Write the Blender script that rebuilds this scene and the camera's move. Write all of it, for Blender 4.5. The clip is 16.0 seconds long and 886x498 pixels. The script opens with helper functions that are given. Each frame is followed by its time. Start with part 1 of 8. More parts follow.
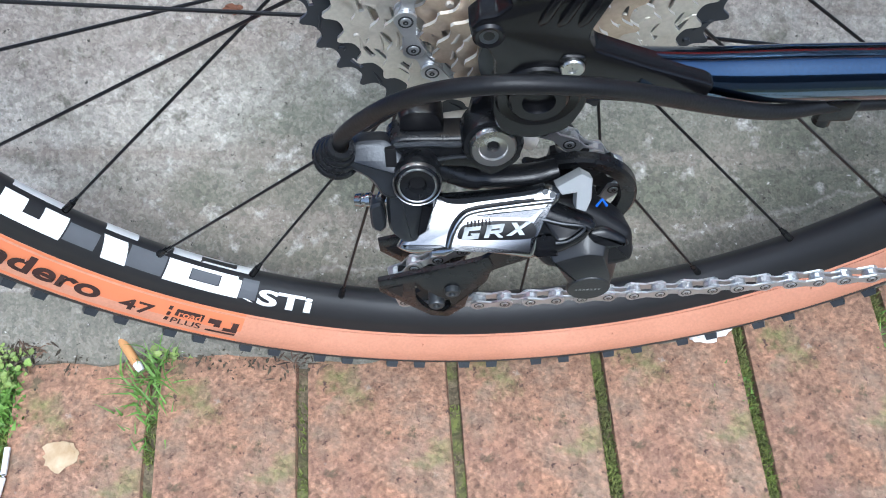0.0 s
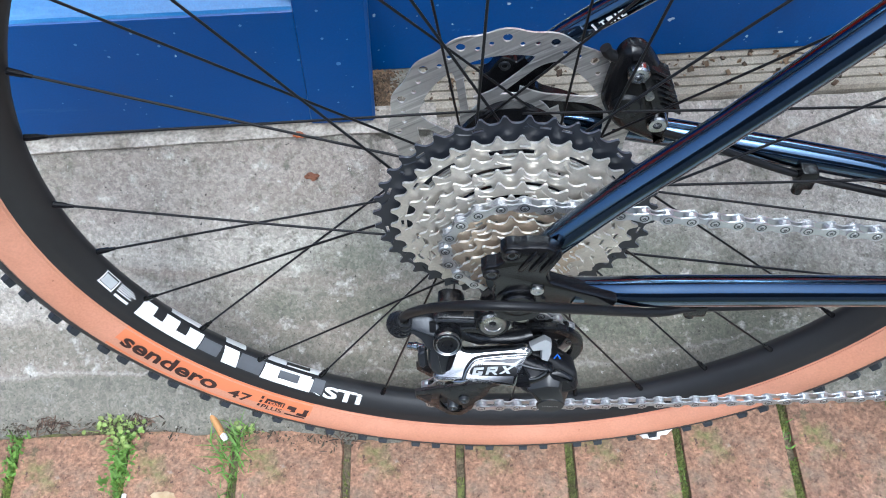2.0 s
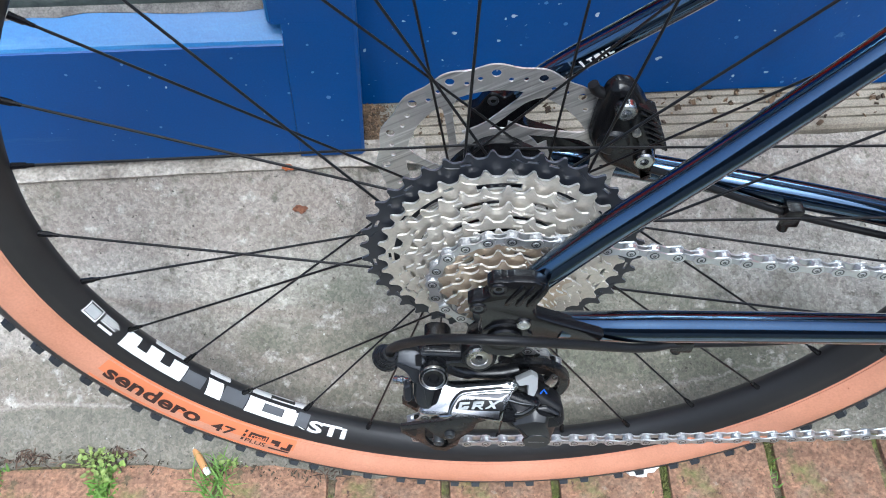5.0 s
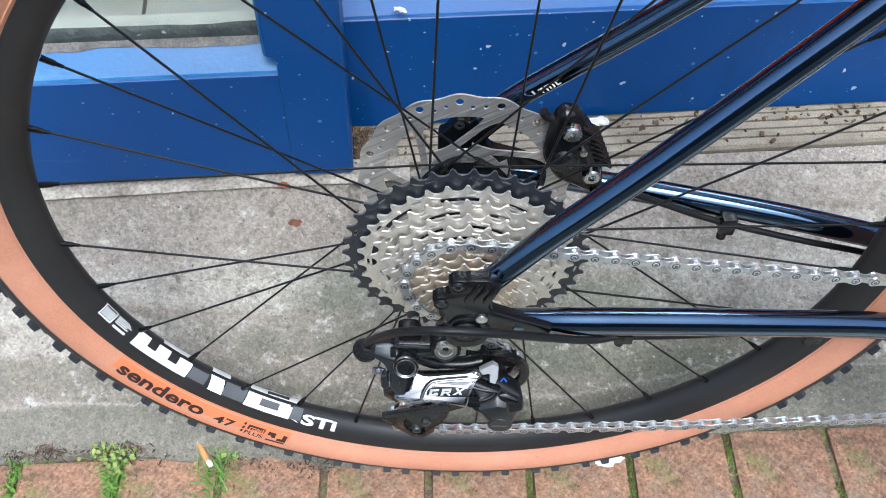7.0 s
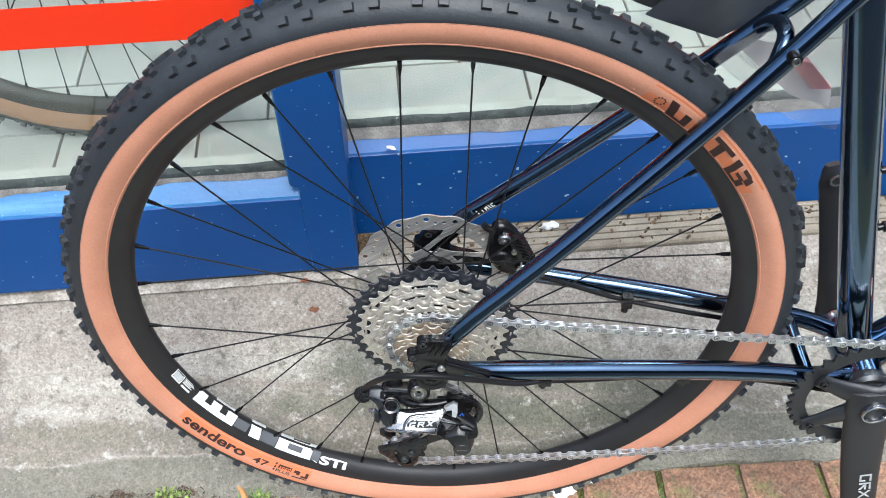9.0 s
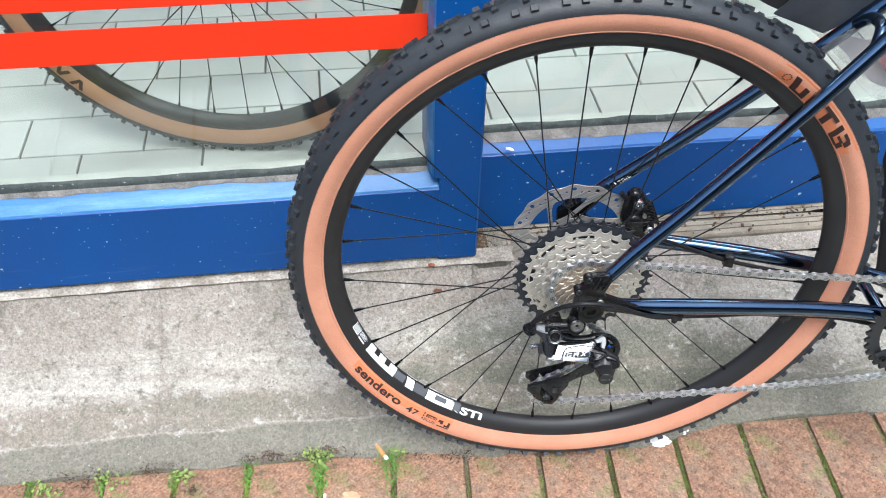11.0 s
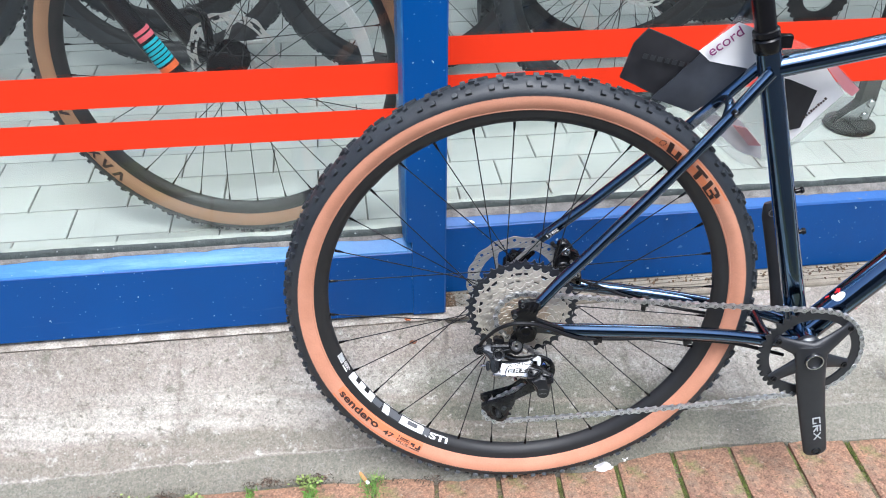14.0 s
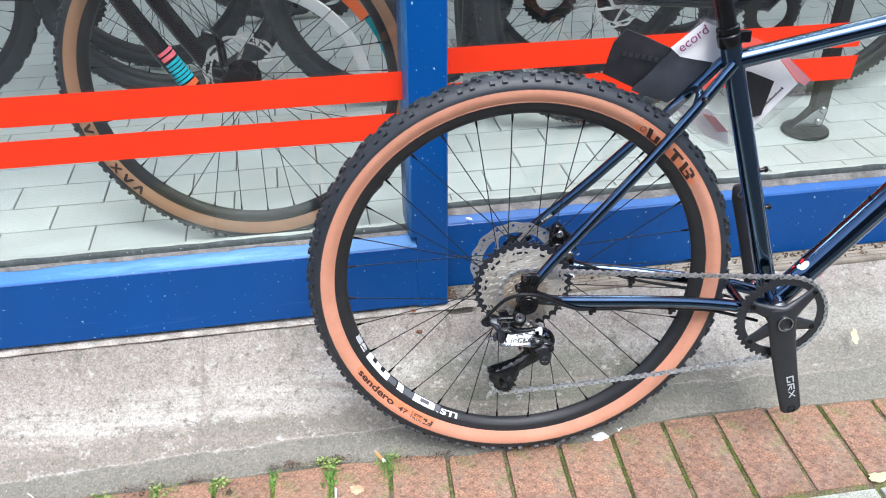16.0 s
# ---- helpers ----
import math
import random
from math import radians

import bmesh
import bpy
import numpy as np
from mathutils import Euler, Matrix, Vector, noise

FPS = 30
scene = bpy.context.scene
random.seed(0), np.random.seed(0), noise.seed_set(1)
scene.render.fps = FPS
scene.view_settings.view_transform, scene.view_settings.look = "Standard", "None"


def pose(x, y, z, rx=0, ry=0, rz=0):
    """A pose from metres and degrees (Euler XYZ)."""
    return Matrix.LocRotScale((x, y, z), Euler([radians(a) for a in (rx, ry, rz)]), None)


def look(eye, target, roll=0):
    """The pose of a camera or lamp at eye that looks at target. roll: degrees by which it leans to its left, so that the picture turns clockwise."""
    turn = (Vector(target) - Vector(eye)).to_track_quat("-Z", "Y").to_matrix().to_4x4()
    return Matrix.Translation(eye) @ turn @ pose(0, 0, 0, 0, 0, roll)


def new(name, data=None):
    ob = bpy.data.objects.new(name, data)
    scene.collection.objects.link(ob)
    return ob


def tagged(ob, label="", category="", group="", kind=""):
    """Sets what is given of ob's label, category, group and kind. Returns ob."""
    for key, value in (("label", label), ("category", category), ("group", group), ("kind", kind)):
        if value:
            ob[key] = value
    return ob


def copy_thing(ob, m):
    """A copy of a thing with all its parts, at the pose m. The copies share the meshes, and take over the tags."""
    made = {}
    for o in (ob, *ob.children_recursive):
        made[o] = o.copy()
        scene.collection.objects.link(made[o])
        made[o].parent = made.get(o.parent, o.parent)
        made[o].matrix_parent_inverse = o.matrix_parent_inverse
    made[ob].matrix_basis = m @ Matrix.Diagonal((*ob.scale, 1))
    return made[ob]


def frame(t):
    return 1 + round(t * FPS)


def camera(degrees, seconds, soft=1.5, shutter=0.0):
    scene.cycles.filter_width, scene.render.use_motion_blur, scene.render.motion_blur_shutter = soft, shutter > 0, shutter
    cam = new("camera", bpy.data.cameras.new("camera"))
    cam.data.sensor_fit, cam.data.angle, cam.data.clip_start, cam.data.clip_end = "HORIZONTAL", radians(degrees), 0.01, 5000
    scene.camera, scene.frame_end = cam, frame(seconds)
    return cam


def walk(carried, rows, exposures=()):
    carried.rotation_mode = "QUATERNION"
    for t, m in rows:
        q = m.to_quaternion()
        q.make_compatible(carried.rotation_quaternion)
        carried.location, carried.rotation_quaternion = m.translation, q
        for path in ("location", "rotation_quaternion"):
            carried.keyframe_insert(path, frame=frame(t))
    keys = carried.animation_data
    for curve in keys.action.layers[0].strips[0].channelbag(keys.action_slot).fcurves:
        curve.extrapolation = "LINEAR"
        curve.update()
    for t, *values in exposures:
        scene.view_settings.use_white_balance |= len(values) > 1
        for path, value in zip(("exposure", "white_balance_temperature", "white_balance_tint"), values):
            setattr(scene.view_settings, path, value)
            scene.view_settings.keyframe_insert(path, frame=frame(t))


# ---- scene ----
cam = camera(53.63, 16.0, soft=1.0)
PATH = [
    (0, (-0.0044, -0.0115, 0.6129), (-0.0110, 0.8812, -1.1768), 0.62),
    (0.5, (-0.0111, -0.0142, 0.6369), (-0.0064, 0.9028, -1.1405), 1.59),
    (1, (-0.0057, -0.0302, 0.7192), (0.0045, 0.9449, -1.0270), 2.27),
    (1.5, (0.0076, -0.0759, 0.7934), (-0.0118, 0.9403, -0.9290), 1.79),
    (2, (-0.0118, -0.0784, 0.8296), (-0.0472, 0.9559, -0.8818), 1.86),
    (2.5, (-0.0169, -0.0768, 0.8204), (-0.0492, 0.9731, -0.8815), 2.40),
    (3, (-0.0176, -0.0747, 0.8229), (-0.0481, 0.9817, -0.8751), 2.73),
    (3.5, (-0.0159, -0.0776, 0.8238), (-0.0432, 0.9947, -0.8642), 3.05),
    (4, (-0.0136, -0.0776, 0.8253), (-0.0274, 1.0058, -0.8557), 3.48),
    (6.5, (-0.0070, -0.0996, 0.8588), (-0.0283, 1.0272, -0.7935), 3.26),
    (7, (0.0138, -0.1273, 0.8911), (-0.0146, 1.0065, -0.7562), 2.63),
    (7.5, (0.0767, -0.1297, 0.9152), (0.0474, 1.0237, -0.7185), 1.78),
    (8, (0.0819, -0.1315, 0.9944), (0.0519, 1.0375, -0.6282), 0.50),
    (8.5, (0.0988, -0.2023, 1.0471), (0.0647, 1.0566, -0.5066), 0.42),
    (9, (0.0670, -0.2930, 1.0994), (-0.0198, 1.0064, -0.4185), -0.58),
    (9.5, (-0.0580, -0.3890, 1.1294), (-0.1395, 0.9722, -0.3337), 0.26),
    (10, (-0.1196, -0.4627, 1.1350), (-0.1535, 0.9224, -0.3074), 1.55),
    (10.2, (-0.1353, -0.4723, 1.1527), (-0.1509, 0.9057, -0.2967), 1.82),
    (12.3, (-0.1571, -0.6395, 1.1579), (-0.1516, 0.8929, -0.1272), 1.21),
    (12.5, (-0.1587, -0.6434, 1.1633), (-0.1310, 0.8868, -0.1241), 1.43),
    (13, (-0.1330, -0.6841, 1.1938), (-0.0959, 0.8658, -0.0697), 1.82),
    (13.5, (-0.0626, -0.7493, 1.2078), (-0.0743, 0.8117, -0.0424), 1.04),
    (14, (-0.0781, -0.8312, 1.2295), (-0.1132, 0.8012, 0.0745), 0.43),
    (14.5, (-0.1407, -0.9476, 1.2133), (-0.1577, 0.7134, 0.0994), 0.15),
    (15, (-0.1488, -0.9832, 1.2205), (-0.1479, 0.6930, 0.1294), -0.39),
    (15.5, (-0.1459, -0.9951, 1.2247), (-0.1441, 0.6817, 0.1345), -0.61),
    (16, (-0.1389, -1.0095, 1.2272), (-0.1056, 0.6823, 0.1610), -0.26),
]
walk_scale = 0.92   # plan units to metres
walk(cam, [(t, look(Vector(eye) * walk_scale, Vector(target) * walk_scale, roll)) for t, eye, target, roll in PATH],
     exposures=[(0.0, 0.70, 5250, 4), (5.0, 0.74, 5430, 4), (8.5, 0.80, 5650, 4), (9.7, 0.84, 5760, 4), (13.0, 0.94, 5640, 7), (16.0, 0.95, 5620, 8)])

# ---- light ----
world = bpy.data.worlds.new("overcast_sky")
scene.world = world
world.use_nodes = True
wn = world.node_tree.nodes
wl = world.node_tree.links
sky = wn.new("ShaderNodeTexSky")
sky.sky_type = "NISHITA"
sky.sun_disc = False
sky.sun_elevation = radians(64)
sky.sun_rotation = radians(165)
sky.dust_density = 6.0
sky.air_density = 1.0
sky.ozone_density = 1.0
wn["Background"].inputs["Strength"].default_value = 0.15
wl.new(sky.outputs["Color"], wn["Background"].inputs["Color"])

sun = new("sun", bpy.data.lights.new("sun", "SUN"))
sun.data.energy = 1.5
sun.data.angle = radians(30)
sun.data.color = (1.0, 0.98, 0.95)
sun.matrix_world = look((0.5, -1.9, 4.0), (0, 0, 0))

# ---- building helpers ----
S = walk_scale


def mat(name, color, rough=0.5, metal=0.0, noise_scale=0.0, noise_amt=0.0, color2=None, bump=0.0, bump_scale=200.0,
        coat=0.0, spec=0.5, island=0.0, per_object=0.0, fine=0.0, fine_scale=600.0, rough_var=0.0, coords="Object"):
    """Procedural surface: base colour, a broad mottling, a fine grain, relief and gloss."""
    m = bpy.data.materials.new(name)
    m.use_nodes = True
    n, l = m.node_tree.nodes, m.node_tree.links
    b = n["Principled BSDF"]
    b.inputs["Base Color"].default_value = (*color, 1)
    b.inputs["Roughness"].default_value = rough
    b.inputs["Metallic"].default_value = metal
    b.inputs["Coat Weight"].default_value = coat
    b.inputs["Coat Roughness"].default_value = 0.06
    b.inputs["Specular IOR Level"].default_value = spec
    tc = n.new("ShaderNodeTexCoord")
    out = None
    if noise_scale:
        t = n.new("ShaderNodeTexNoise")
        t.inputs["Scale"].default_value = noise_scale
        t.inputs["Detail"].default_value = 7
        t.inputs["Roughness"].default_value = 0.62
        l.new(tc.outputs[coords], t.inputs["Vector"])
        ramp = n.new("ShaderNodeMapRange")
        ramp.inputs["From Min"].default_value = 0.32
        ramp.inputs["From Max"].default_value = 0.68
        l.new(t.outputs["Fac"], ramp.inputs["Value"])
        mx = n.new("ShaderNodeMix")
        mx.data_type = "RGBA"
        c2 = color2 or tuple(c * (1 - noise_amt) for c in color)
        mx.inputs["A"].default_value = (*c2, 1)
        mx.inputs["B"].default_value = (*color, 1)
        l.new(ramp.outputs["Result"], mx.inputs["Factor"])
        out = mx.outputs["Result"]
        if rough_var:
            rr = n.new("ShaderNodeMapRange")
            rr.inputs["To Min"].default_value = max(0.02, rough - rough_var)
            rr.inputs["To Max"].default_value = min(1.0, rough + rough_var)
            l.new(t.outputs["Fac"], rr.inputs["Value"])
            l.new(rr.outputs["Result"], b.inputs["Roughness"])
    if fine or island or per_object:
        hs = n.new("ShaderNodeHueSaturation")
        hs.inputs["Color"].default_value = (*color, 1)
        if out:
            l.new(out, hs.inputs["Color"])
        last = None
        if fine:
            f = n.new("ShaderNodeTexNoise")
            f.inputs["Scale"].default_value = fine_scale
            f.inputs["Detail"].default_value = 3
            l.new(tc.outputs[coords], f.inputs["Vector"])
            fr = n.new("ShaderNodeMapRange")
            fr.inputs["From Min"].default_value = 0.3
            fr.inputs["From Max"].default_value = 0.7
            fr.inputs["To Min"].default_value = 1 - fine
            fr.inputs["To Max"].default_value = 1 + fine
            l.new(f.outputs["Fac"], fr.inputs["Value"])
            last = fr.outputs["Result"]
        if island or per_object:
            src = n.new("ShaderNodeNewGeometry").outputs["Random Per Island"] if island else n.new("ShaderNodeObjectInfo").outputs["Random"]
            amt = island or per_object
            ir = n.new("ShaderNodeMapRange")
            ir.inputs["To Min"].default_value = 1 - amt
            ir.inputs["To Max"].default_value = 1 + amt
            l.new(src, ir.inputs["Value"])
            if last:
                mm = n.new("ShaderNodeMath")
                mm.operation = "MULTIPLY"
                l.new(last, mm.inputs[0])
                l.new(ir.outputs["Result"], mm.inputs[1])
                last = mm.outputs["Value"]
            else:
                last = ir.outputs["Result"]
        l.new(last, hs.inputs["Value"])
        out = hs.outputs["Color"]
    if out:
        l.new(out, b.inputs["Base Color"])
    if bump:
        bt = n.new("ShaderNodeTexNoise")
        bt.inputs["Scale"].default_value = bump_scale
        bt.inputs["Detail"].default_value = 5
        l.new(tc.outputs[coords], bt.inputs["Vector"])
        bp = n.new("ShaderNodeBump")
        bp.inputs["Strength"].default_value = bump
        bp.inputs["Distance"].default_value = 0.002
        l.new(bt.outputs["Fac"], bp.inputs["Height"])
        l.new(bp.outputs["Normal"], b.inputs["Normal"])
    return m


def layer(m, color, scale, low, high, detail=6, stretch=(1, 1, 1), offset=(0, 0, 0), turn=(0, 0, 0)):
    """Lay a stain over a material where a noise is high."""
    n, l = m.node_tree.nodes, m.node_tree.links
    b = n["Principled BSDF"]
    tc = n.new("ShaderNodeTexCoord")
    mp = n.new("ShaderNodeMapping")
    mp.inputs["Scale"].default_value = stretch
    mp.inputs["Location"].default_value = offset
    mp.inputs["Rotation"].default_value = turn
    mp.vector_type = "TEXTURE" if any(turn) else "POINT"
    t = n.new("ShaderNodeTexNoise")
    t.inputs["Scale"].default_value = scale
    t.inputs["Detail"].default_value = detail
    t.inputs["Roughness"].default_value = 0.65
    l.new(tc.outputs["Object"], mp.inputs["Vector"])
    l.new(mp.outputs["Vector"], t.inputs["Vector"])
    r = n.new("ShaderNodeMapRange")
    r.inputs["From Min"].default_value = low
    r.inputs["From Max"].default_value = high
    l.new(t.outputs["Fac"], r.inputs["Value"])
    mx = n.new("ShaderNodeMix")
    mx.data_type = "RGBA"
    mx.inputs["B"].default_value = (*color, 1)
    links = b.inputs["Base Color"].links
    if links:
        l.new(links[0].from_socket, mx.inputs["A"])
    else:
        mx.inputs["A"].default_value = b.inputs["Base Color"].default_value
    l.new(r.outputs["Result"], mx.inputs["Factor"])
    l.new(mx.outputs["Result"], b.inputs["Base Color"])
    return m


def band(m, color, lo, hi, soft, ragged, strength, axis="Y", scale=14):
    """A strip of other screed, dirt or a crack along the surface's own u (X) or v (Y), with ragged edges."""
    n, l = m.node_tree.nodes, m.node_tree.links
    b = n["Principled BSDF"]
    tc = n.new("ShaderNodeTexCoord")
    sp = n.new("ShaderNodeSeparateXYZ")
    l.new(tc.outputs["UV"], sp.inputs["Vector"])
    t = n.new("ShaderNodeTexNoise")
    t.inputs["Scale"].default_value = scale
    t.inputs["Detail"].default_value = 9
    t.inputs["Roughness"].default_value = 0.68
    l.new(tc.outputs["Object"], t.inputs["Vector"])
    w = n.new("ShaderNodeMath")
    w.operation = "MULTIPLY_ADD"
    w.inputs[1].default_value = 2 * ragged
    l.new(t.outputs["Fac"], w.inputs[0])
    l.new(sp.outputs[axis], w.inputs[2])
    up, down = n.new("ShaderNodeMapRange"), n.new("ShaderNodeMapRange")
    for r, edge, a, z in ((up, lo + ragged, 0.0, 1.0), (down, hi + ragged, strength, 0.0)):
        r.interpolation_type = "SMOOTHSTEP"
        r.inputs["From Min"].default_value, r.inputs["From Max"].default_value = edge - soft, edge + soft
        r.inputs["To Min"].default_value, r.inputs["To Max"].default_value = a, z
        l.new(w.outputs["Value"], r.inputs["Value"])
    k = n.new("ShaderNodeMath")
    k.operation = "MULTIPLY"
    l.new(up.outputs["Result"], k.inputs[0])
    l.new(down.outputs["Result"], k.inputs[1])
    mx = n.new("ShaderNodeMix")
    mx.data_type = "RGBA"
    mx.inputs["B"].default_value = (*color, 1)
    l.new(b.inputs["Base Color"].links[0].from_socket, mx.inputs["A"])
    l.new(k.outputs["Value"], mx.inputs["Factor"])
    l.new(mx.outputs["Result"], b.inputs["Base Color"])


def grain(m, scale, low, high, offset=(0, 0, 0)):
    """Break a colour up into small grains, each a little lighter or darker."""
    n, l = m.node_tree.nodes, m.node_tree.links
    b = n["Principled BSDF"]
    tc = n.new("ShaderNodeTexCoord")
    mp = n.new("ShaderNodeMapping")
    mp.inputs["Location"].default_value = offset
    v = n.new("ShaderNodeTexVoronoi")
    v.inputs["Scale"].default_value = scale
    l.new(tc.outputs["Object"], mp.inputs["Vector"])
    l.new(mp.outputs["Vector"], v.inputs["Vector"])
    sp = n.new("ShaderNodeSeparateColor")
    l.new(v.outputs["Color"], sp.inputs["Color"])
    r = n.new("ShaderNodeMapRange")
    r.inputs["To Min"].default_value = low
    r.inputs["To Max"].default_value = high
    l.new(sp.outputs["Red"], r.inputs["Value"])
    hs = n.new("ShaderNodeHueSaturation")
    l.new(b.inputs["Base Color"].links[0].from_socket, hs.inputs["Color"])
    l.new(r.outputs["Result"], hs.inputs["Value"])
    l.new(hs.outputs["Color"], b.inputs["Base Color"])


def spatter(m, color, scale, size, offset=(0, 0, 0)):
    """Small round splashes of unequal size, most of the surface left clean."""
    n, l = m.node_tree.nodes, m.node_tree.links
    b = n["Principled BSDF"]
    tc = n.new("ShaderNodeTexCoord")
    mp = n.new("ShaderNodeMapping")
    mp.inputs["Location"].default_value = offset
    v = n.new("ShaderNodeTexVoronoi")
    v.inputs["Scale"].default_value = scale
    l.new(tc.outputs["Object"], mp.inputs["Vector"])
    l.new(mp.outputs["Vector"], v.inputs["Vector"])
    sp = n.new("ShaderNodeSeparateColor")
    l.new(v.outputs["Color"], sp.inputs["Color"])
    r = n.new("ShaderNodeMapRange")
    r.inputs["From Min"].default_value = 0.62
    r.inputs["To Max"].default_value = size
    l.new(sp.outputs["Green"], r.inputs["Value"])
    k = n.new("ShaderNodeMath")
    k.operation = "LESS_THAN"
    l.new(v.outputs["Distance"], k.inputs[0])
    l.new(r.outputs["Result"], k.inputs[1])
    mx = n.new("ShaderNodeMix")
    mx.data_type = "RGBA"
    mx.inputs["B"].default_value = (*color, 1)
    l.new(b.inputs["Base Color"].links[0].from_socket, mx.inputs["A"])
    l.new(k.outputs["Value"], mx.inputs["Factor"])
    l.new(mx.outputs["Result"], b.inputs["Base Color"])


def stain(m, color, centre, radii, strength):
    """One damp, algae-dark patch with a ragged outline, where it lies on the surface."""
    n, l = m.node_tree.nodes, m.node_tree.links
    b = n["Principled BSDF"]
    tc = n.new("ShaderNodeTexCoord")
    mp = n.new("ShaderNodeMapping")
    mp.inputs["Scale"].default_value = [1 / r for r in radii]
    mp.inputs["Location"].default_value = [-c / r for c, r in zip(centre, radii)]
    g = n.new("ShaderNodeTexGradient")
    g.gradient_type = "SPHERICAL"
    t = n.new("ShaderNodeTexNoise")
    t.inputs["Scale"].default_value = 17
    t.inputs["Detail"].default_value = 8
    t.inputs["Roughness"].default_value = 0.7
    l.new(tc.outputs["Object"], mp.inputs["Vector"])
    l.new(mp.outputs["Vector"], g.inputs["Vector"])
    l.new(tc.outputs["Object"], t.inputs["Vector"])
    s = n.new("ShaderNodeMath")
    s.operation = "ADD"
    l.new(g.outputs["Fac"], s.inputs[0])
    l.new(t.outputs["Fac"], s.inputs[1])
    r = n.new("ShaderNodeMapRange")
    r.inputs["From Min"].default_value = 0.68
    r.inputs["From Max"].default_value = 1.05
    r.inputs["To Max"].default_value = strength
    l.new(s.outputs["Value"], r.inputs["Value"])
    mx = n.new("ShaderNodeMix")
    mx.data_type = "RGBA"
    mx.inputs["B"].default_value = (*color, 1)
    l.new(b.inputs["Base Color"].links[0].from_socket, mx.inputs["A"])
    l.new(r.outputs["Result"], mx.inputs["Factor"])
    l.new(mx.outputs["Result"], b.inputs["Base Color"])


def part(name, bm, material, parent=None, label="", smooth=False, matrix=None, kind=""):
    """Link a bmesh, drawn in plan units, as one mesh object under a thing or a part."""
    bmesh.ops.recalc_face_normals(bm, faces=bm.faces)
    bm.transform(Matrix.Scale(S, 4))
    me = bpy.data.meshes.new(name)
    bm.to_mesh(me)
    bm.free()
    me.materials.append(material)
    if smooth:
        me.polygons.foreach_set("use_smooth", [True] * len(me.polygons))
        me.set_sharp_from_angle(angle=radians(38))
    ob = new(name, me)
    ob.parent = parent
    if matrix:
        ob.matrix_basis = matrix
    return tagged(ob, label, kind=kind)


def again(name, mesh_ob, parent, matrix):
    """Another object on the same mesh."""
    ob = new(name, mesh_ob.data)
    ob.parent = parent
    ob.matrix_basis = matrix
    return ob


def at(x, y, z, rx=0, ry=0, rz=0):
    """A pose from plan units."""
    return pose(x * S, y * S, z * S, rx, ry, rz)


def thing(name, label, category, matrix=None, group="", kind=""):
    ob = new(name)
    ob.empty_display_size = 0.05
    if matrix:
        ob.matrix_world = matrix
    return tagged(ob, label, category, group, kind)


def box(bm, lo, hi, bevel=0.0, m=None):
    vs = [bm.verts.new((x, y, z)) for x in (lo[0], hi[0]) for y in (lo[1], hi[1]) for z in (lo[2], hi[2])]
    fs = [bm.faces.new([vs[i] for i in f]) for f in ((0, 1, 3, 2), (4, 6, 7, 5), (0, 4, 5, 1), (2, 3, 7, 6), (0, 2, 6, 4), (1, 5, 7, 3))]
    new_v = vs
    if bevel:
        es = list({e for f in fs for e in f.edges})
        r = bmesh.ops.bevel(bm, geom=es, offset=bevel, segments=2, affect="EDGES", profile=0.6)
        new_v = list({v for f in r["faces"] for v in f.verts} | {v for v in vs if v.is_valid})
    if m:
        bmesh.ops.transform(bm, matrix=m, verts=new_v)
    return bm


def prism(bm, outline, y0, y1, bevel=0.0, axis="y"):
    """A plate with the outline (x, z) between two depths y, edges rounded."""
    def put(p, d):
        return (p[0], d, p[1]) if axis == "y" else ((d, p[0], p[1]) if axis == "x" else (p[0], p[1], d))
    a = [bm.verts.new(put(p, y0)) for p in outline]
    b = [bm.verts.new(put(p, y1)) for p in outline]
    k = len(outline)
    fs = [bm.faces.new(a), bm.faces.new(b[::-1])]
    for i in range(k):
        fs.append(bm.faces.new((a[i], b[i], b[(i + 1) % k], a[(i + 1) % k])))
    if bevel:
        es = list(fs[0].edges) + list(fs[1].edges)
        bmesh.ops.bevel(bm, geom=es, offset=bevel, segments=2, affect="EDGES", profile=0.6)
    return bm


def cyl(bm, p, q, r, r2=None, seg=20, cap=True):
    """A round bar from p to q."""
    p, q = Vector(p), Vector(q)
    d = q - p
    m = Matrix.Translation((p + q) / 2) @ d.to_track_quat("Z", "Y").to_matrix().to_4x4()
    bmesh.ops.create_cone(bm, cap_ends=cap, segments=seg, radius1=r, radius2=r if r2 is None else r2, depth=d.length, matrix=m)
    return bm


def smooth_path(pts, n=8):
    """Points along a smooth curve through the given ones."""
    p = [Vector(a) for a in pts]
    out = []
    for i in range(len(p) - 1):
        a, b, c, d = p[max(i - 1, 0)], p[i], p[i + 1], p[min(i + 2, len(p) - 1)]
        for k in range(n):
            t = k / n
            out.append(0.5 * ((2 * b) + (c - a) * t + (2 * a - 5 * b + 4 * c - d) * t * t + (3 * b - a - 3 * c + d) * t ** 3))
    out.append(p[-1])
    return out


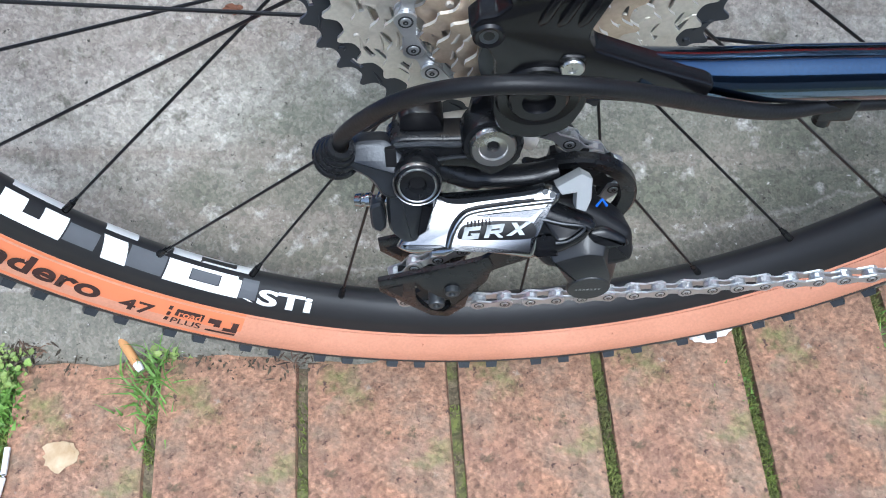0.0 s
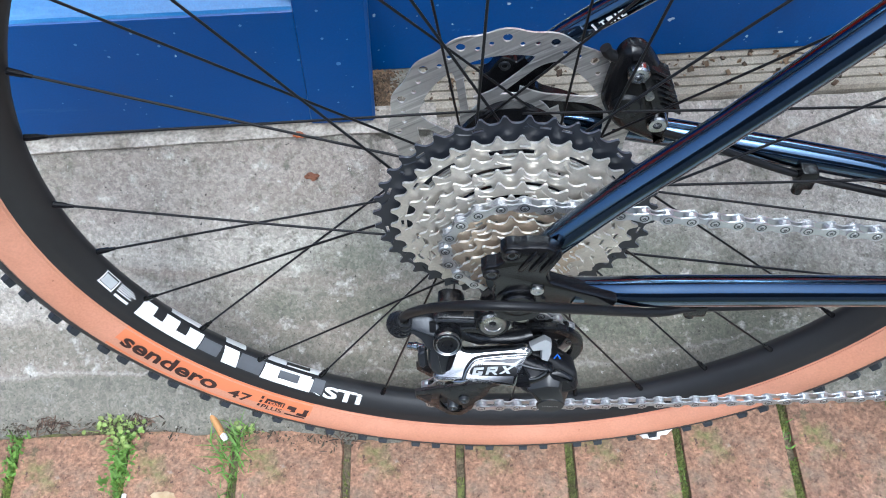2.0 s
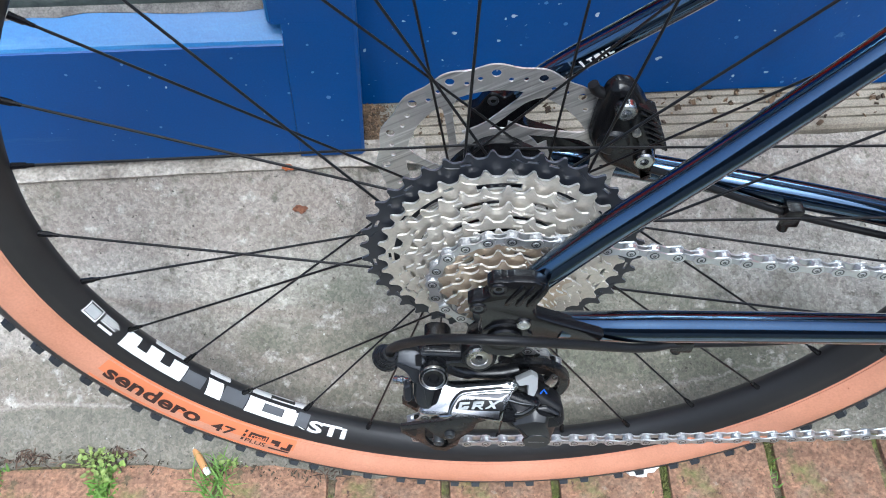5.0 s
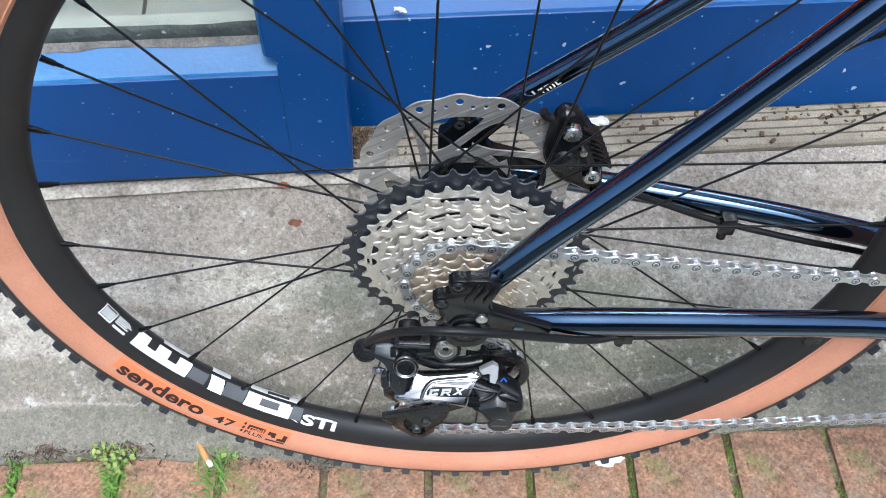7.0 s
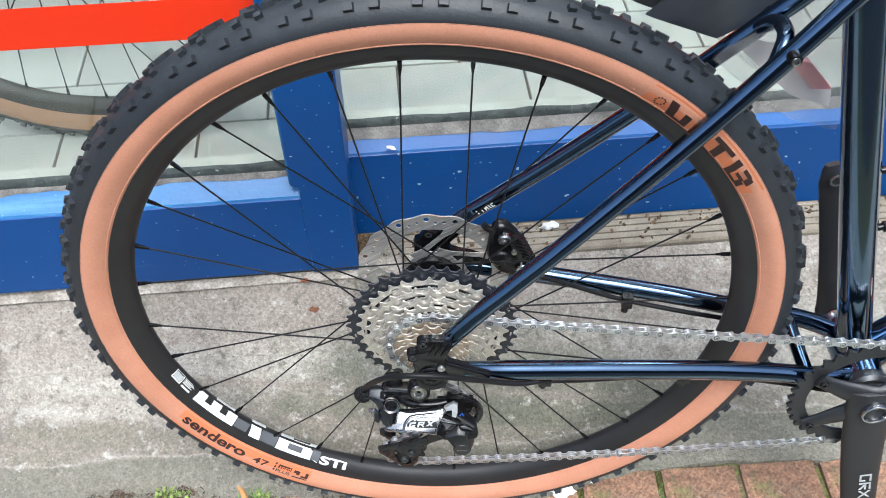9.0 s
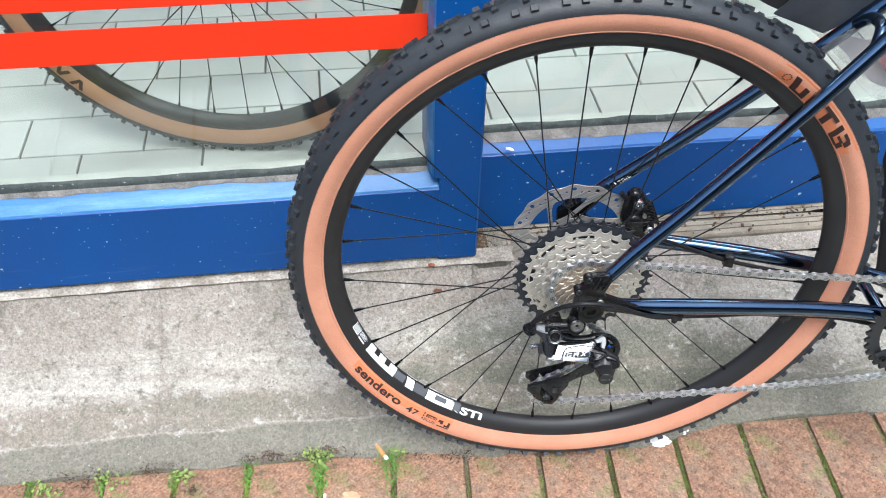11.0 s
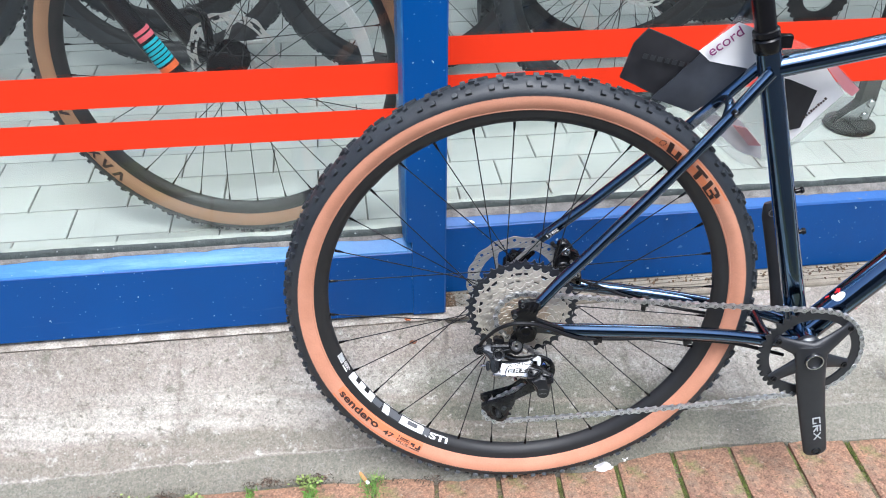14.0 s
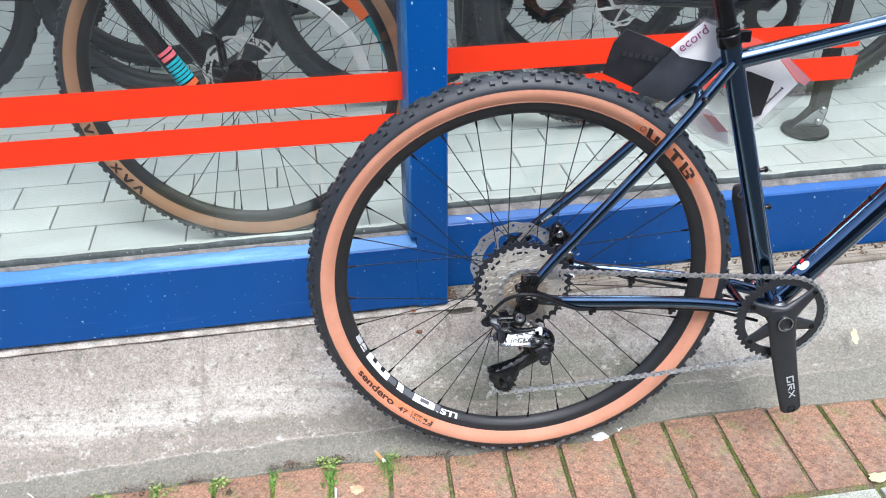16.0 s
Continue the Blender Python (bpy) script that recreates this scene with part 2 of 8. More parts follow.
def sweep(bm, pts, radii, seg=18, oval=(1.0, 1.0), up=(0, 1, 0), caps=True):
    """A tube along points. oval: its width across and along up."""
    pts = [Vector(a) for a in pts]
    k = len(pts)
    if not hasattr(radii, "__len__"):
        radii = [radii] * k
    rings = []
    for i, p in enumerate(pts):
        d = (pts[min(i + 1, k - 1)] - pts[max(i - 1, 0)]).normalized()
        side = d.cross(Vector(up)).normalized()
        u = side.cross(d).normalized()
        rings.append([bm.verts.new(p + side * math.cos(a) * radii[i] * oval[0] + u * math.sin(a) * radii[i] * oval[1])
                      for a in (2 * math.pi * j / seg for j in range(seg))])
    for a, b in zip(rings, rings[1:]):
        for j in range(seg):
            bm.faces.new((a[j], a[(j + 1) % seg], b[(j + 1) % seg], b[j]))
    if caps:
        bm.faces.new(rings[0][::-1])
        bm.faces.new(rings[-1])
    return bm


def lathe(bm, profile, seg=64, closed=True, arc=None):
    """Turn a profile of (radius, y) about the y axis."""
    a0, a1 = arc or (0, 2 * math.pi)
    full = arc is None
    n = seg if full else seg + 1
    rings = []
    for j in range(n):
        a = a0 + (a1 - a0) * j / seg
        rings.append([bm.verts.new((r * math.sin(a), y, r * math.cos(a))) for r, y in profile])
    k = len(profile)
    for j in range(seg):
        a, b = rings[j], rings[(j + 1) % n]
        for i in range(k if closed else k - 1):
            bm.faces.new((a[i], a[(i + 1) % k], b[(i + 1) % k], b[i]))
    return bm


def polar_plate(bm, n, levels, keep, y0, y1):
    """A flat plate round the y axis. levels(i): radii from inside out at step i of n; keep(i, j): whether cell j there is solid."""
    f, b = [], []
    for i in range(n):
        a = 2 * math.pi * i / n
        rr = levels(i)
        f.append([bm.verts.new((r * math.sin(a), y0, r * math.cos(a))) for r in rr])
        b.append([bm.verts.new((r * math.sin(a), y1, r * math.cos(a))) for r in rr])
    k = len(f[0]) - 1
    solid = [[bool(keep(i, j)) for j in range(k)] for i in range(n)]
    for i in range(n):
        ii = (i + 1) % n
        for j in range(k):
            if not solid[i][j]:
                continue
            bm.faces.new((f[i][j], f[ii][j], f[ii][j + 1], f[i][j + 1]))
            bm.faces.new((b[i][j], b[i][j + 1], b[ii][j + 1], b[ii][j]))
            if j == 0 or not solid[i][j - 1]:
                bm.faces.new((f[i][j], b[i][j], b[ii][j], f[ii][j]))
            if j == k - 1 or not solid[i][j + 1]:
                bm.faces.new((f[i][j + 1], f[ii][j + 1], b[ii][j + 1], b[i][j + 1]))
            if not solid[i - 1][j]:
                bm.faces.new((f[i][j], f[i][j + 1], b[i][j + 1], b[i][j]))
            if not solid[ii][j]:
                bm.faces.new((f[ii][j], b[ii][j], b[ii][j + 1], f[ii][j + 1]))
    loose = [v for v in bm.verts if not v.link_faces]
    bmesh.ops.delete(bm, geom=loose, context="VERTS")
    return bm


# ---- materials ----
concrete = mat("weathered_concrete", (0.385, 0.344, 0.298), 0.92, noise_scale=6, color2=(0.300, 0.268, 0.230), bump=1.0, bump_scale=330, fine=0.30, fine_scale=300)
layer(concrete, (0.47, 0.44, 0.39), 7, 0.50, 0.72, stretch=(0.40, 1.5, 1))
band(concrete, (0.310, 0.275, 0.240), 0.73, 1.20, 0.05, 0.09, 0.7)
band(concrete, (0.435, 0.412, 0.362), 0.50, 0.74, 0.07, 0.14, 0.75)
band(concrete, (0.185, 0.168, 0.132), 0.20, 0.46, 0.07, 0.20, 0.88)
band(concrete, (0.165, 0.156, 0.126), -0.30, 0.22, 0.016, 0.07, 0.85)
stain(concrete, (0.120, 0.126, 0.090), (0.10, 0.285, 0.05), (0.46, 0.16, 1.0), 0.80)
stain(concrete, (0.52, 0.490, 0.440), (0.46, 0.365, 0.05), (0.20, 0.05, 1.0), 0.4)
layer(concrete, (0.24, 0.215, 0.175), 4.2, 0.52, 0.72, offset=(1.3, 0.4, 2))
layer(concrete, (0.255, 0.222, 0.185), 9, 0.48, 0.66, stretch=(0.08, 1.8, 2.5), offset=(4, 2, 0))
layer(concrete, (0.165, 0.155, 0.125), 90, 0.56, 0.68, offset=(3, 1, 2))
layer(concrete, (0.45, 0.43, 0.385), 60, 0.57, 0.72, offset=(5, 3, 8))
layer(concrete, (0.18, 0.172, 0.135), 34, 0.56, 0.72, offset=(8, 2, 5))
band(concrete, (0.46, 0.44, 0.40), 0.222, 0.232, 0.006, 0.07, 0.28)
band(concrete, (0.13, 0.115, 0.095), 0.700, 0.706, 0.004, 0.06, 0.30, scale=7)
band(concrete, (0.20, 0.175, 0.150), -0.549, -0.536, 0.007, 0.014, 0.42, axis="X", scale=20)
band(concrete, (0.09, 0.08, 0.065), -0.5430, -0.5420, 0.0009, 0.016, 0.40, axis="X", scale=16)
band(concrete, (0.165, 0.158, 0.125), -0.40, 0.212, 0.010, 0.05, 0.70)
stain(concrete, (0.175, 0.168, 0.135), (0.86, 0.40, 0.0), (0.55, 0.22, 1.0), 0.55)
grain(concrete, 300, 0.82, 1.18)
grain(concrete, 620, 0.84, 1.16, (3, 1, 5))
layer(concrete, (0.50, 0.485, 0.44), 170, 0.665, 0.70, offset=(7, 5, 1))
layer(concrete, (0.06, 0.055, 0.045), 200, 0.65, 0.69, offset=(1, 8, 4))
lip_mat = mat("pale_render", (0.47, 0.43, 0.37), 0.92, noise_scale=26, color2=(0.17, 0.145, 0.115), bump=0.8, bump_scale=150, fine=0.35, fine_scale=300)
ribbed = mat("ribbed_stone", (0.36, 0.32, 0.25), 0.9, noise_scale=18, color2=(0.2, 0.17, 0.13), bump=0.4, bump_scale=300, fine=0.25)
brick_mat = mat("red_paver", (0.300, 0.165, 0.100), 0.93, noise_scale=18, color2=(0.210, 0.128, 0.085), bump=1.0, bump_scale=260, per_object=0.18, fine=0.36, fine_scale=280)
layer(brick_mat, (0.235, 0.185, 0.135), 11, 0.50, 0.66, offset=(2, 2, 2))
layer(brick_mat, (0.37, 0.225, 0.155), 26, 0.56, 0.70, offset=(6, 2, 9))
layer(brick_mat, (0.15, 0.17, 0.055), 13, 0.60, 0.74, offset=(5, 1, 3))
layer(brick_mat, (0.345, 0.190, 0.118), 48, 0.56, 0.66, offset=(3, 8, 2))
layer(brick_mat, (0.125, 0.095, 0.055), 55, 0.585, 0.66, offset=(8, 8, 5))
layer(brick_mat, (0.20, 0.115, 0.085), 7, 0.50, 0.66, offset=(9, 3, 1))
layer(brick_mat, (0.085, 0.05, 0.04), 130, 0.605, 0.67)
layer(brick_mat, (0.34, 0.27, 0.215), 70, 0.63, 0.72, offset=(4, 4, 4))
grain(brick_mat, 150, 0.82, 1.18)
grain(brick_mat, 420, 0.80, 1.18, (2, 6, 1))
slab_mat = mat("granite_slab", (0.42, 0.43, 0.38), 0.9, noise_scale=40, color2=(0.26, 0.27, 0.22), bump=0.5, fine=0.35, fine_scale=380)
soil = mat("joint_soil", (0.165, 0.130, 0.080), 0.95, noise_scale=40, color2=(0.075, 0.062, 0.038), bump=0.8, bump_scale=220, fine=0.3)
layer(soil, (0.115, 0.130, 0.035), 26, 0.47, 0.60)
grain(soil, 380, 0.6, 1.4)
asphalt = mat("street_ground", (0.065, 0.060, 0.056), 0.95, noise_scale=9, color2=(0.045, 0.042, 0.040), bump=0.6, fine=0.3)
moss = mat("moss", (0.19, 0.25, 0.045), 0.95, noise_scale=24, color2=(0.125, 0.120, 0.045), island=0.45)
grass = mat("grass_blade", (0.15, 0.27, 0.045), 0.6, noise_scale=60, color2=(0.10, 0.2, 0.03), island=0.3)
blue = mat("blue_gloss_paint", (0.0028, 0.067, 0.268), 0.38, noise_scale=5, color2=(0.0022, 0.057, 0.232), bump=0.10, bump_scale=70, fine=0.06, rough_var=0.10, spec=0.36)
pale_blue = mat("pale_blue_paint", (0.016, 0.135, 0.345), 0.42, noise_scale=8, color2=(0.012, 0.112, 0.31), bump=0.2, bump_scale=120, fine=0.10, rough_var=0.08)
layer(pale_blue, (0.12, 0.30, 0.52), 16, 0.52, 0.75, stretch=(0.15, 1, 1))
layer(pale_blue, (0.45, 0.52, 0.60), 140, 0.70, 0.73)
layer(blue, (0.45, 0.52, 0.60), 150, 0.700, 0.725, offset=(3, 3, 3))
layer(blue, (0.10, 0.20, 0.42), 60, 0.66, 0.75, offset=(1, 5, 2))
layer(blue, (0.10, 0.16, 0.33), 9, 0.68, 0.9, stretch=(1, 1, 0.2))
layer(blue, (0.50, 0.56, 0.64), 75, 0.705, 0.725, detail=2, offset=(9, 2, 6))
spatter(blue, (0.13, 0.24, 0.46), 95, 0.12)
spatter(blue, (0.10, 0.22, 0.48), 30, 0.07, (4, 2, 1))
layer(blue, (0.0016, 0.040, 0.165), 7, 0.56, 0.75, stretch=(1, 1, 0.25), offset=(5, 1, 2))
layer(blue, (0.06, 0.13, 0.30), 30, 0.62, 0.78, stretch=(0.1, 1, 1), offset=(2, 2, 9))
mid_blue = mat("mid_blue_paint", (0.005, 0.086, 0.300), 0.5, noise_scale=8, color2=(0.004, 0.070, 0.255), bump=0.2, bump_scale=120, fine=0.08, rough_var=0.08)
layer(mid_blue, (0.03, 0.15, 0.38), 14, 0.52, 0.75, stretch=(0.15, 1, 1))
layer(mid_blue, (0.12, 0.105, 0.085), 30, 0.62, 0.68, stretch=(0.4, 1, 1), offset=(2, 3, 1))
bead_mat = mat("window_bead", (0.200, 0.190, 0.175), 0.8, noise_scale=40, color2=(0.075, 0.070, 0.064), bump=0.6, fine=0.3)
gasket = mat("dark_sealant", (0.020, 0.027, 0.027), 0.6, noise_scale=60, color2=(0.055, 0.068, 0.062), bump=0.8)
layer(gasket, (0.30, 0.34, 0.32), 150, 0.64, 0.70, stretch=(0.6, 1, 1))
sill_white = mat("inner_sill_white", (0.62, 0.62, 0.58), 0.6, noise_scale=20, color2=(0.42, 0.42, 0.38), fine=0.1)
tile_mat = mat("pale_floor_tile", (0.535, 0.54, 0.515), 0.35, noise_scale=8, color2=(0.46, 0.465, 0.44), per_object=0.05, fine=0.04)
grout = mat("tile_grout", (0.12, 0.12, 0.11), 0.9, noise_scale=20, noise_amt=0.3)
plaster = mat("shop_plaster", (0.6, 0.6, 0.57), 0.8, noise_scale=3, noise_amt=0.15)
vinyl = mat("red_vinyl", (0.80, 0.036, 0.006), 0.45, noise_scale=4, noise_amt=0.06, spec=0.3)
rubber = mat("black_rubber", (0.0155, 0.0185, 0.0230), 0.50, noise_scale=30, color2=(0.023, 0.027, 0.032), bump=0.15, bump_scale=500, fine=0.12)
tan = mat("tan_sidewall", (0.58, 0.275, 0.175), 0.62, noise_scale=16, color2=(0.50, 0.225, 0.135), bump=0.12, bump_scale=700, fine=0.07)
tan_pale = mat("tan_sidewall_pale", (0.385, 0.205, 0.115), 0.65, noise_scale=16, noise_amt=0.12, bump=0.1, fine=0.06)
orange_label = mat("orange_label", (0.66, 0.205, 0.085), 0.6, noise_scale=20, noise_amt=0.10)
dark_print = mat("dark_print", (0.040, 0.016, 0.012), 0.6, noise_scale=80, noise_amt=0.3)
rim_mat = mat("black_anodised_rim", (0.016, 0.016, 0.017), 0.48, noise_scale=20, color2=(0.022, 0.022, 0.023), metal=0.2, rough_var=0.08)
white_print = mat("white_decal", (0.80, 0.80, 0.78), 0.5, noise_scale=60, noise_amt=0.06)
grey_print = mat("grey_decal", (0.10, 0.105, 0.115), 0.5, noise_scale=60, noise_amt=0.15)
spoke_mat = mat("black_spoke", (0.012, 0.012, 0.013), 0.35, metal=0.4, noise_scale=60, noise_amt=0.3)
navy = mat("midnight_blue_frame_paint", (0.045, 0.096, 0.176), 0.14, metal=1.0, coat=1.0, noise_scale=30, color2=(0.039, 0.085, 0.158), fine=0.08, fine_scale=900)
navy.node_tree.nodes["Principled BSDF"].inputs["Coat IOR"].default_value = 1.55
navy.node_tree.nodes["Principled BSDF"].inputs["Coat Roughness"].default_value = 0.04
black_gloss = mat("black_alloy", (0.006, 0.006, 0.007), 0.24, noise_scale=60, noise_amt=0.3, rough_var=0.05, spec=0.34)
black_matte = mat("black_plastic", (0.010, 0.010, 0.011), 0.42, noise_scale=80, noise_amt=0.25, bump=0.08, bump_scale=900, spec=0.26)
grey_alloy = mat("dark_grey_alloy", (0.085, 0.09, 0.095), 0.38, metal=0.75, noise_scale=80, noise_amt=0.2, rough_var=0.06)
badge_red = mat("red_print", (0.62, 0.012, 0.022), 0.45, noise_scale=60, noise_amt=0.1)
crank_mat = mat("dark_satin_crank", (0.024, 0.025, 0.028), 0.42, metal=0.2, noise_scale=50, noise_amt=0.2, rough_var=0.06)
silver = mat("polished_alloy", (0.40, 0.405, 0.410), 0.22, metal=1.0, noise_scale=60, noise_amt=0.12, rough_var=0.08)
black_satin = mat("black_satin_alloy", (0.008, 0.0085, 0.0098), 0.27, noise_scale=80, noise_amt=0.25, rough_var=0.05, bump=0.05, bump_scale=900, spec=0.38)
cast_grey = mat("grey_cast_alloy", (0.040, 0.043, 0.048), 0.34, metal=0.6, noise_scale=80, noise_amt=0.18, rough_var=0.06, bump=0.06, bump_scale=900)
steel_satin = mat("satin_steel", (0.56, 0.555, 0.54), 0.28, metal=1.0, noise_scale=80, noise_amt=0.15, rough_var=0.06)
cap_grey = mat("satin_black_cap", (0.012, 0.0126, 0.014), 0.36, noise_scale=80, noise_amt=0.2, bump=0.06, bump_scale=900, spec=0.5)
lever_grey = mat("grey_lever", (0.36, 0.37, 0.37), 0.45, metal=0.3, noise_scale=70, noise_amt=0.12)
pale_print = mat("pale_grey_print", (0.50, 0.52, 0.52), 0.5, noise_scale=90, noise_amt=0.15)
nickel = mat("nickel_sprocket", (0.60, 0.565, 0.50), 0.46, metal=0.70, noise_scale=45, color2=(0.57, 0.525, 0.46), rough_var=0.10, fine=0.08)
# Brighter copies for sprocket edges: the sky's glint put into the colour.
nickel_edge_lit = mat("sky_lit_tooth_edge", (0.86, 0.84, 0.80), 0.30, metal=0.75, noise_scale=60, noise_amt=0.12)
cog_edge_lit = mat("sky_lit_black_edge", (0.055, 0.060, 0.075), 0.30, noise_scale=60, noise_amt=0.2)
nickel_warm = mat("bronzed_sprocket", (0.56, 0.47, 0.365), 0.44, metal=0.75, noise_scale=45, color2=(0.50, 0.405, 0.305), rough_var=0.10, fine=0.08)
cog_black = mat("black_sprocket", (0.014, 0.0165, 0.023), 0.40, noise_scale=60, noise_amt=0.3)
chain_dark = mat("dark_chain_steel", (0.50, 0.505, 0.515), 0.34, metal=0.7, noise_scale=120, noise_amt=0.3)
# Lit copy of the rotor steel: lamp brightness put in by less metal.
rotor_lit = mat("lit_rotor_steel", (0.58, 0.57, 0.55), 0.45, metal=0.35, noise_scale=90, noise_amt=0.18)
chain_mat = mat("grey_chain_steel", (0.66, 0.665, 0.675), 0.32, metal=0.9, noise_scale=120, noise_amt=0.25, rough_var=0.1)
rotor_mat = mat("brushed_rotor_steel", (0.56, 0.55, 0.53), 0.42, metal=0.75, noise_scale=90, noise_amt=0.18, bump=0.15, bump_scale=500)
layer(rotor_mat, (0.30, 0.295, 0.285), 260, 0.50, 0.66, detail=2, stretch=(1, 1, 20), turn=(0, radians(60), 0))
layer(rotor_mat, (0.74, 0.73, 0.71), 300, 0.56, 0.70, detail=2, stretch=(1, 1, 20), offset=(3, 0, 4), turn=(0, radians(60), 0))
blue_mark = mat("blue_paint_mark", (0.02, 0.12, 0.55), 0.5, noise_scale=50, noise_amt=0.2)
red_mark = mat("red_sticker", (0.6, 0.02, 0.03), 0.5, noise_scale=50, noise_amt=0.2)
card_white = mat("white_card", (0.78, 0.77, 0.76), 0.6, noise_scale=20, noise_amt=0.06)
card_black = mat("black_card", (0.02, 0.02, 0.023), 0.5, noise_scale=40, noise_amt=0.3)
sleeve_film = mat("smoky_plastic", (0.045, 0.050, 0.060), 0.32, noise_scale=25, color2=(0.028, 0.031, 0.038))
purple_print = mat("purple_print", (0.25, 0.04, 0.16), 0.6, noise_scale=60, noise_amt=0.2)
leaf_dry = mat("dry_leaf", (0.45, 0.36, 0.24), 0.8, noise_scale=60, color2=(0.3, 0.2, 0.1), island=0.3)
grit_mat = mat("brown_grit", (0.16, 0.105, 0.06), 0.9, noise_scale=60, color2=(0.07, 0.048, 0.030), island=0.6)
leaf_green = mat("pale_green_leaf", (0.55, 0.56, 0.30), 0.6, noise_scale=60, noise_amt=0.3)
butt_tan = mat("cigarette_filter", (0.62, 0.32, 0.12), 0.8, noise_scale=90, noise_amt=0.25)
paper_white = mat("crumpled_white_paper", (0.80, 0.79, 0.77), 0.8, noise_scale=60, noise_amt=0.15)
teal = mat("teal_anodised", (0.01, 0.26, 0.32), 0.4, metal=0.3, noise_scale=30, noise_amt=0.15)
teal_bright = mat("cyan_decal", (0.02, 0.42, 0.52), 0.5, noise_scale=40, noise_amt=0.1)
pink_print = mat("pink_decal", (0.75, 0.12, 0.16), 0.5, noise_scale=40, noise_amt=0.1)
orange_paint = mat("orange_paint", (0.75, 0.13, 0.03), 0.4, noise_scale=30, noise_amt=0.1)


def clear(name, tint, rough, mix, veil=0.03):
    """Glass or film: see-through with a mirror gloss on it."""
    m = bpy.data.materials.new(name)
    m.use_nodes = True
    n, l = m.node_tree.nodes, m.node_tree.links
    n.remove(n["Principled BSDF"])
    t = n.new("ShaderNodeBsdfTransparent")
    t.inputs["Color"].default_value = (*tint, 1)
    g = n.new("ShaderNodeBsdfGlossy")
    g.inputs["Roughness"].default_value = rough
    lw = n.new("ShaderNodeLayerWeight")
    pw = n.new("ShaderNodeMath")
    pw.operation = "POWER"
    pw.inputs[1].default_value = 5.0
    l.new(lw.outputs["Facing"], pw.inputs[0])
    fr = n.new("ShaderNodeMath")
    fr.operation = "MULTIPLY_ADD"
    fr.inputs[1].default_value = 0.9
    fr.inputs[2].default_value = veil
    l.new(pw.outputs["Value"], fr.inputs[0])
    mx = n.new("ShaderNodeMixShader")
    l.new(fr.outputs["Value"], mx.inputs["Fac"])
    l.new(t.outputs["BSDF"], mx.inputs[1])
    l.new(g.outputs["BSDF"], mx.inputs[2])
    last = mx
    if mix:
        d = n.new("ShaderNodeBsdfDiffuse")
        d.inputs["Color"].default_value = (0.8, 0.8, 0.8, 1)
        m2 = n.new("ShaderNodeMixShader")
        m2.inputs["Fac"].default_value = mix
        l.new(mx.outputs["Shader"], m2.inputs[1])
        l.new(d.outputs["BSDF"], m2.inputs[2])
        last = m2
    l.new(last.outputs["Shader"], n["Material Output"].inputs["Surface"])
    return m


glass = clear("window_glass", (0.94, 0.97, 0.95), 0.0, 0.0, 0.075)
film = clear("clear_plastic_film", (0.96, 0.96, 0.96), 0.10, 0.07)

# ---- setting ----
SLOPE = 0.0613                                # the street climbs along x
WALL = at(-0.1, 0.466, 0, 0, 0, 8.7)          # shopfront: x along it, y into the shop
BY = radians(5.5)                             # how the pavers lie
E1, E2 = (math.cos(BY), math.sin(BY)), (-math.sin(BY), math.cos(BY))


def street(x, y):
    return SLOPE * x


def edge_y(x):
    """Where the concrete apron meets the pavers."""
    xs = (-6, -1.0, -0.78, -0.57, -0.35, -0.13, 0.14, 0.23, 0.29, 0.42, 0.54, 0.72, 6)
    ys = (-0.35, 0.155, 0.182, 0.203, 0.218, 0.212, 0.226, 0.248, 0.268, 0.284, 0.29, 0.293, 0.75)
    return float(np.interp(x, xs, ys)) + 0.005 * noise.noise((x * 9, 0, 0)) + 0.003 * noise.noise((x * 40, 3, 0))


def wall_y(x, d=0.0):
    return 0.466 + (x + 0.1) * math.tan(radians(8.7)) + d / math.cos(radians(8.7))


def top_z(x):
    return min(0.148, 0.082 + 0.105 * (x + 0.8)) if x > -3 else -0.15


# ground to the horizon
bm = bmesh.new()
vs = [bm.verts.new((x, y, street(x, y) - 0.03)) for x, y in ((-900, -900), (900, -900), (900, 900), (-900, 900))]
bm.faces.new(vs)
ground = tagged(part("ground", bm, asphalt), "grey-brown street surface sloping up along the shop", "ground", kind="structure")

# joint bed between the pavers
bm = bmesh.new()
n1, n2 = 260, 40
grid = []
for i in range(n1 + 1):
    row = []
    for j in range(n2 + 1):
        a, b = -2.2 + 4.4 * i / n1, -0.55 + 0.95 * j / n2
        x, y = a * E1[0] + b * E2[0], a * E1[1] + b * E2[1]
        row.append(bm.verts.new((x, y, street(x, y) - 0.0075 + 0.0045 * noise.noise((x * 45, y * 45, 0)))))
    grid.append(row)
for i in range(n1):
    for j in range(n2):
        bm.faces.new((grid[i][j], grid[i + 1][j], grid[i + 1][j + 1], grid[i][j + 1]))
pavement = tagged(part("pavement", bm, soil, smooth=True), "red clay paver pavement with mossy open joints", "pavement", kind="structure")

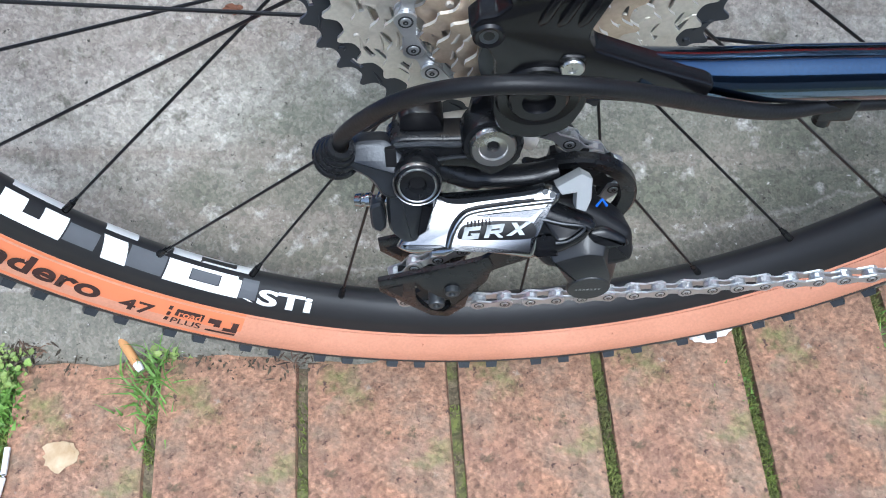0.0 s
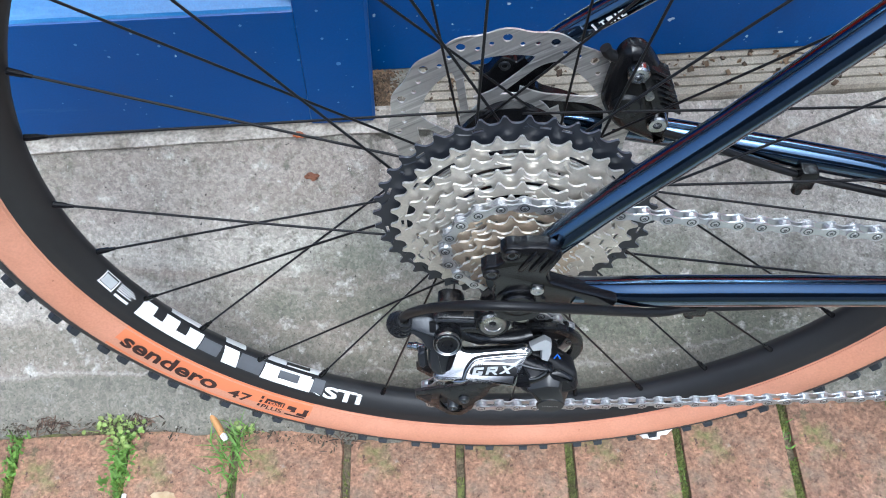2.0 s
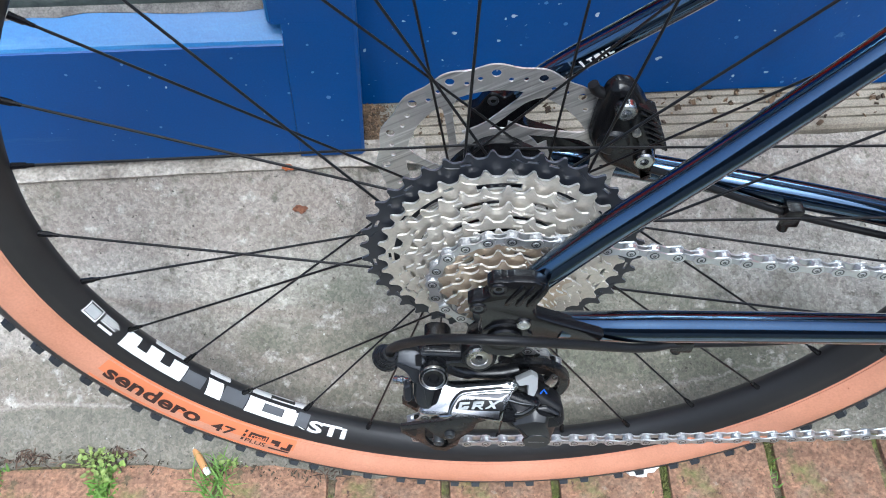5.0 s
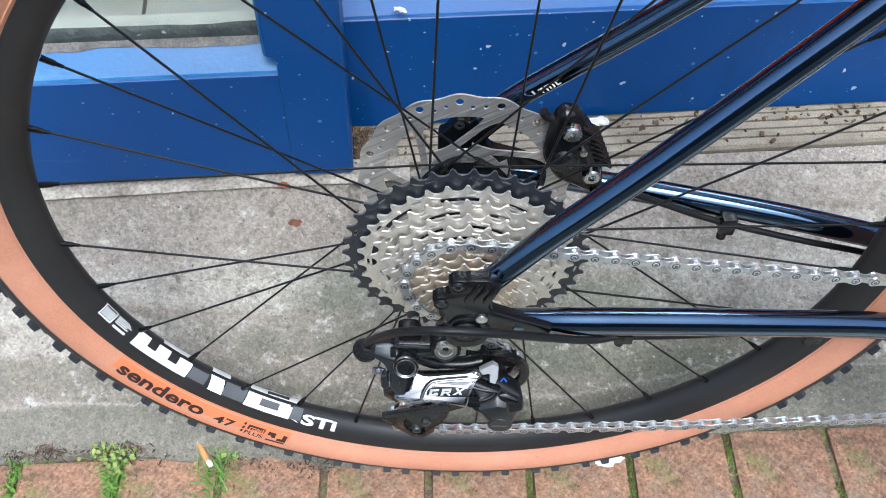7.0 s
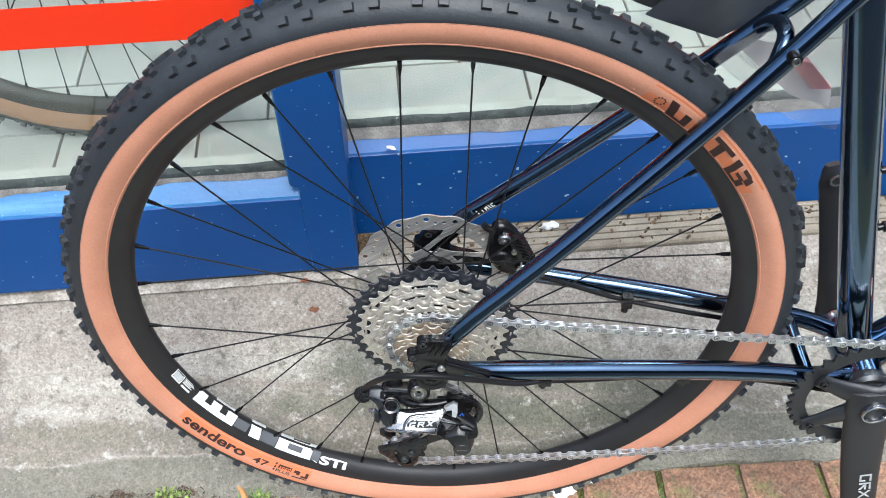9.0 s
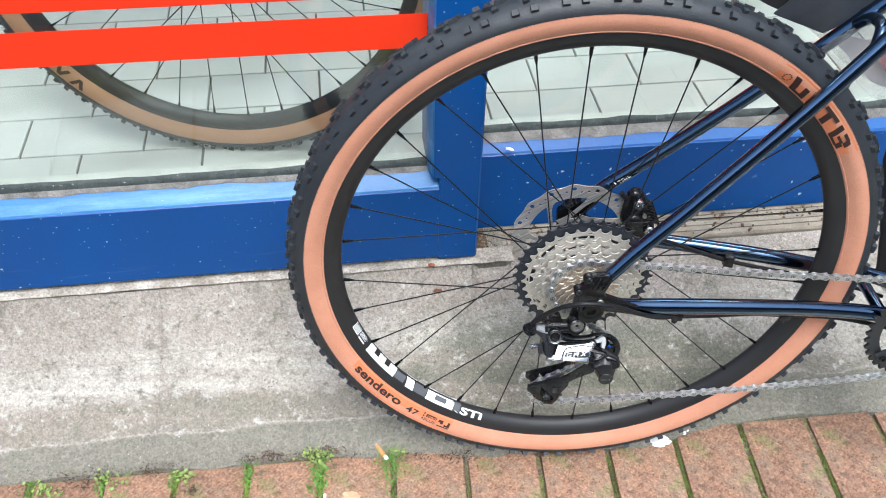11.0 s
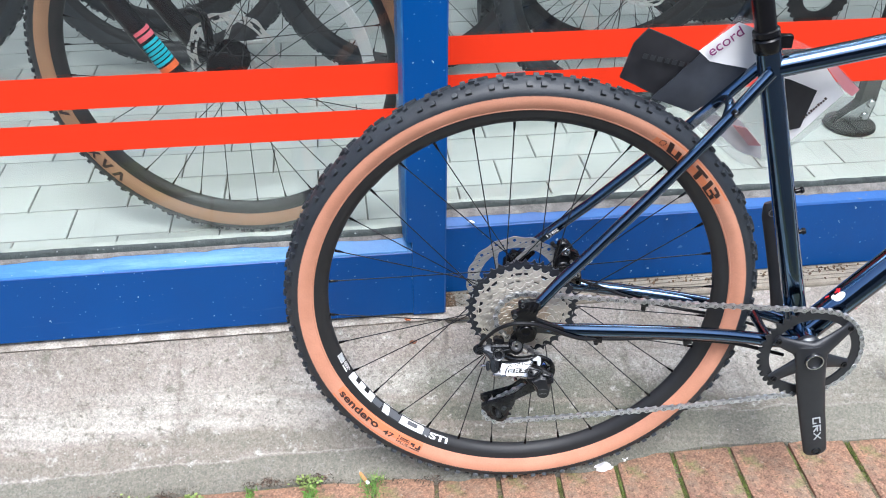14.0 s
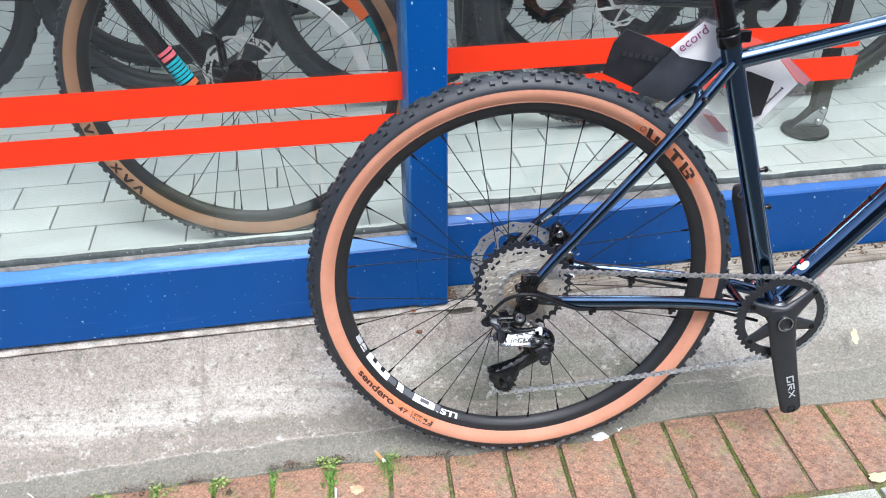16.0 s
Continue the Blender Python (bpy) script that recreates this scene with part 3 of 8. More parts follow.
# concrete apron rising to the shopfront
bm = bmesh.new()
xs = [-4.5 + 0.3 * i for i in range(11)] + [-1.45 + 0.012 * i for i in range(220)] + [1.3 + 0.3 * i for i in range(11)]
cols = []
for x in xs:
    y0, y1 = edge_y(x), wall_y(x, 0.012 if x > -0.1 else -0.006)
    y0 += -0.010 - 0.012 * max(0.0, min(1.0, (-0.30 - x) / 0.1)) + 0.005 * noise.noise((x * 9, 3, 0)) + 0.004 * noise.noise((x * 33, 5, 0))
    z0, z1 = street(x, y0) + 0.0004, top_z(x)
    col = [bm.verts.new((x, y0 - 0.004, z0 - 0.02))]
    for k in range(41):
        v = k / 40
        y = y0 + (y1 - y0) * v
        z = z0 + 0.006 * min(1, v * 12) + (z1 - z0 - 0.006) * v - 0.016 * math.sin(math.pi * v) * (1 if x < 0 else 0.7)
        if x < -0.1:
            z += (0.151 - z1) * max(0.0, (v - 0.5) / 0.5) ** 1.7
        z += 0.0016 * noise.noise((x * 7, y * 7, 1)) + 0.0014 * noise.noise((x * 50, y * 50, 2)) + 0.0008 * noise.noise((x * 140, y * 140, 5))
        col.append(bm.verts.new((x, y, z)))
    cols.append(col)
along = {v: (x * S, (k - 1) / 40) for x, col in zip(xs, cols) for k, v in enumerate(col)}
uv = bm.loops.layers.uv.new("screed")
for a, b in zip(cols, cols[1:]):
    for k in range(len(a) - 1):
        f = bm.faces.new((a[k], b[k], b[k + 1], a[k + 1]))
        for lp in f.loops:
            lp[uv].uv = along[lp.vert]
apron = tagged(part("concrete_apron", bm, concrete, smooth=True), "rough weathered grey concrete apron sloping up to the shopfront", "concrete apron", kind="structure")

# plinth under the left window, with its pale broken lip
bm = bmesh.new()
for i in range(60):
    u0, u1 = -3.4 + i * 0.0575, -3.4 + (i + 1) * 0.0575
    box(bm, (u0, -0.004 + 0.002 * noise.noise((i * 0.7, 0, 0)), -0.4), (u1, 0.08, 0.156))
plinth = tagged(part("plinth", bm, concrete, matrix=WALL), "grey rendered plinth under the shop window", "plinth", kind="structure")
bm = bmesh.new()
k = 150
rows = []
for i in range(k + 1):
    u = -3.4 + 3.46 * i / k
    w = 0.008 + 0.003 * noise.noise((u * 14, 4, 0)) + 0.003 * noise.noise((u * 45, 1, 0))
    rows.append([bm.verts.new((u, y, z)) for y, z in ((0.02, 0.1535), (-w, 0.1535), (-w - 0.001, 0.1560), (-w + 0.003, 0.1578), (0.02, 0.1600))])
for a, b in zip(rows, rows[1:]):
    for j in range(5):
        bm.faces.new((a[j], a[(j + 1) % 5], b[(j + 1) % 5], b[j]))
lip = tagged(part("sill_lip", bm, lip_mat, matrix=WALL, smooth=True), "grey chipped mortar lip under the blue window base", "trim", kind="structure")

# ribbed threshold in front of the set-back bay
bm = bmesh.new()
prof = [(0.016, -0.2), (0.016, 0.149)]
d = 0.018
for i in range(5):
    prof += [(d, 0.1535), (d + 0.0085, 0.1545), (d + 0.0095, 0.1485), (d + 0.0118, 0.1485)]
    d += 0.012
prof += [(0.082, 0.1535), (0.12, 0.1535), (0.12, -0.2)]
prism(bm, prof, 0.0, 3.6, axis="x")
threshold = tagged(part("threshold", bm, ribbed, matrix=WALL), "worn ribbed stone threshold with grit in its grooves", "threshold", kind="structure")
rnd = random.Random(4)
bm = bmesh.new()
for i in range(420):
    u, dd = rnd.uniform(0.005, 1.4), rnd.choice((rnd.uniform(0.05, 0.069), rnd.uniform(0.02, 0.069)))
    s = rnd.uniform(0.0008, 0.0026)
    box(bm, (-s, -s * 0.7, -s * 0.3), (s * 1.6, s, s * 0.5), m=Matrix.Translation((u, dd, 0.1555)) @ Euler((rnd.random(), rnd.random(), rnd.random() * 6)).to_matrix().to_4x4())
for i in range(900):
    u, dd = abs(rnd.gauss(0, 0.016)) + 0.001, rnd.uniform(0.006, 0.069)
    s = rnd.uniform(0.0006, 0.0022)
    box(bm, (-s, -s * 0.7, -s * 0.3), (s * 1.6, s, s * 0.5), m=Matrix.Translation((u, dd, 0.1545 + 0.004 * rnd.random() * max(0.0, 1 - u / 0.03))) @ Euler((rnd.random(), rnd.random(), rnd.random() * 6)).to_matrix().to_4x4())
tagged(part("grit", bm, grit_mat, matrix=WALL), "loose brown grit and leaf crumbs along the threshold", "grit", kind="stuff")


def bay_base(name, u0, u1, d0, z0, sill_mat, sill_label):
    """Blue timber stall board with a sloping sill."""
    bm = bmesh.new()
    prism(bm, [(d0, z0), (d0, 0.308), (d0 + 0.003, 0.3105), (d0 + 0.029, 0.3275), (d0 + 0.06, 0.3275), (d0 + 0.06, z0)], u0, u1, axis="x")
    ob = part(name, bm, blue, matrix=WALL)
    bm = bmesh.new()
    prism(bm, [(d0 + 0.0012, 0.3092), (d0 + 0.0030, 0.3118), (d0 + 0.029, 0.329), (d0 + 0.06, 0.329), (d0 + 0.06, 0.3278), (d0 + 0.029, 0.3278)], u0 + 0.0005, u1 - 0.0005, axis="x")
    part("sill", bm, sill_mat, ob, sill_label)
    return ob


window_1 = thing("window_1", "blue timber shop window with red vinyl stripes", "window", WALL, kind="structure")
window_2 = thing("window_2", "set-back blue timber shop window beside the post", "window", WALL, kind="structure")


def under(ob, parent):
    ob.parent = parent
    ob.matrix_basis = Matrix()
    return ob


under(bay_base("stall_board", -3.4, -0.062, 0.0, 0.1690, pale_blue, "pale blue sloping sill"), window_1)
under(bay_base("stall_board", 0.0, 3.6, 0.07, 0.158, mid_blue, "lighter blue sloping sill with peeling paint"), window_2)
bm = bmesh.new()
prism(bm, [(-0.0765, 0.03), (-0.072, 0.003), (-0.069, 0.0005), (-0.003, -0.0005), (0.0, 0.002), (0.0, 0.10), (-0.0765, 0.10)], 0.331, 2.7, axis="z")
prism(bm, [(-0.0615, 0.0), (-0.003, -0.0005), (0.0, 0.002), (0.0, 0.10), (-0.0615, 0.10)], 0.164, 0.3312, axis="z")
post = part("post", bm, blue, window_1)
bm = bmesh.new()
box(bm, (-3.4, 0.0, 2.2), (-0.0765, 0.1, 2.7))
part("head_rail", bm, blue, window_1)
bm = bmesh.new()
box(bm, (0.0, 0.07, 2.2), (3.6, 0.17, 2.7))
part("head_rail", bm, blue, window_2)


def glazing(win, u0, u1, d0, bare):
    bm = bmesh.new()
    box(bm, (u0, d0, 0.335), (u1, d0 + 0.006, 2.2))
    g = part("pane", bm, glass, win, "clear shop window glass")
    g.visible_shadow = False
    bm = bmesh.new()
    k = 160
    a0, a1 = u0, min(u1, u0 + 3.5)
    rows = []
    for i in range(k + 1):
        u = a0 + (a1 - a0) * i / k
        h = 0.343 + 0.0035 * noise.noise((u * 18, 2, 0)) + 0.002 * noise.noise((u * 60, 8, 0))
        rows.append([bm.verts.new((u, y, z)) for y, z in ((d0 - 0.0006, 0.326), (d0 - 0.0006, h), (d0 - 0.004, h - 0.003), (d0 - 0.0065, 0.330), (d0 - 0.0065, 0.326))])
    for a, b in zip(rows, rows[1:]):
        for j in range(5):
            bm.faces.new((a[j], a[(j + 1) % 5], b[(j + 1) % 5], b[j]))
    part("sealant_strip", bm, gasket, win, "dark cracked sealant strip", smooth=True)
    bm = bmesh.new()
    rows = []
    for i in range(k + 1):
        u = a0 + (a1 - a0) * i / k
        w = bare + 0.0030 * noise.noise((u * 12, 6, 0)) + 0.0030 * noise.noise((u * 55, 3, 1))
        rows.append([bm.verts.new((u, y, z)) for y, z in ((d0 - 0.005, 0.3325), (d0 - min(w, 0.0065), 0.3312), (d0 - w - 0.001, 0.3302 - 0.66 * max(0.0, w - 0.006)), (d0 - 0.005, 0.320))])
    for a, b in zip(rows, rows[1:]):
        for j in range(4):
            bm.faces.new((a[j], a[(j + 1) % 4], b[(j + 1) % 4], b[j]))
    part("bead", bm, bead_mat, win, "bare weathered wooden glazing bead", smooth=True)


glazing(window_1, -3.4, -0.0765, 0.036, 0.0115)
glazing(window_2, 0.0, 3.6, 0.106, 0.0185)
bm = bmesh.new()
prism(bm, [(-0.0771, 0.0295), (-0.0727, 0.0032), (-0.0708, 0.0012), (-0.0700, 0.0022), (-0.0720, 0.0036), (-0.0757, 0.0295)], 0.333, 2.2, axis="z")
part("post_edge", bm, pale_blue, window_1, "pale scuffed edge of the post")
for win, u0, u1, d0, zz in ((window_1, -3.4, -0.0775, 0.0355, ((0.606, 0.660), (0.530, 0.580))), (window_2, 0.0005, 0.868, 0.1055, ((0.622, 0.673), (0.553, 0.603)))):
    for z0, z1 in zz:
        bm = bmesh.new()
        prism(bm, [(u0, z0), (u1, z0), (u1 + (0.006 if win is window_2 else 0), z1), (u0, z1)], d0 - 0.0004, d0)
        part("vinyl_stripe", bm, vinyl, win, "bright red adhesive vinyl stripe")
for win, u0, u1, d0 in ((window_1, -3.4, -0.0765, 0.0425), (window_2, 0.0, 3.6, 0.1125)):
    bm = bmesh.new()
    prism(bm, [(d0, 0.19), (d0, 0.335), (d0 + 0.020, 0.333), (d0 + 0.020, 0.19)], u0, u1, axis="x")
    part("inner_sill", bm, sill_white, win, "whitish scuffed inner sill board")

# shop interior
bm = bmesh.new()
box(bm, (-3.5, 0.09, 0.15), (3.7, 4.2, 0.1965))
floor = tagged(part("floor", bm, grout, matrix=WALL), "pale rectangular floor tiles with dark joints", "floor", kind="structure")
for nm, lo, hi in (("wall_back", (-3.6, 4.2, 0.15), (3.8, 4.3, 2.75)), ("wall_left", (-3.6, 0.10, 0.15), (-3.5, 4.2, 2.75)), ("wall_right", (3.7, 0.17, 0.15), (3.8, 4.2, 2.75))):
    bm = bmesh.new()
    box(bm, lo, hi)
    tagged(part(nm, bm, plaster, matrix=WALL), "plain pale shop wall", "wall", kind="structure")
bm = bmesh.new()
box(bm, (-3.6, 0.0, 2.75), (3.8, 4.3, 2.85))
tagged(part("ceiling", bm, plaster, matrix=WALL), "plain pale shop ceiling", "ceiling", kind="structure")
bm = bmesh.new()
box(bm, (-3.6, 0.0, 2.85), (3.8, 0.12, 4.2))
tagged(part("fascia", bm, blue, matrix=WALL), "blue fascia above the shop windows", "fascia", kind="structure")
# Unseen ceiling panels, added to brighten the shop interior.
for i, uu in enumerate((-1.9, 0.0, 1.9)):
    lamp_thing = thing("ceiling_light", "unseen white ceiling panel added to brighten the shop", "ceiling light", WALL @ at(uu, 1.6, 2.74), group="shop ceiling lights")
    bm = bmesh.new()
    box(bm, (-0.32, -0.62, -0.03), (0.32, 0.62, 0.009), bevel=0.005)
    part("housing", bm, plaster, lamp_thing)
    lamp = new("added_panel_lamp", bpy.data.lights.new("added_panel_lamp", "AREA"))
    lamp.data.shape, lamp.data.size, lamp.data.size_y, lamp.data.energy = "RECTANGLE", 0.55, 1.1, 11
    lamp.parent = lamp_thing
    lamp.matrix_basis = pose(0, 0, -0.04)

# unseen plain blocks, added to close the place; the far one darkens reflections
bm = bmesh.new()
box(bm, (-5, -13.5, -3), (40, -12.0, 8.0))
tagged(part("added_opposite_building", bm, mat("opposite_brick", (0.22, 0.17, 0.14), 0.9, noise_scale=2, noise_amt=0.3)), "unseen plain brown building added across the street to darken reflections", "building", kind="structure")
bm = bmesh.new()
box(bm, (-12, 0.13, 2.85), (12, 4.3, 6.0))
tagged(part("added_upper_storey", bm, mat("upper_brick", (0.25, 0.16, 0.12), 0.9, noise_scale=2, noise_amt=0.3), matrix=WALL), "unseen plain brick upper storey added over the shop", "building", kind="structure")

# ---- bicycle: x forward, y to its left, z up, from the rear axle ----
RI = 0.290                     # inner edge of the rim
RC, TH = 0.341, 0.0235          # centre and half width of the tyre's section


def section(psi):
    return RC + 0.0225 * math.cos(psi), TH * math.sin(psi)


SIDE = [(0.3432, 0.0234), (0.3385, 0.0236), (0.3335, 0.0229), (0.3285, 0.0207), (0.3235, 0.0175), (0.3200, 0.0150), (0.3180, 0.0138)]


def side_at(f):
    """Radius and half width of the sidewall, f from bead (0) to tread (1)."""
    q = (1 - f) * (len(SIDE) - 1)
    i = min(int(q), len(SIDE) - 2)
    a, b = SIDE[i], SIDE[i + 1]
    return a[0] + (b[0] - a[0]) * (q - i), a[1] + (b[1] - a[1]) * (q - i)


def side_patch(bm, a0, a1, f0, f1, skew=0.0, off=0.0005, steps=None):
    """A thin print on the near sidewall between two angles (degrees from the top, clockwise)."""
    n = steps or max(2, int(abs(a1 - a0) / 1.5) + 1)
    rows = []
    for i in range(n + 1):
        a = a0 + (a1 - a0) * i / n
        row = []
        for f in (f0, (f0 + f1) / 2, f1):
            r, w = side_at(f)
            aa = radians(a + skew * (f - f0))
            row.append(bm.verts.new((r * math.sin(aa), -w - off, r * math.cos(aa))))
        rows.append(row)
    for p, q in zip(rows, rows[1:]):
        for j in range(2):
            bm.faces.new((p[j], q[j], q[j + 1], p[j + 1]))


FLANK = [(0.3165, 0.0142), (0.3120, 0.0138), (0.3085, 0.0122), (0.3050, 0.0098), (0.3020, 0.0070), (0.2998, 0.0040), (0.2988, 0.0015)]


def flank_at(f):
    q = min(max(f, 0), 0.999) * (len(FLANK) - 1)
    i = int(q)
    a, b = Vector(FLANK[i]), Vector(FLANK[i + 1])
    n = Vector((-(b - a).y, (b - a).x)).normalized()
    c = a.lerp(b, q - i)
    if n.y < 0:
        n = -n
    return c + n * 0.0004


def rim_patch(bm, a0, a1, r0, r1, skew=0.0, lift=0.0, side=-1):
    """A print on the rim's near flank; r 0.3155 is its tyre edge, 0.3030 its inner edge."""
    n = max(2, int(abs(a1 - a0) / 1.5) + 1)
    k = 5
    rows = []
    for i in range(n + 1):
        a = a0 + (a1 - a0) * i / n
        row = []
        for j in range(k + 1):
            r = r0 + (r1 - r0) * j / k
            c = flank_at((0.3155 - r) / 0.0125)
            aa = radians(a + skew * j / k)
            row.append(bm.verts.new(((c.x - lift) * math.sin(aa), side * (c.y + lift), (c.x - lift) * math.cos(aa))))
        rows.append(row)
    for p, q in zip(rows, rows[1:]):
        for j in range(k):
            bm.faces.new((p[j], q[j], q[j + 1], p[j + 1]))


def knobs(bm, count):
    def knob(phi, psi, lt, ly, h, turn=0.0, base=0.0):
        r, y = section(psi)
        rho = Vector((math.sin(phi), 0, math.cos(phi)))
        tan_v = Vector((math.cos(phi), 0, -math.sin(phi)))
        nrm = (rho * math.cos(psi) + Vector((0, 1, 0)) * math.sin(psi)).normalized()
        lat = nrm.cross(tan_v)
        p = rho * r + Vector((0, y, 0)) + nrm * base
        m = Matrix((tan_v, lat, nrm)).transposed().to_4x4()
        m.translation = p
        m = m @ Matrix.Rotation(turn, 4, "Z")
        q = [(-lt, -ly, -0.002), (lt, -ly, -0.002), (lt, ly, -0.002), (-lt, ly, -0.002)]
        t = [(-lt * 0.82, -ly * 0.8, h), (lt * 0.82, -ly * 0.8, h), (lt * 0.82, ly * 0.8, h), (-lt * 0.82, ly * 0.8, h)]
        vs = [bm.verts.new(m @ Vector(c)) for c in q + t]
        for f in ((4, 5, 6, 7), (0, 1, 5, 4), (1, 2, 6, 5), (2, 3, 7, 6), (3, 0, 4, 7)):
            bm.faces.new([vs[i] for i in f])
    step = 2 * math.pi / count
    for i in range(count):
        a = i * step - (0.24 * step if i % 2 else 0)
        for s in (-1, 1):
            o = 0.25 * step * s
            knob(a + o, s * radians(46), 0.0043, 0.0036, 0.0048)
            knob(a + o + 0.5 * step, s * radians(19), 0.0036, 0.0028, 0.0036, -s * 0.2)
            if i % 2:
                knob(a + o + 0.25 * step, s * radians(6), 0.0058, 0.0022, 0.0040, s * 0.15)


def warped_text(name, body, place, material, parent, label, bold=0.0, lift=0.0):
    """A word laid on a turned surface. place(u, v): angle in degrees, radius and half width for u along the word and v up it."""
    cu = bpy.data.curves.new(name, "FONT")
    cu.body, cu.size, cu.resolution_u, cu.offset = body, 1.0, 5, bold
    tmp = new(name, cu)
    bpy.context.view_layer.update()
    me = bpy.data.meshes.new_from_object(tmp.evaluated_get(bpy.context.evaluated_depsgraph_get()))
    bpy.data.objects.remove(tmp)
    bm = bmesh.new()
    bm.from_mesh(me)
    bpy.data.meshes.remove(me)
    bmesh.ops.triangulate(bm, faces=bm.faces)
    for k in range(3):
        bmesh.ops.subdivide_edges(bm, edges=[e for e in bm.edges if e.calc_length() > 0.14], cuts=1)
        bmesh.ops.triangulate(bm, faces=bm.faces)
    xs, ys = [v.co.x for v in bm.verts], [v.co.y for v in bm.verts]
    for v in bm.verts:
        a, r, w = place((v.co.x - min(xs)) / (max(xs) - min(xs)), (v.co.y - min(ys)) / (max(ys) - min(ys)))
        v.co = (r * math.sin(radians(a)), -w - lift, r * math.cos(radians(a)))
    return part(name, bm, material, parent, label)


def wheel_parts(owner, side_mat, lettered):
    """Rim, tyre, spokes and hub of one wheel, all round the y axis, under owner."""
    bm = bmesh.new()
    flank = [(0.3212, 0.0132), (0.3212, 0.0148), (0.3180, 0.0149)] + FLANK
    lathe(bm, [(r, -y) for r, y in flank] + [(r, y) for r, y in flank[::-1]] + [(0.314, 0.010), (0.314, -0.010)], seg=160)
    rim = part("rim", bm, rim_mat, owner, "black anodised alloy rim", smooth=True)
    bm = bmesh.new()
    prof = [section(radians(p)) for p in range(-86, 87, 8)]
    lathe(bm, prof + [(0.332, 0.018), (0.332, -0.018)], seg=160)
    tyre = part("tyre", bm, rubber, owner, "knobbly black tyre with tan sidewalls", smooth=True)
    for s, nm in ((1, "near"), (-1, "far")):
        bm = bmesh.new()
        prof = [(r, -s * w) for r, w in SIDE]
        lathe(bm, prof + [(0.3185, -s * 0.011), (0.340, -s * 0.018)], seg=160)
        part("sidewall", bm, side_mat, tyre, smooth=True)
    bm = bmesh.new()
    lathe(bm, [(0.3222, -0.01665), (0.3216, -0.0171), (0.3206, -0.0164), (0.3212, -0.0155)], seg=160)
    part("bead_line", bm, side_mat, tyre, smooth=True)
    bm = bmesh.new()
    knobs(bm, 88)
    part("tread", bm, rubber, tyre, kind="stuff")
    # spokes, three-cross
    bm = bmesh.new()
    cyl(bm, (0, 0, 0), (0, 0, 1.0), 0.00086, seg=8)
    spoke0 = None
    bmn = bmesh.new()
    cyl(bmn, (0, 0, 0), (0, 0, 0.0085), 0.0022, 0.0019, seg=8)
    cyl(bmn, (0, 0, 0.0085), (0, 0, 0.0135), 0.0015, 0.0011, seg=8)
    nip0 = None
    for k in range(32):
        a = radians(-4.3 + 11.25 * k)
        near = k % 2 == 0
        lead = -1 if k % 4 in (0, 3) else 1
        h = a + lead * radians(66)
        yh, rh = (-0.0215, 0.030) if near else (0.037, 0.032)
        p = Vector((0.2985 * math.sin(a), -0.002 if near else 0.002, 0.2985 * math.cos(a)))
        q = Vector((rh * math.sin(h), yh + (0.002 if lead > 0 else -0.002), rh * math.cos(h)))
        dd = q - p
        m = Matrix.Translation(p * S) @ dd.to_track_quat("Z", "Y").to_matrix().to_4x4()
        ms = m @ Matrix.Diagonal((1, 1, dd.length, 1))
        if spoke0 is None:
            spoke0 = part("spoke", bm, spoke_mat, rim, smooth=True, matrix=ms)
            nip0 = part("nipple", bmn, black_gloss, rim, smooth=True, matrix=m)
        else:
            again("spoke", spoke0, rim, ms)
            again("nipple", nip0, rim, m)
    bm = bmesh.new()
    lathe(bm, [(0.006, -0.034), (0.012, -0.034), (0.0135, -0.025), (0.034, -0.0235), (0.0345, -0.0205), (0.016, -0.018), (0.0135, 0.0), (0.0135, 0.018), (0.018, 0.032), (0.0355, 0.0355),
               (0.036, 0.039), (0.024, 0.042), (0.018, 0.060), (0.010, 0.066), (0.006, 0.066)], seg=40)
    part("hub", bm, black_gloss, owner, "black alloy hub shell", smooth=True)
    bm = bmesh.new()
    for k in range(32):
        a = radians(5 + 11.25 * k) + 0.04
        for f in (0.42,):
            r, w = side_at(f)
            p = Vector((r * math.sin(a), -w, r * math.cos(a)))
            if k % 2 == 0:
                cyl(bm, p, p + Vector((0, -0.0016, 0.0)), 0.0006, 0.0004, seg=5)
    part("moulding_hair", bm, side_mat, tyre, kind="stuff")
    if lettered:
        for a0, a1, f0, f1 in ((241.6, 208.5, 0.14, 0.93), (31.6, 57.5, 0.14, 0.93)):
            bm = bmesh.new()
            side_patch(bm, a0, a1, f0, f1, off=0.0005)
            part("tyre_label", bm, orange_label, tyre, "orange printed patch", smooth=True)

        def prints(spec, skew=0.0):
            for a0, a1, f0, f1 in spec:
                bm = bmesh.new()
                side_patch(bm, a0, a1, f0, f1, skew=skew, off=0.0011)
                part("tyre_print", bm, dark_print, tyre, "dark printed mark", smooth=True)
        def on_side(a0, a1, lo, hi):
            def put(u, v):
                r, w = side_at(lo + (hi - lo) * v)
                return a0 + (a1 - a0) * u, r, w + 0.0011
            return put
        warped_text("tyre_print", "sendero", on_side(240.5, 224.1, 0.665, 0.30), dark_print, tyre, "dark printed word", 0.030)
        warped_text("tyre_print", "47", on_side(222.0, 218.3, 0.665, 0.42), dark_print, tyre, "dark printed tyre width number", 0.020)
        warped_text("tyre_print", "PLUS", on_side(216.2, 212.9, 0.70, 0.56), dark_print, tyre, "small dark printed word", 0.012)
        prints(((216.0, 212.9, 0.37, 0.51),), 0.6)
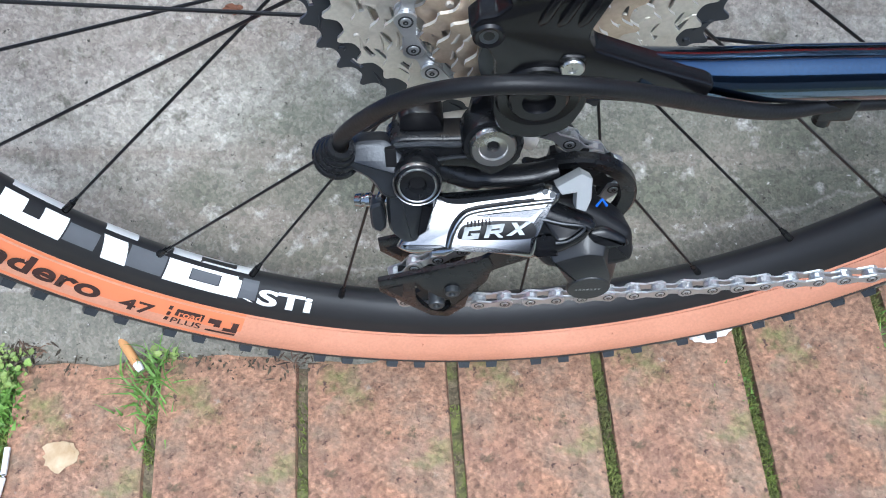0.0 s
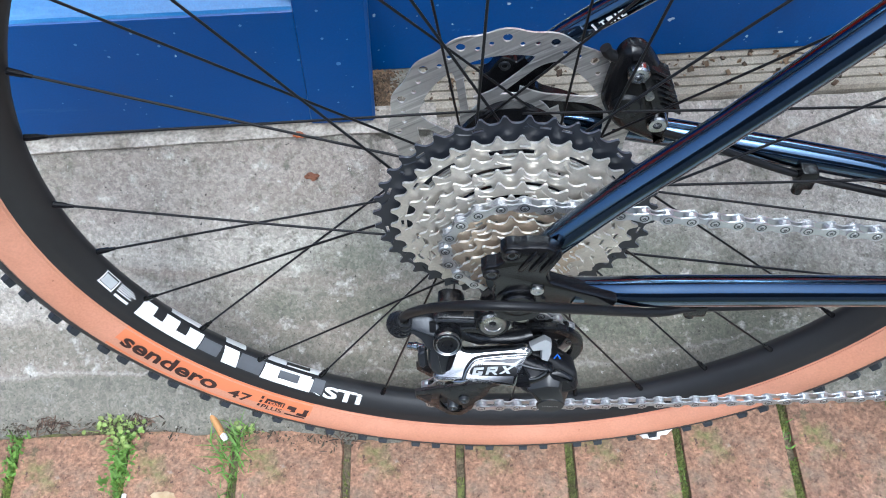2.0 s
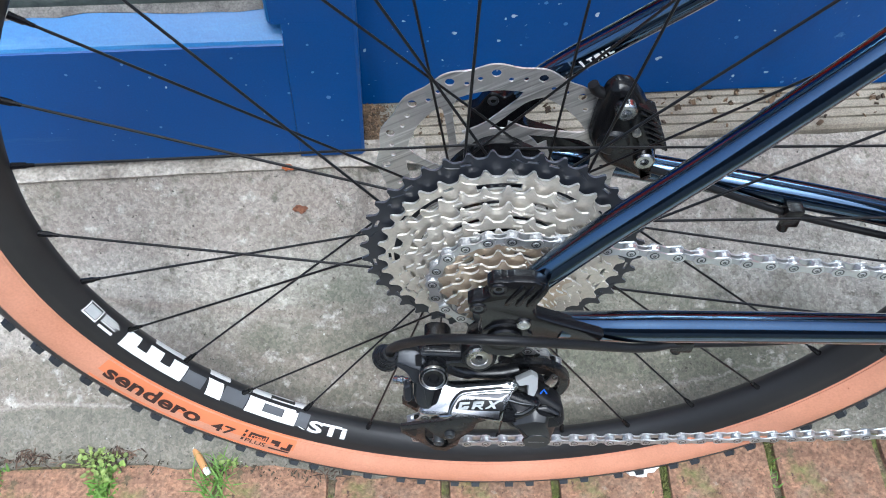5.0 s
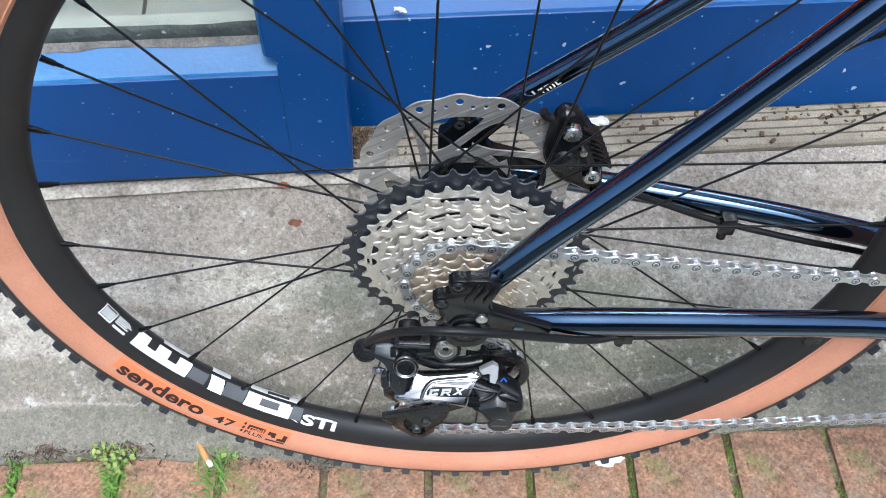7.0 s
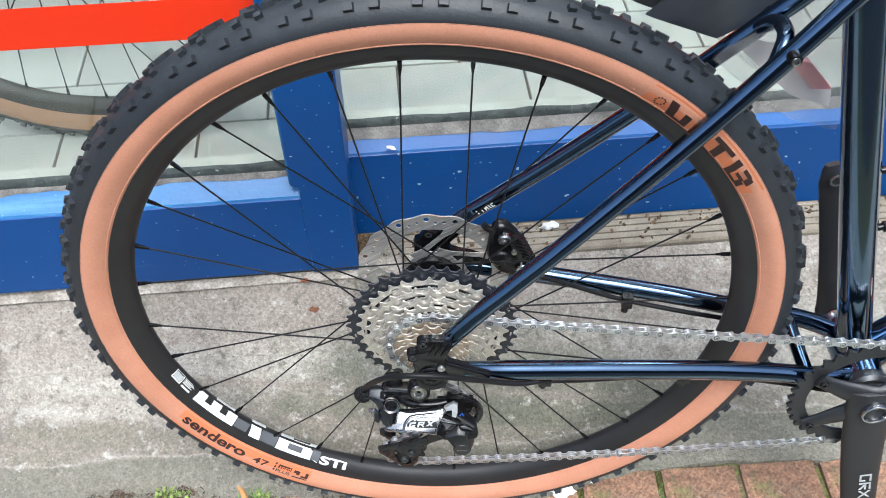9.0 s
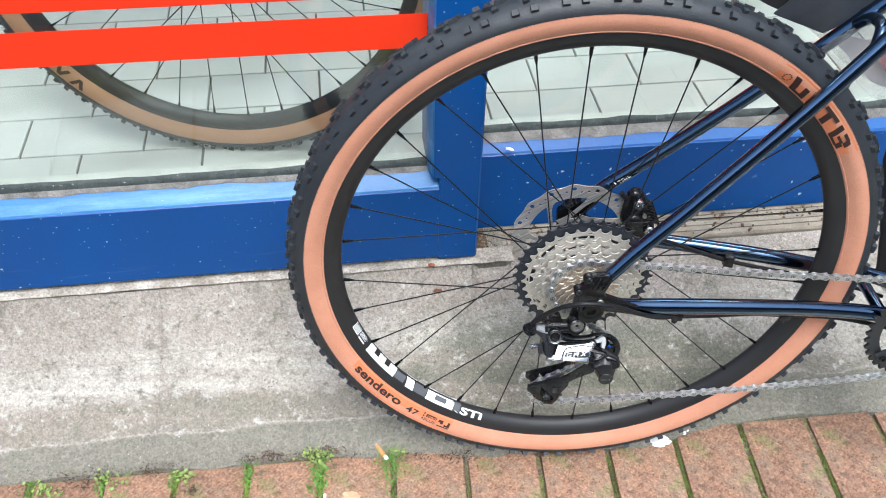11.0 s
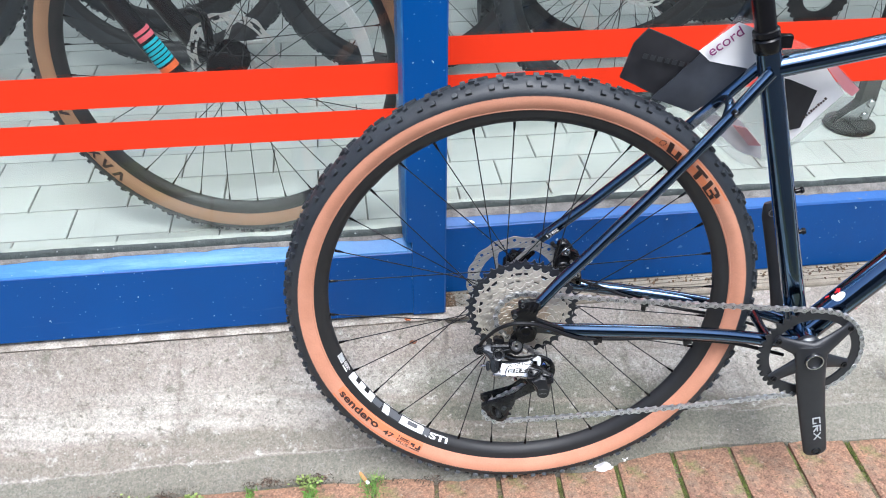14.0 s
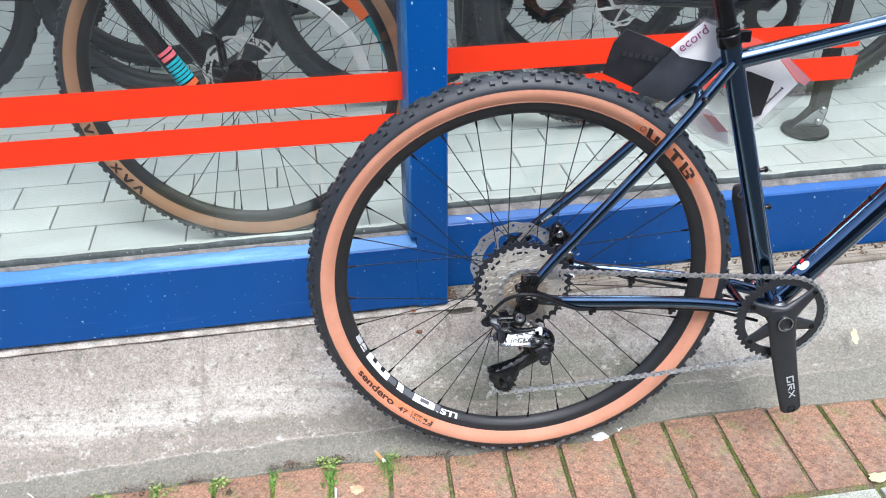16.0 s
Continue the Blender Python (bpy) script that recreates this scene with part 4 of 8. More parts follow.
        warped_text("tyre_print", "road", on_side(215.7, 213.2, 0.50, 0.375), orange_label, tyre, "small word left blank in a dark bar", 0.012, 0.0005)
        prints(((216.9, 216.5, 0.34, 0.42), (216.9, 216.5, 0.46, 0.54), (216.9, 216.5, 0.58, 0.66), (212.3, 210.9, 0.40, 0.50), (211.6, 210.9, 0.50, 0.56), (210.5, 208.9, 0.54, 0.62), (209.6, 208.9, 0.40, 0.56), (212.3, 209.0, 0.645, 0.70)), 0.6)
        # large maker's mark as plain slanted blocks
        for i in range(10):
            b0 = 36 * i
            q = (33.9 + 0.75 * math.cos(radians(b0)), 0.52 + 0.14 * math.sin(radians(b0)))
            prints(((q[0] - 0.15, q[0] + 0.15, q[1] - 0.028, q[1] + 0.028),))
        prints(((36.4, 37.9, 0.22, 0.78),), -2.6)
        prints(((37.0, 40.4, 0.22, 0.34),), -1.6)
        prints(((39.2, 40.5, 0.22, 0.66),), -2.2)
        prints(((41.7, 43.1, 0.22, 0.78),), -2.6)
        prints(((47.0, 48.5, 0.20, 0.66),), -2.4)
        prints(((44.6, 49.2, 0.66, 0.80),), -1.0)
        prints(((51.3, 52.7, 0.20, 0.80), (52.6, 54.6, 0.20, 0.32), (52.6, 54.6, 0.45, 0.55), (52.6, 54.6, 0.68, 0.80), (54.5, 55.8, 0.23, 0.48), (54.5, 55.8, 0.52, 0.77)), -2.2)
        # rim maker's mark as plain blocks
        def decal(spec, material, label, skew=-0.9, lift=0.0):
            for a0, a1, r0, r1 in spec:
                bm = bmesh.new()
                rim_patch(bm, a0, a1, r0, r1, skew=skew, lift=lift)
                part("rim_decal", bm, material, rim, label)
        T, B = 0.3108, 0.3030
        decal(((243.2, 231.2, 0.3077, T), (243.2, 240.5, B, 0.3077), (238.6, 235.9, B, 0.3077), (234.0, 231.2, B, 0.3077)), white_print, "white block decal", 0.0)
        decal(((227.2, 224.4, B, T),), white_print, "white block decal", -0.7)
        decal(((219.4, 216.6, B, T), (213.0, 210.5, 0.3044, T), (213.0, 211.0, B, 0.3044), (216.6, 213.0, B, 0.3046), (216.6, 213.0, 0.3084, T)), white_print, "white block decal", 0.0)
        decal(((209.9, 209.4, 0.3102, 0.3110),), white_print, "small white decal")
        decal([(248.0, 245.4 - (i % 3) * 0.4, 0.3046 + i * 0.00075, 0.3050 + i * 0.00075) for i in range(5)] + [(247.8, 245.0, 0.3090, 0.3100)], white_print, "small white data print", 0)
        decal(((251.4, 251.2, 0.3040, 0.3098), (248.6, 248.4, 0.3040, 0.3098), (251.2, 248.6, 0.3092, 0.3098), (251.2, 248.6, 0.3040, 0.3044)), white_print, "small white data print", 0)
        decal(((251.1, 248.7, 0.3052, 0.3090),), pale_print, "small grey pictogram", 0)
        for a0, a1, r0, r1 in ((227.2, 223.4, 0.2992, 0.3062), (219.2, 215.8, 0.2992, 0.3062), (211.5, 209.2, 0.2992, 0.3062), (215.8, 211.5, 0.2992, 0.3008), (215.8, 211.5, 0.3042, 0.3062), (238.0, 232.0, 0.2992, 0.3050)):
            bm = bmesh.new()
            rim_patch(bm, a0, a1, r0 + 0.0036, r1 + 0.0036, skew=-0.6, side=1)
            part("rim_decal", bm, white_print, rim, "white block decal on the far flank")
        for a0, a1, r0, r1 in ((231.0, 227.5, 0.3042, 0.3100), (223.9, 219.6, B, 0.3104), (216.5, 213.1, 0.3048, 0.3082), (210.4, 208.4, B, 0.3104)):
            decal(((a0, a1, r0, r1),), grey_print, "grey block decal", 0.0, -0.0001)

        def on_rim(u, v):
            c = flank_at((0.3155 - (0.3112 - 0.0055 * v)) / 0.0125)
            return 208.2 - 6.6 * u, c.x, c.y + 0.0004
        warped_text("rim_decal", "STi", on_rim, white_print, rim, "white printed letters", 0.035)
    return rim, tyre


BIKE = at(0.0202, 0.2448, 0.3742, -5.02, 0, 2.91)
bike = thing("bicycle", "midnight blue gravel bicycle with tan-wall tyres leaning by the shop window", "bicycle", BIKE)
wheel_parts(bike, tan, True)
BB = Vector((0.452, 0, -0.070))


def tube_part(name, pts, radii, material=navy, parent=None, label="", **kw):
    bm = bmesh.new()
    sweep(bm, pts, radii, **kw)
    return part(name, bm, material, parent or bike, label, smooth=True)


# frame
tube_part("seat_tube", [(0.457, 0, -0.085), (0.3105, 0, 0.412)], 0.0170, seg=28)
tube_part("top_tube", smooth_path([(0.322, 0, 0.372), (0.60, 0, 0.432), (0.93, 0, 0.505)]), 0.0152, seg=28)
DOWN = (Vector((0.451, 0, -0.077)), Vector((0.938, 0, 0.481)))
tube_part("down_tube", DOWN, 0.0220, seg=36)


def tube_badge(name, outline, material, label, lift):
    """A small printed shape on the down tube: outline in metres along it and degrees round it, from a centre."""
    d = (DOWN[1] - DOWN[0]).normalized()
    nrm = Vector((-d.z, 0, d.x))
    bm = bmesh.new()
    rows = []
    for f in (0.0, 0.5, 1.0):
        row = []
        for along, turn in outline:
            c0 = [sum(q[k] for q in outline) / len(outline) for k in (0, 1)]
            al, tu = c0[0] + (along - c0[0]) * f, radians(c0[1] + (turn - c0[1]) * f)
            row.append(bm.verts.new(DOWN[0] + d * al + (nrm * math.sin(tu) - Vector((0, 1, 0)) * math.cos(tu)) * (0.0220 + lift)))
            if f == 0.0:
                row = row * len(outline)
                break
        rows.append(row)
    k = len(outline)
    for j in range(k):
        bm.faces.new((rows[0][0], rows[1][j], rows[1][(j + 1) % k]))
        bm.faces.new((rows[1][j], rows[2][j], rows[2][(j + 1) % k], rows[1][(j + 1) % k]))
    part(name, bm, material, bike, label, smooth=True)


tube_badge("tube_badge", [(0.0945 + 0.0100 * math.cos(q), 60 + 16 * math.sin(q)) for q in (0.524 * j for j in range(12))], white_print, "white round badge on the down tube", 0.0003)
tube_badge("tube_badge", [(0.0825, 68), (0.090, 62), (0.090, 84), (0.0845, 84)], white_print, "white round badge on the down tube", 0.0004)
for q in ([(0.0925, 82), (0.1030, 82), (0.1030, 91), (0.0925, 91)], [(0.0965, 74), (0.1005, 74), (0.1005, 99), (0.0965, 99)], [(0.0750, 94), (0.0820, 88), (0.0830, 96), (0.0770, 104)]):
    tube_badge("tube_badge", q, badge_red, "red printed cross on the down tube", 0.0006)
tube_part("head_tube", [(0.955, 0, 0.40), (0.915, 0, 0.57)], 0.022, seg=28)
bm = bmesh.new()
cyl(bm, (BB.x, -0.037, BB.z), (BB.x, 0.037, BB.z), 0.0225, seg=32)
part("bottom_bracket", bm, navy, bike, smooth=True)
def domed(bm, outline, rings, back):
    """A plate with outline (x, z), its face built up of rings (inset, y) and its rear at y = back."""
    k = len(outline)
    area = sum(outline[i][0] * outline[(i + 1) % k][1] - outline[(i + 1) % k][0] * outline[i][1] for i in range(k))
    sgn = 1 if area > 0 else -1
    nrm = []
    for i in range(k):
        p, q, r = Vector(outline[i - 1]), Vector(outline[i]), Vector(outline[(i + 1) % k])
        e = (q - p).normalized() + (r - q).normalized()
        e = e.normalized() if e.length > 1e-6 else (q - p).normalized()
        nrm.append(Vector((-e.y, e.x)) * sgn)
    loops = [[bm.verts.new((p[0], back, p[1])) for p in outline]]
    for inset, y in rings:
        loops.append([bm.verts.new((p[0] + n.x * inset, y, p[1] + n.y * inset)) for p, n in zip(outline, nrm)])
    for u, v in zip(loops, loops[1:]):
        for i in range(k):
            bm.faces.new((u[i], u[(i + 1) % k], v[(i + 1) % k], v[i]))
    bm.faces.new(loops[0])
    bm.faces.new(loops[-1])
    return bm


def rounded(outline, n=3, cut=0.3):
    """The outline with its corners rounded off."""
    p = [Vector((a[0], a[1], 0)) for a in outline]
    k = len(p)
    out = []
    for i in range(k):
        u, v, w = p[i - 1], p[i], p[(i + 1) % k]
        a, b = v.lerp(u, cut), v.lerp(w, cut)
        for j in range(n + 1):
            t = j / n
            c = a * (1 - t) ** 2 + v * 2 * t * (1 - t) + b * t * t
            out.append((c.x, c.y))
    return out


for s in (-1, 1):
    tube_part("chain_stay", smooth_path([(0.030, s * 0.0785, 0.0030), (0.062, s * 0.0725, -0.0062), (0.118, s * 0.066, -0.0138), (0.170, s * 0.0612, -0.0193), (0.227, s * 0.056, -0.0258), (0.287, s * 0.0495, -0.0345), (0.349, s * 0.0433, -0.0460), (0.40, s * 0.040, -0.056), (0.445, s * 0.028, -0.066)] if s < 0 else
                                        [(0.022, 0.0785, -0.013), (0.055, 0.0775, -0.016), (0.14, 0.070, -0.024), (0.25, 0.056, -0.034), (0.33, 0.045, -0.044), (0.40, 0.040, -0.056), (0.445, 0.028, -0.066)]),
              [0.0085 + 0.0022 * min(1, i / 12) for i in range(65 if s < 0 else 49)], seg=26, oval=(1.0, 0.9))
    low = [(0.0142, -0.0705, 0.0345), (0.0453, -0.0665, 0.0718), (0.0741, -0.063, 0.1021), (0.1135, -0.058, 0.1446)] if s < 0 else [(0.012, 0.0765, 0.042), (0.036, 0.073, 0.068), (0.07, 0.068, 0.100), (0.122, 0.060, 0.150)]
    stay = smooth_path(low + [(0.20, s * 0.042, 0.236), (0.262, s * 0.030, 0.306), (0.318, s * 0.018, 0.372)])
    tube_part("seat_stay", stay, 0.0086, seg=24)
    bm = bmesh.new()
    if s < 0:
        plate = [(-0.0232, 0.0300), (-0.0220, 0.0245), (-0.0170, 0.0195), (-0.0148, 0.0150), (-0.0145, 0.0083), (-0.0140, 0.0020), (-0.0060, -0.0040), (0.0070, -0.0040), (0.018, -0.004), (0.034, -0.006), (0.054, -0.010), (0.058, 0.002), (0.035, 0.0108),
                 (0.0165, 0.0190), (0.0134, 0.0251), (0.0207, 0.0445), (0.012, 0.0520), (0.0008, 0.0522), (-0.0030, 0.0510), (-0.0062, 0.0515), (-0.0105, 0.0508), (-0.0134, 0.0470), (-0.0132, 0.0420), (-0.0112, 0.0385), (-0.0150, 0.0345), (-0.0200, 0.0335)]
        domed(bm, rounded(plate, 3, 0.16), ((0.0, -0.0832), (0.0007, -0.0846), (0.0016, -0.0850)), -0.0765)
        # Black instead of the frame paint: the plate's dark reflection put into colour.
        drop = part("dropout", bm, black_gloss, bike, "cast dropout plate with ribs, its dark reflection painted in black", smooth=True)
        for x, z in ((-0.0021, 0.0306), (0.0037, 0.0300), (0.0097, 0.0297)):
            bm = bmesh.new()
            sweep(bm, [(x, -0.0840, z), (x + 0.0012, -0.0852, z + 0.0028), (x + 0.0070, -0.0852, z + 0.0165), (x + 0.0080, -0.0840, z + 0.019)], [0.0013, 0.0016, 0.0013, 0.0008], seg=10)
            part("rib", bm, black_gloss, drop, smooth=True)
        for x, z in ((-0.0072, 0.0447), (-0.0171, 0.0264)):
            bm = bmesh.new()
            lathe(bm, [(0.0027, -0.0066), (0.0030, -0.0084), (0.0042, -0.0088), (0.0050, -0.0080), (0.0050, 0.0), (0.0027, 0.0)], seg=24)
            part("eyelet", bm, black_gloss, drop, smooth=True, matrix=at(x, -0.0770, z))
            bm = bmesh.new()
            for q in range(4):
                lathe(bm, [(0.0018 - 0.0003 * (q == 3), -0.0001 - 0.0012 * q), (0.0029, -0.0006 - 0.0012 * q), (0.0029, 0.0003 - 0.0012 * q)], seg=18)
            cyl(bm, (0, 0.0002, 0), (0, 0.001, 0), 0.0028, seg=14)
            part("threads", bm, grey_alloy, drop, smooth=True, matrix=at(x, -0.0812, z))
        bm = bmesh.new()
        domed(bm, rounded([(-0.0150, 0.0060), (-0.0150, -0.0080), (-0.0110, -0.0190), (0.0, -0.0225), (0.0120, -0.0180), (0.0165, -0.0060), (0.0160, 0.0060)]), ((0.0, -0.0846), (0.0008, -0.0856)), -0.0770)
        part("hanger_lug", bm, black_gloss, drop, "black hanger lug round the axle", smooth=True)
        bm = bmesh.new()
        domed(bm, rounded([(0.0048, 0.0150), (0.0062, 0.0185), (0.0130, 0.0178), (0.0140, 0.0130), (0.0110, 0.0030), (0.0076, 0.0020), (0.0070, 0.0080)]), ((0.0, -0.0854), (0.0005, -0.0859)), -0.0840)
        part("hanger_plate", bm, black_gloss, drop, smooth=True)
        bm = bmesh.new()
        lathe(bm, [(0.0004, -0.0006), (0.0014, -0.0006), (0.0016, -0.0013), (0.0034, -0.0013), (0.0039, -0.0008), (0.0039, 0.001), (0.0004, 0.001)], seg=24)
        part("hanger_bolt", bm, steel_satin, drop, "small satin bolt head", smooth=True, matrix=at(0.0094, -0.0858, 0.0131))
    else:
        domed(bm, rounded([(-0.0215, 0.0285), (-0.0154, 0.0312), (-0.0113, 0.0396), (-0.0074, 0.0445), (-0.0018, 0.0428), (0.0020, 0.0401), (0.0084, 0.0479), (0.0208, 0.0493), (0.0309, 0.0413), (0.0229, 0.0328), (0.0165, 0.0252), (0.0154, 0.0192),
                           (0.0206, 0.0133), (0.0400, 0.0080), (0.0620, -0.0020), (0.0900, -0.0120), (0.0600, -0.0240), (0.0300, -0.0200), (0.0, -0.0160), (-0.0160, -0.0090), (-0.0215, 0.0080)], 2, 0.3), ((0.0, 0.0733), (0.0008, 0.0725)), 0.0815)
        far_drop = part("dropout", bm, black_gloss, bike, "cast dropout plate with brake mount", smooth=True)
        bm = bmesh.new()
        lathe(bm, [(0.0018, 0.0005), (0.0021, -0.0012), (0.0034, -0.0012), (0.0040, 0.0002), (0.0040, 0.003), (0.0018, 0.003)], seg=18)
        part("eyelet", bm, grey_alloy, far_drop, smooth=True, matrix=at(-0.0057, 0.0725, 0.0374))
bm = bmesh.new()
sweep(bm, smooth_path([(0.262, -0.030, 0.306), (0.271, -0.014, 0.3225), (0.2735, 0, 0.3255), (0.271, 0.014, 0.3225), (0.262, 0.030, 0.306)]), 0.0065, seg=14)
bridge = part("stay_bridge", bm, navy, bike, smooth=True)
for s in (-1, 1):
    bm = bmesh.new()
    lathe(bm, [(0.001, -0.003), (0.0030, -0.003), (0.0048, -0.0022), (0.0052, 0.0), (0.0052, 0.006), (0.001, 0.006)], seg=16)
    part("stay_bolt", bm, black_gloss, bridge, smooth=True, matrix=at(0.272, s * 0.034 - 0.006, 0.322))
    bm = bmesh.new()
    lathe(bm, [(0.0004, -0.0030), (0.0016, -0.0030), (0.0020, -0.0042), (0.0032, -0.0038), (0.0036, -0.0026), (0.0004, -0.0020)], seg=18)
    part("bolt_head", bm, silver, bridge, "bright steel bolt head", smooth=True, matrix=at(0.272, s * 0.034 - 0.006, 0.322))
bm = bmesh.new()
cyl(bm, (0.385, -0.042, -0.050), (0.385, 0.042, -0.050), 0.0075, seg=16)
part("chain_stay_bridge", bm, navy, bike, smooth=True)
# thru axle
bm = bmesh.new()
lathe(bm, [(0.004, -0.085), (0.0055, -0.0885), (0.0088, -0.0885), (0.0098, -0.0875), (0.0100, -0.083), (0.007, -0.08), (0.007, 0.088), (0.004, 0.088)], seg=32)
part("thru_axle", bm, black_gloss, bike, "black through-axle with a star socket", smooth=True)
bm = bmesh.new()
lathe(bm, [(0.0104, -0.0862), (0.0132, -0.0868), (0.0140, -0.0860), (0.0143, -0.080), (0.0104, -0.080)], seg=36)
part("axle_washer", bm, black_gloss, bike, smooth=True)
# seat post and clamp
dirv = (Vector((0.3105, 0, 0.412)) - Vector((0.457, 0, -0.085))).normalized()
p0 = Vector((0.3105, 0, 0.412))
tube_part("seat_post", [p0 - dirv * 0.02, p0 + dirv * 0.26], 0.0146, black_gloss, seg=24)
bm = bmesh.new()
sweep(bm, [p0 - dirv * 0.016, p0 - dirv * 0.014, p0 + dirv * 0.002, p0 + dirv * 0.004], [0.0175, 0.0190, 0.0190, 0.0170], seg=28)
sweep(bm, [p0 + dirv * 0.006, p0 + dirv * 0.007, p0 + dirv * 0.014, p0 + dirv * 0.015], [0.0165, 0.0180, 0.0180, 0.0165], seg=28)
box(bm, (-0.006, -0.006, -0.009), (0.010, 0.006, 0.009), bevel=0.002, m=Matrix.Translation(p0 + dirv * -0.006 + Vector((0.022, 0, 0.004))))
part("seat_clamp", bm, black_gloss, bike, "black double-ring seat clamp", smooth=True)
for x, z in ((0.4035, 0.187), (0.4205, 0.118)):
    bm = bmesh.new()
    sweep(bm, [(x - 0.008, 0, z - 0.002), (x - 0.001, 0, z), (x, 0, z), (x + 0.004, 0, z + 0.001)], [0.0035, 0.0035, 0.0055, 0.0045], seg=14)
    part("bottle_bolt", bm, black_gloss, bike, smooth=True)
bm = bmesh.new()
sweep(bm, [(0.605, -0.0, 0.118), (0.600, 0, 0.125), (0.596, 0, 0.130)], [0.004, 0.0045, 0.003], seg=12)
part("bottle_bolt", bm, black_gloss, bike, smooth=True)
bm = bmesh.new()
for i, (a0, a1, h0, h1) in enumerate(((-150, -60, 0.0, 0.012), (-140, -75, 0.013, 0.021))):
    ax = (Vector((0.95, 0, 0.47)) - Vector((0.452, 0, -0.078))).normalized()
    sd = Vector((0, -1, 0))
    upv = ax.cross(sd)
    b0 = Vector((0.452, 0, -0.078)) + ax * 0.098
    rows = []
    for k in range(9):
        a = radians(10 + k * 12 + i * 10)
        off = sd * math.cos(a) * 0.0199 + upv * math.sin(a) * 0.0199
        rows.append([bm.verts.new(b0 + ax * h + off) for h in (h0, h1)])
    for p, q in zip(rows, rows[1:]):
        bm.faces.new((p[0], q[0], q[1], p[1]))
part("tube_sticker", bm, white_print, bike, "white sticker on the down tube")
bm = bmesh.new()
rows = []
for k in range(6):
    a = radians(35 + k * 9)
    off = sd * math.cos(a) * 0.0202 + upv * math.sin(a) * 0.0202
    rows.append([bm.verts.new(b0 + ax * h + off) for h in (-0.001, 0.010)])
for p, q in zip(rows, rows[1:]):
    bm.faces.new((p[0], q[0], q[1], p[1]))
part("tube_sticker", bm, red_mark, bike, "small red sticker on the down tube")
bm = bmesh.new()
for i, (h, w, c) in enumerate(((0.232, 0.008, 0.0), (0.223, 0.006, 0.3), (0.214, 0.008, -0.1))):
    q = Vector((0.457, 0, -0.085)) + dirv * (h + 0.09)
    fr = Vector((math.cos(radians(15)), 0, math.sin(radians(15))))
    rows = []
    for k in range(4):
        a = radians(-50 + k * 7 + c * 20)
        off = fr * math.cos(a) * 0.0167 + Vector((0, 1, 0)) * math.sin(a) * 0.0167
        rows.append([bm.verts.new(q + dirv * hh + off) for hh in (0, w)])
    for p, q2 in zip(rows, rows[1:]):
        bm.faces.new((p[0], q2[0], q2[1], p[1]))
part("tube_sticker", bm, white_print, bike, "torn white sticker on the seat tube")
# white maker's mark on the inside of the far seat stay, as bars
bm = bmesh.new()
a, b = Vector((0.046, 0.0715, 0.0775)), Vector((0.070, 0.068, 0.100))
ax2 = (b - a).normalized()
sd2 = Vector((0, -1, 0)) - ax2 * ax2.dot(Vector((0, -1, 0)))
sd2.normalize()
up2 = ax2.cross(sd2)
if up2.z < 0:
    up2 = -up2
for q0, q1, w0, w1 in ((0.0, 0.0016, -0.0020, 0.0036), (0.0046, 0.0086, 0.0014, 0.0026), (0.0060, 0.0073, -0.0026, 0.0014), (0.0100, 0.0113, -0.0026, 0.0026), (0.0113, 0.0140, -0.0002, 0.0026), (0.0128, 0.0141, -0.0026, -0.0002), (0.0156, 0.0169, -0.0026, 0.0026), (0.0184, 0.0197, -0.0026, 0.0026), (0.0197, 0.0220, -0.0026, -0.0014), (0.0197, 0.0220, 0.0014, 0.0026)):
    for c, l0, l1 in ((a, q0, q1),):
        vs = [c + ax2 * l + up2 * w + sd2 * 0.0087 for l, w in ((l0, w0), (l1, w0), (l1, w1), (l0, w1))]
        bm.faces.new([bm.verts.new(v) for v in vs])
part("stay_decal", bm, white_print, bike, "white marks on the far stay")

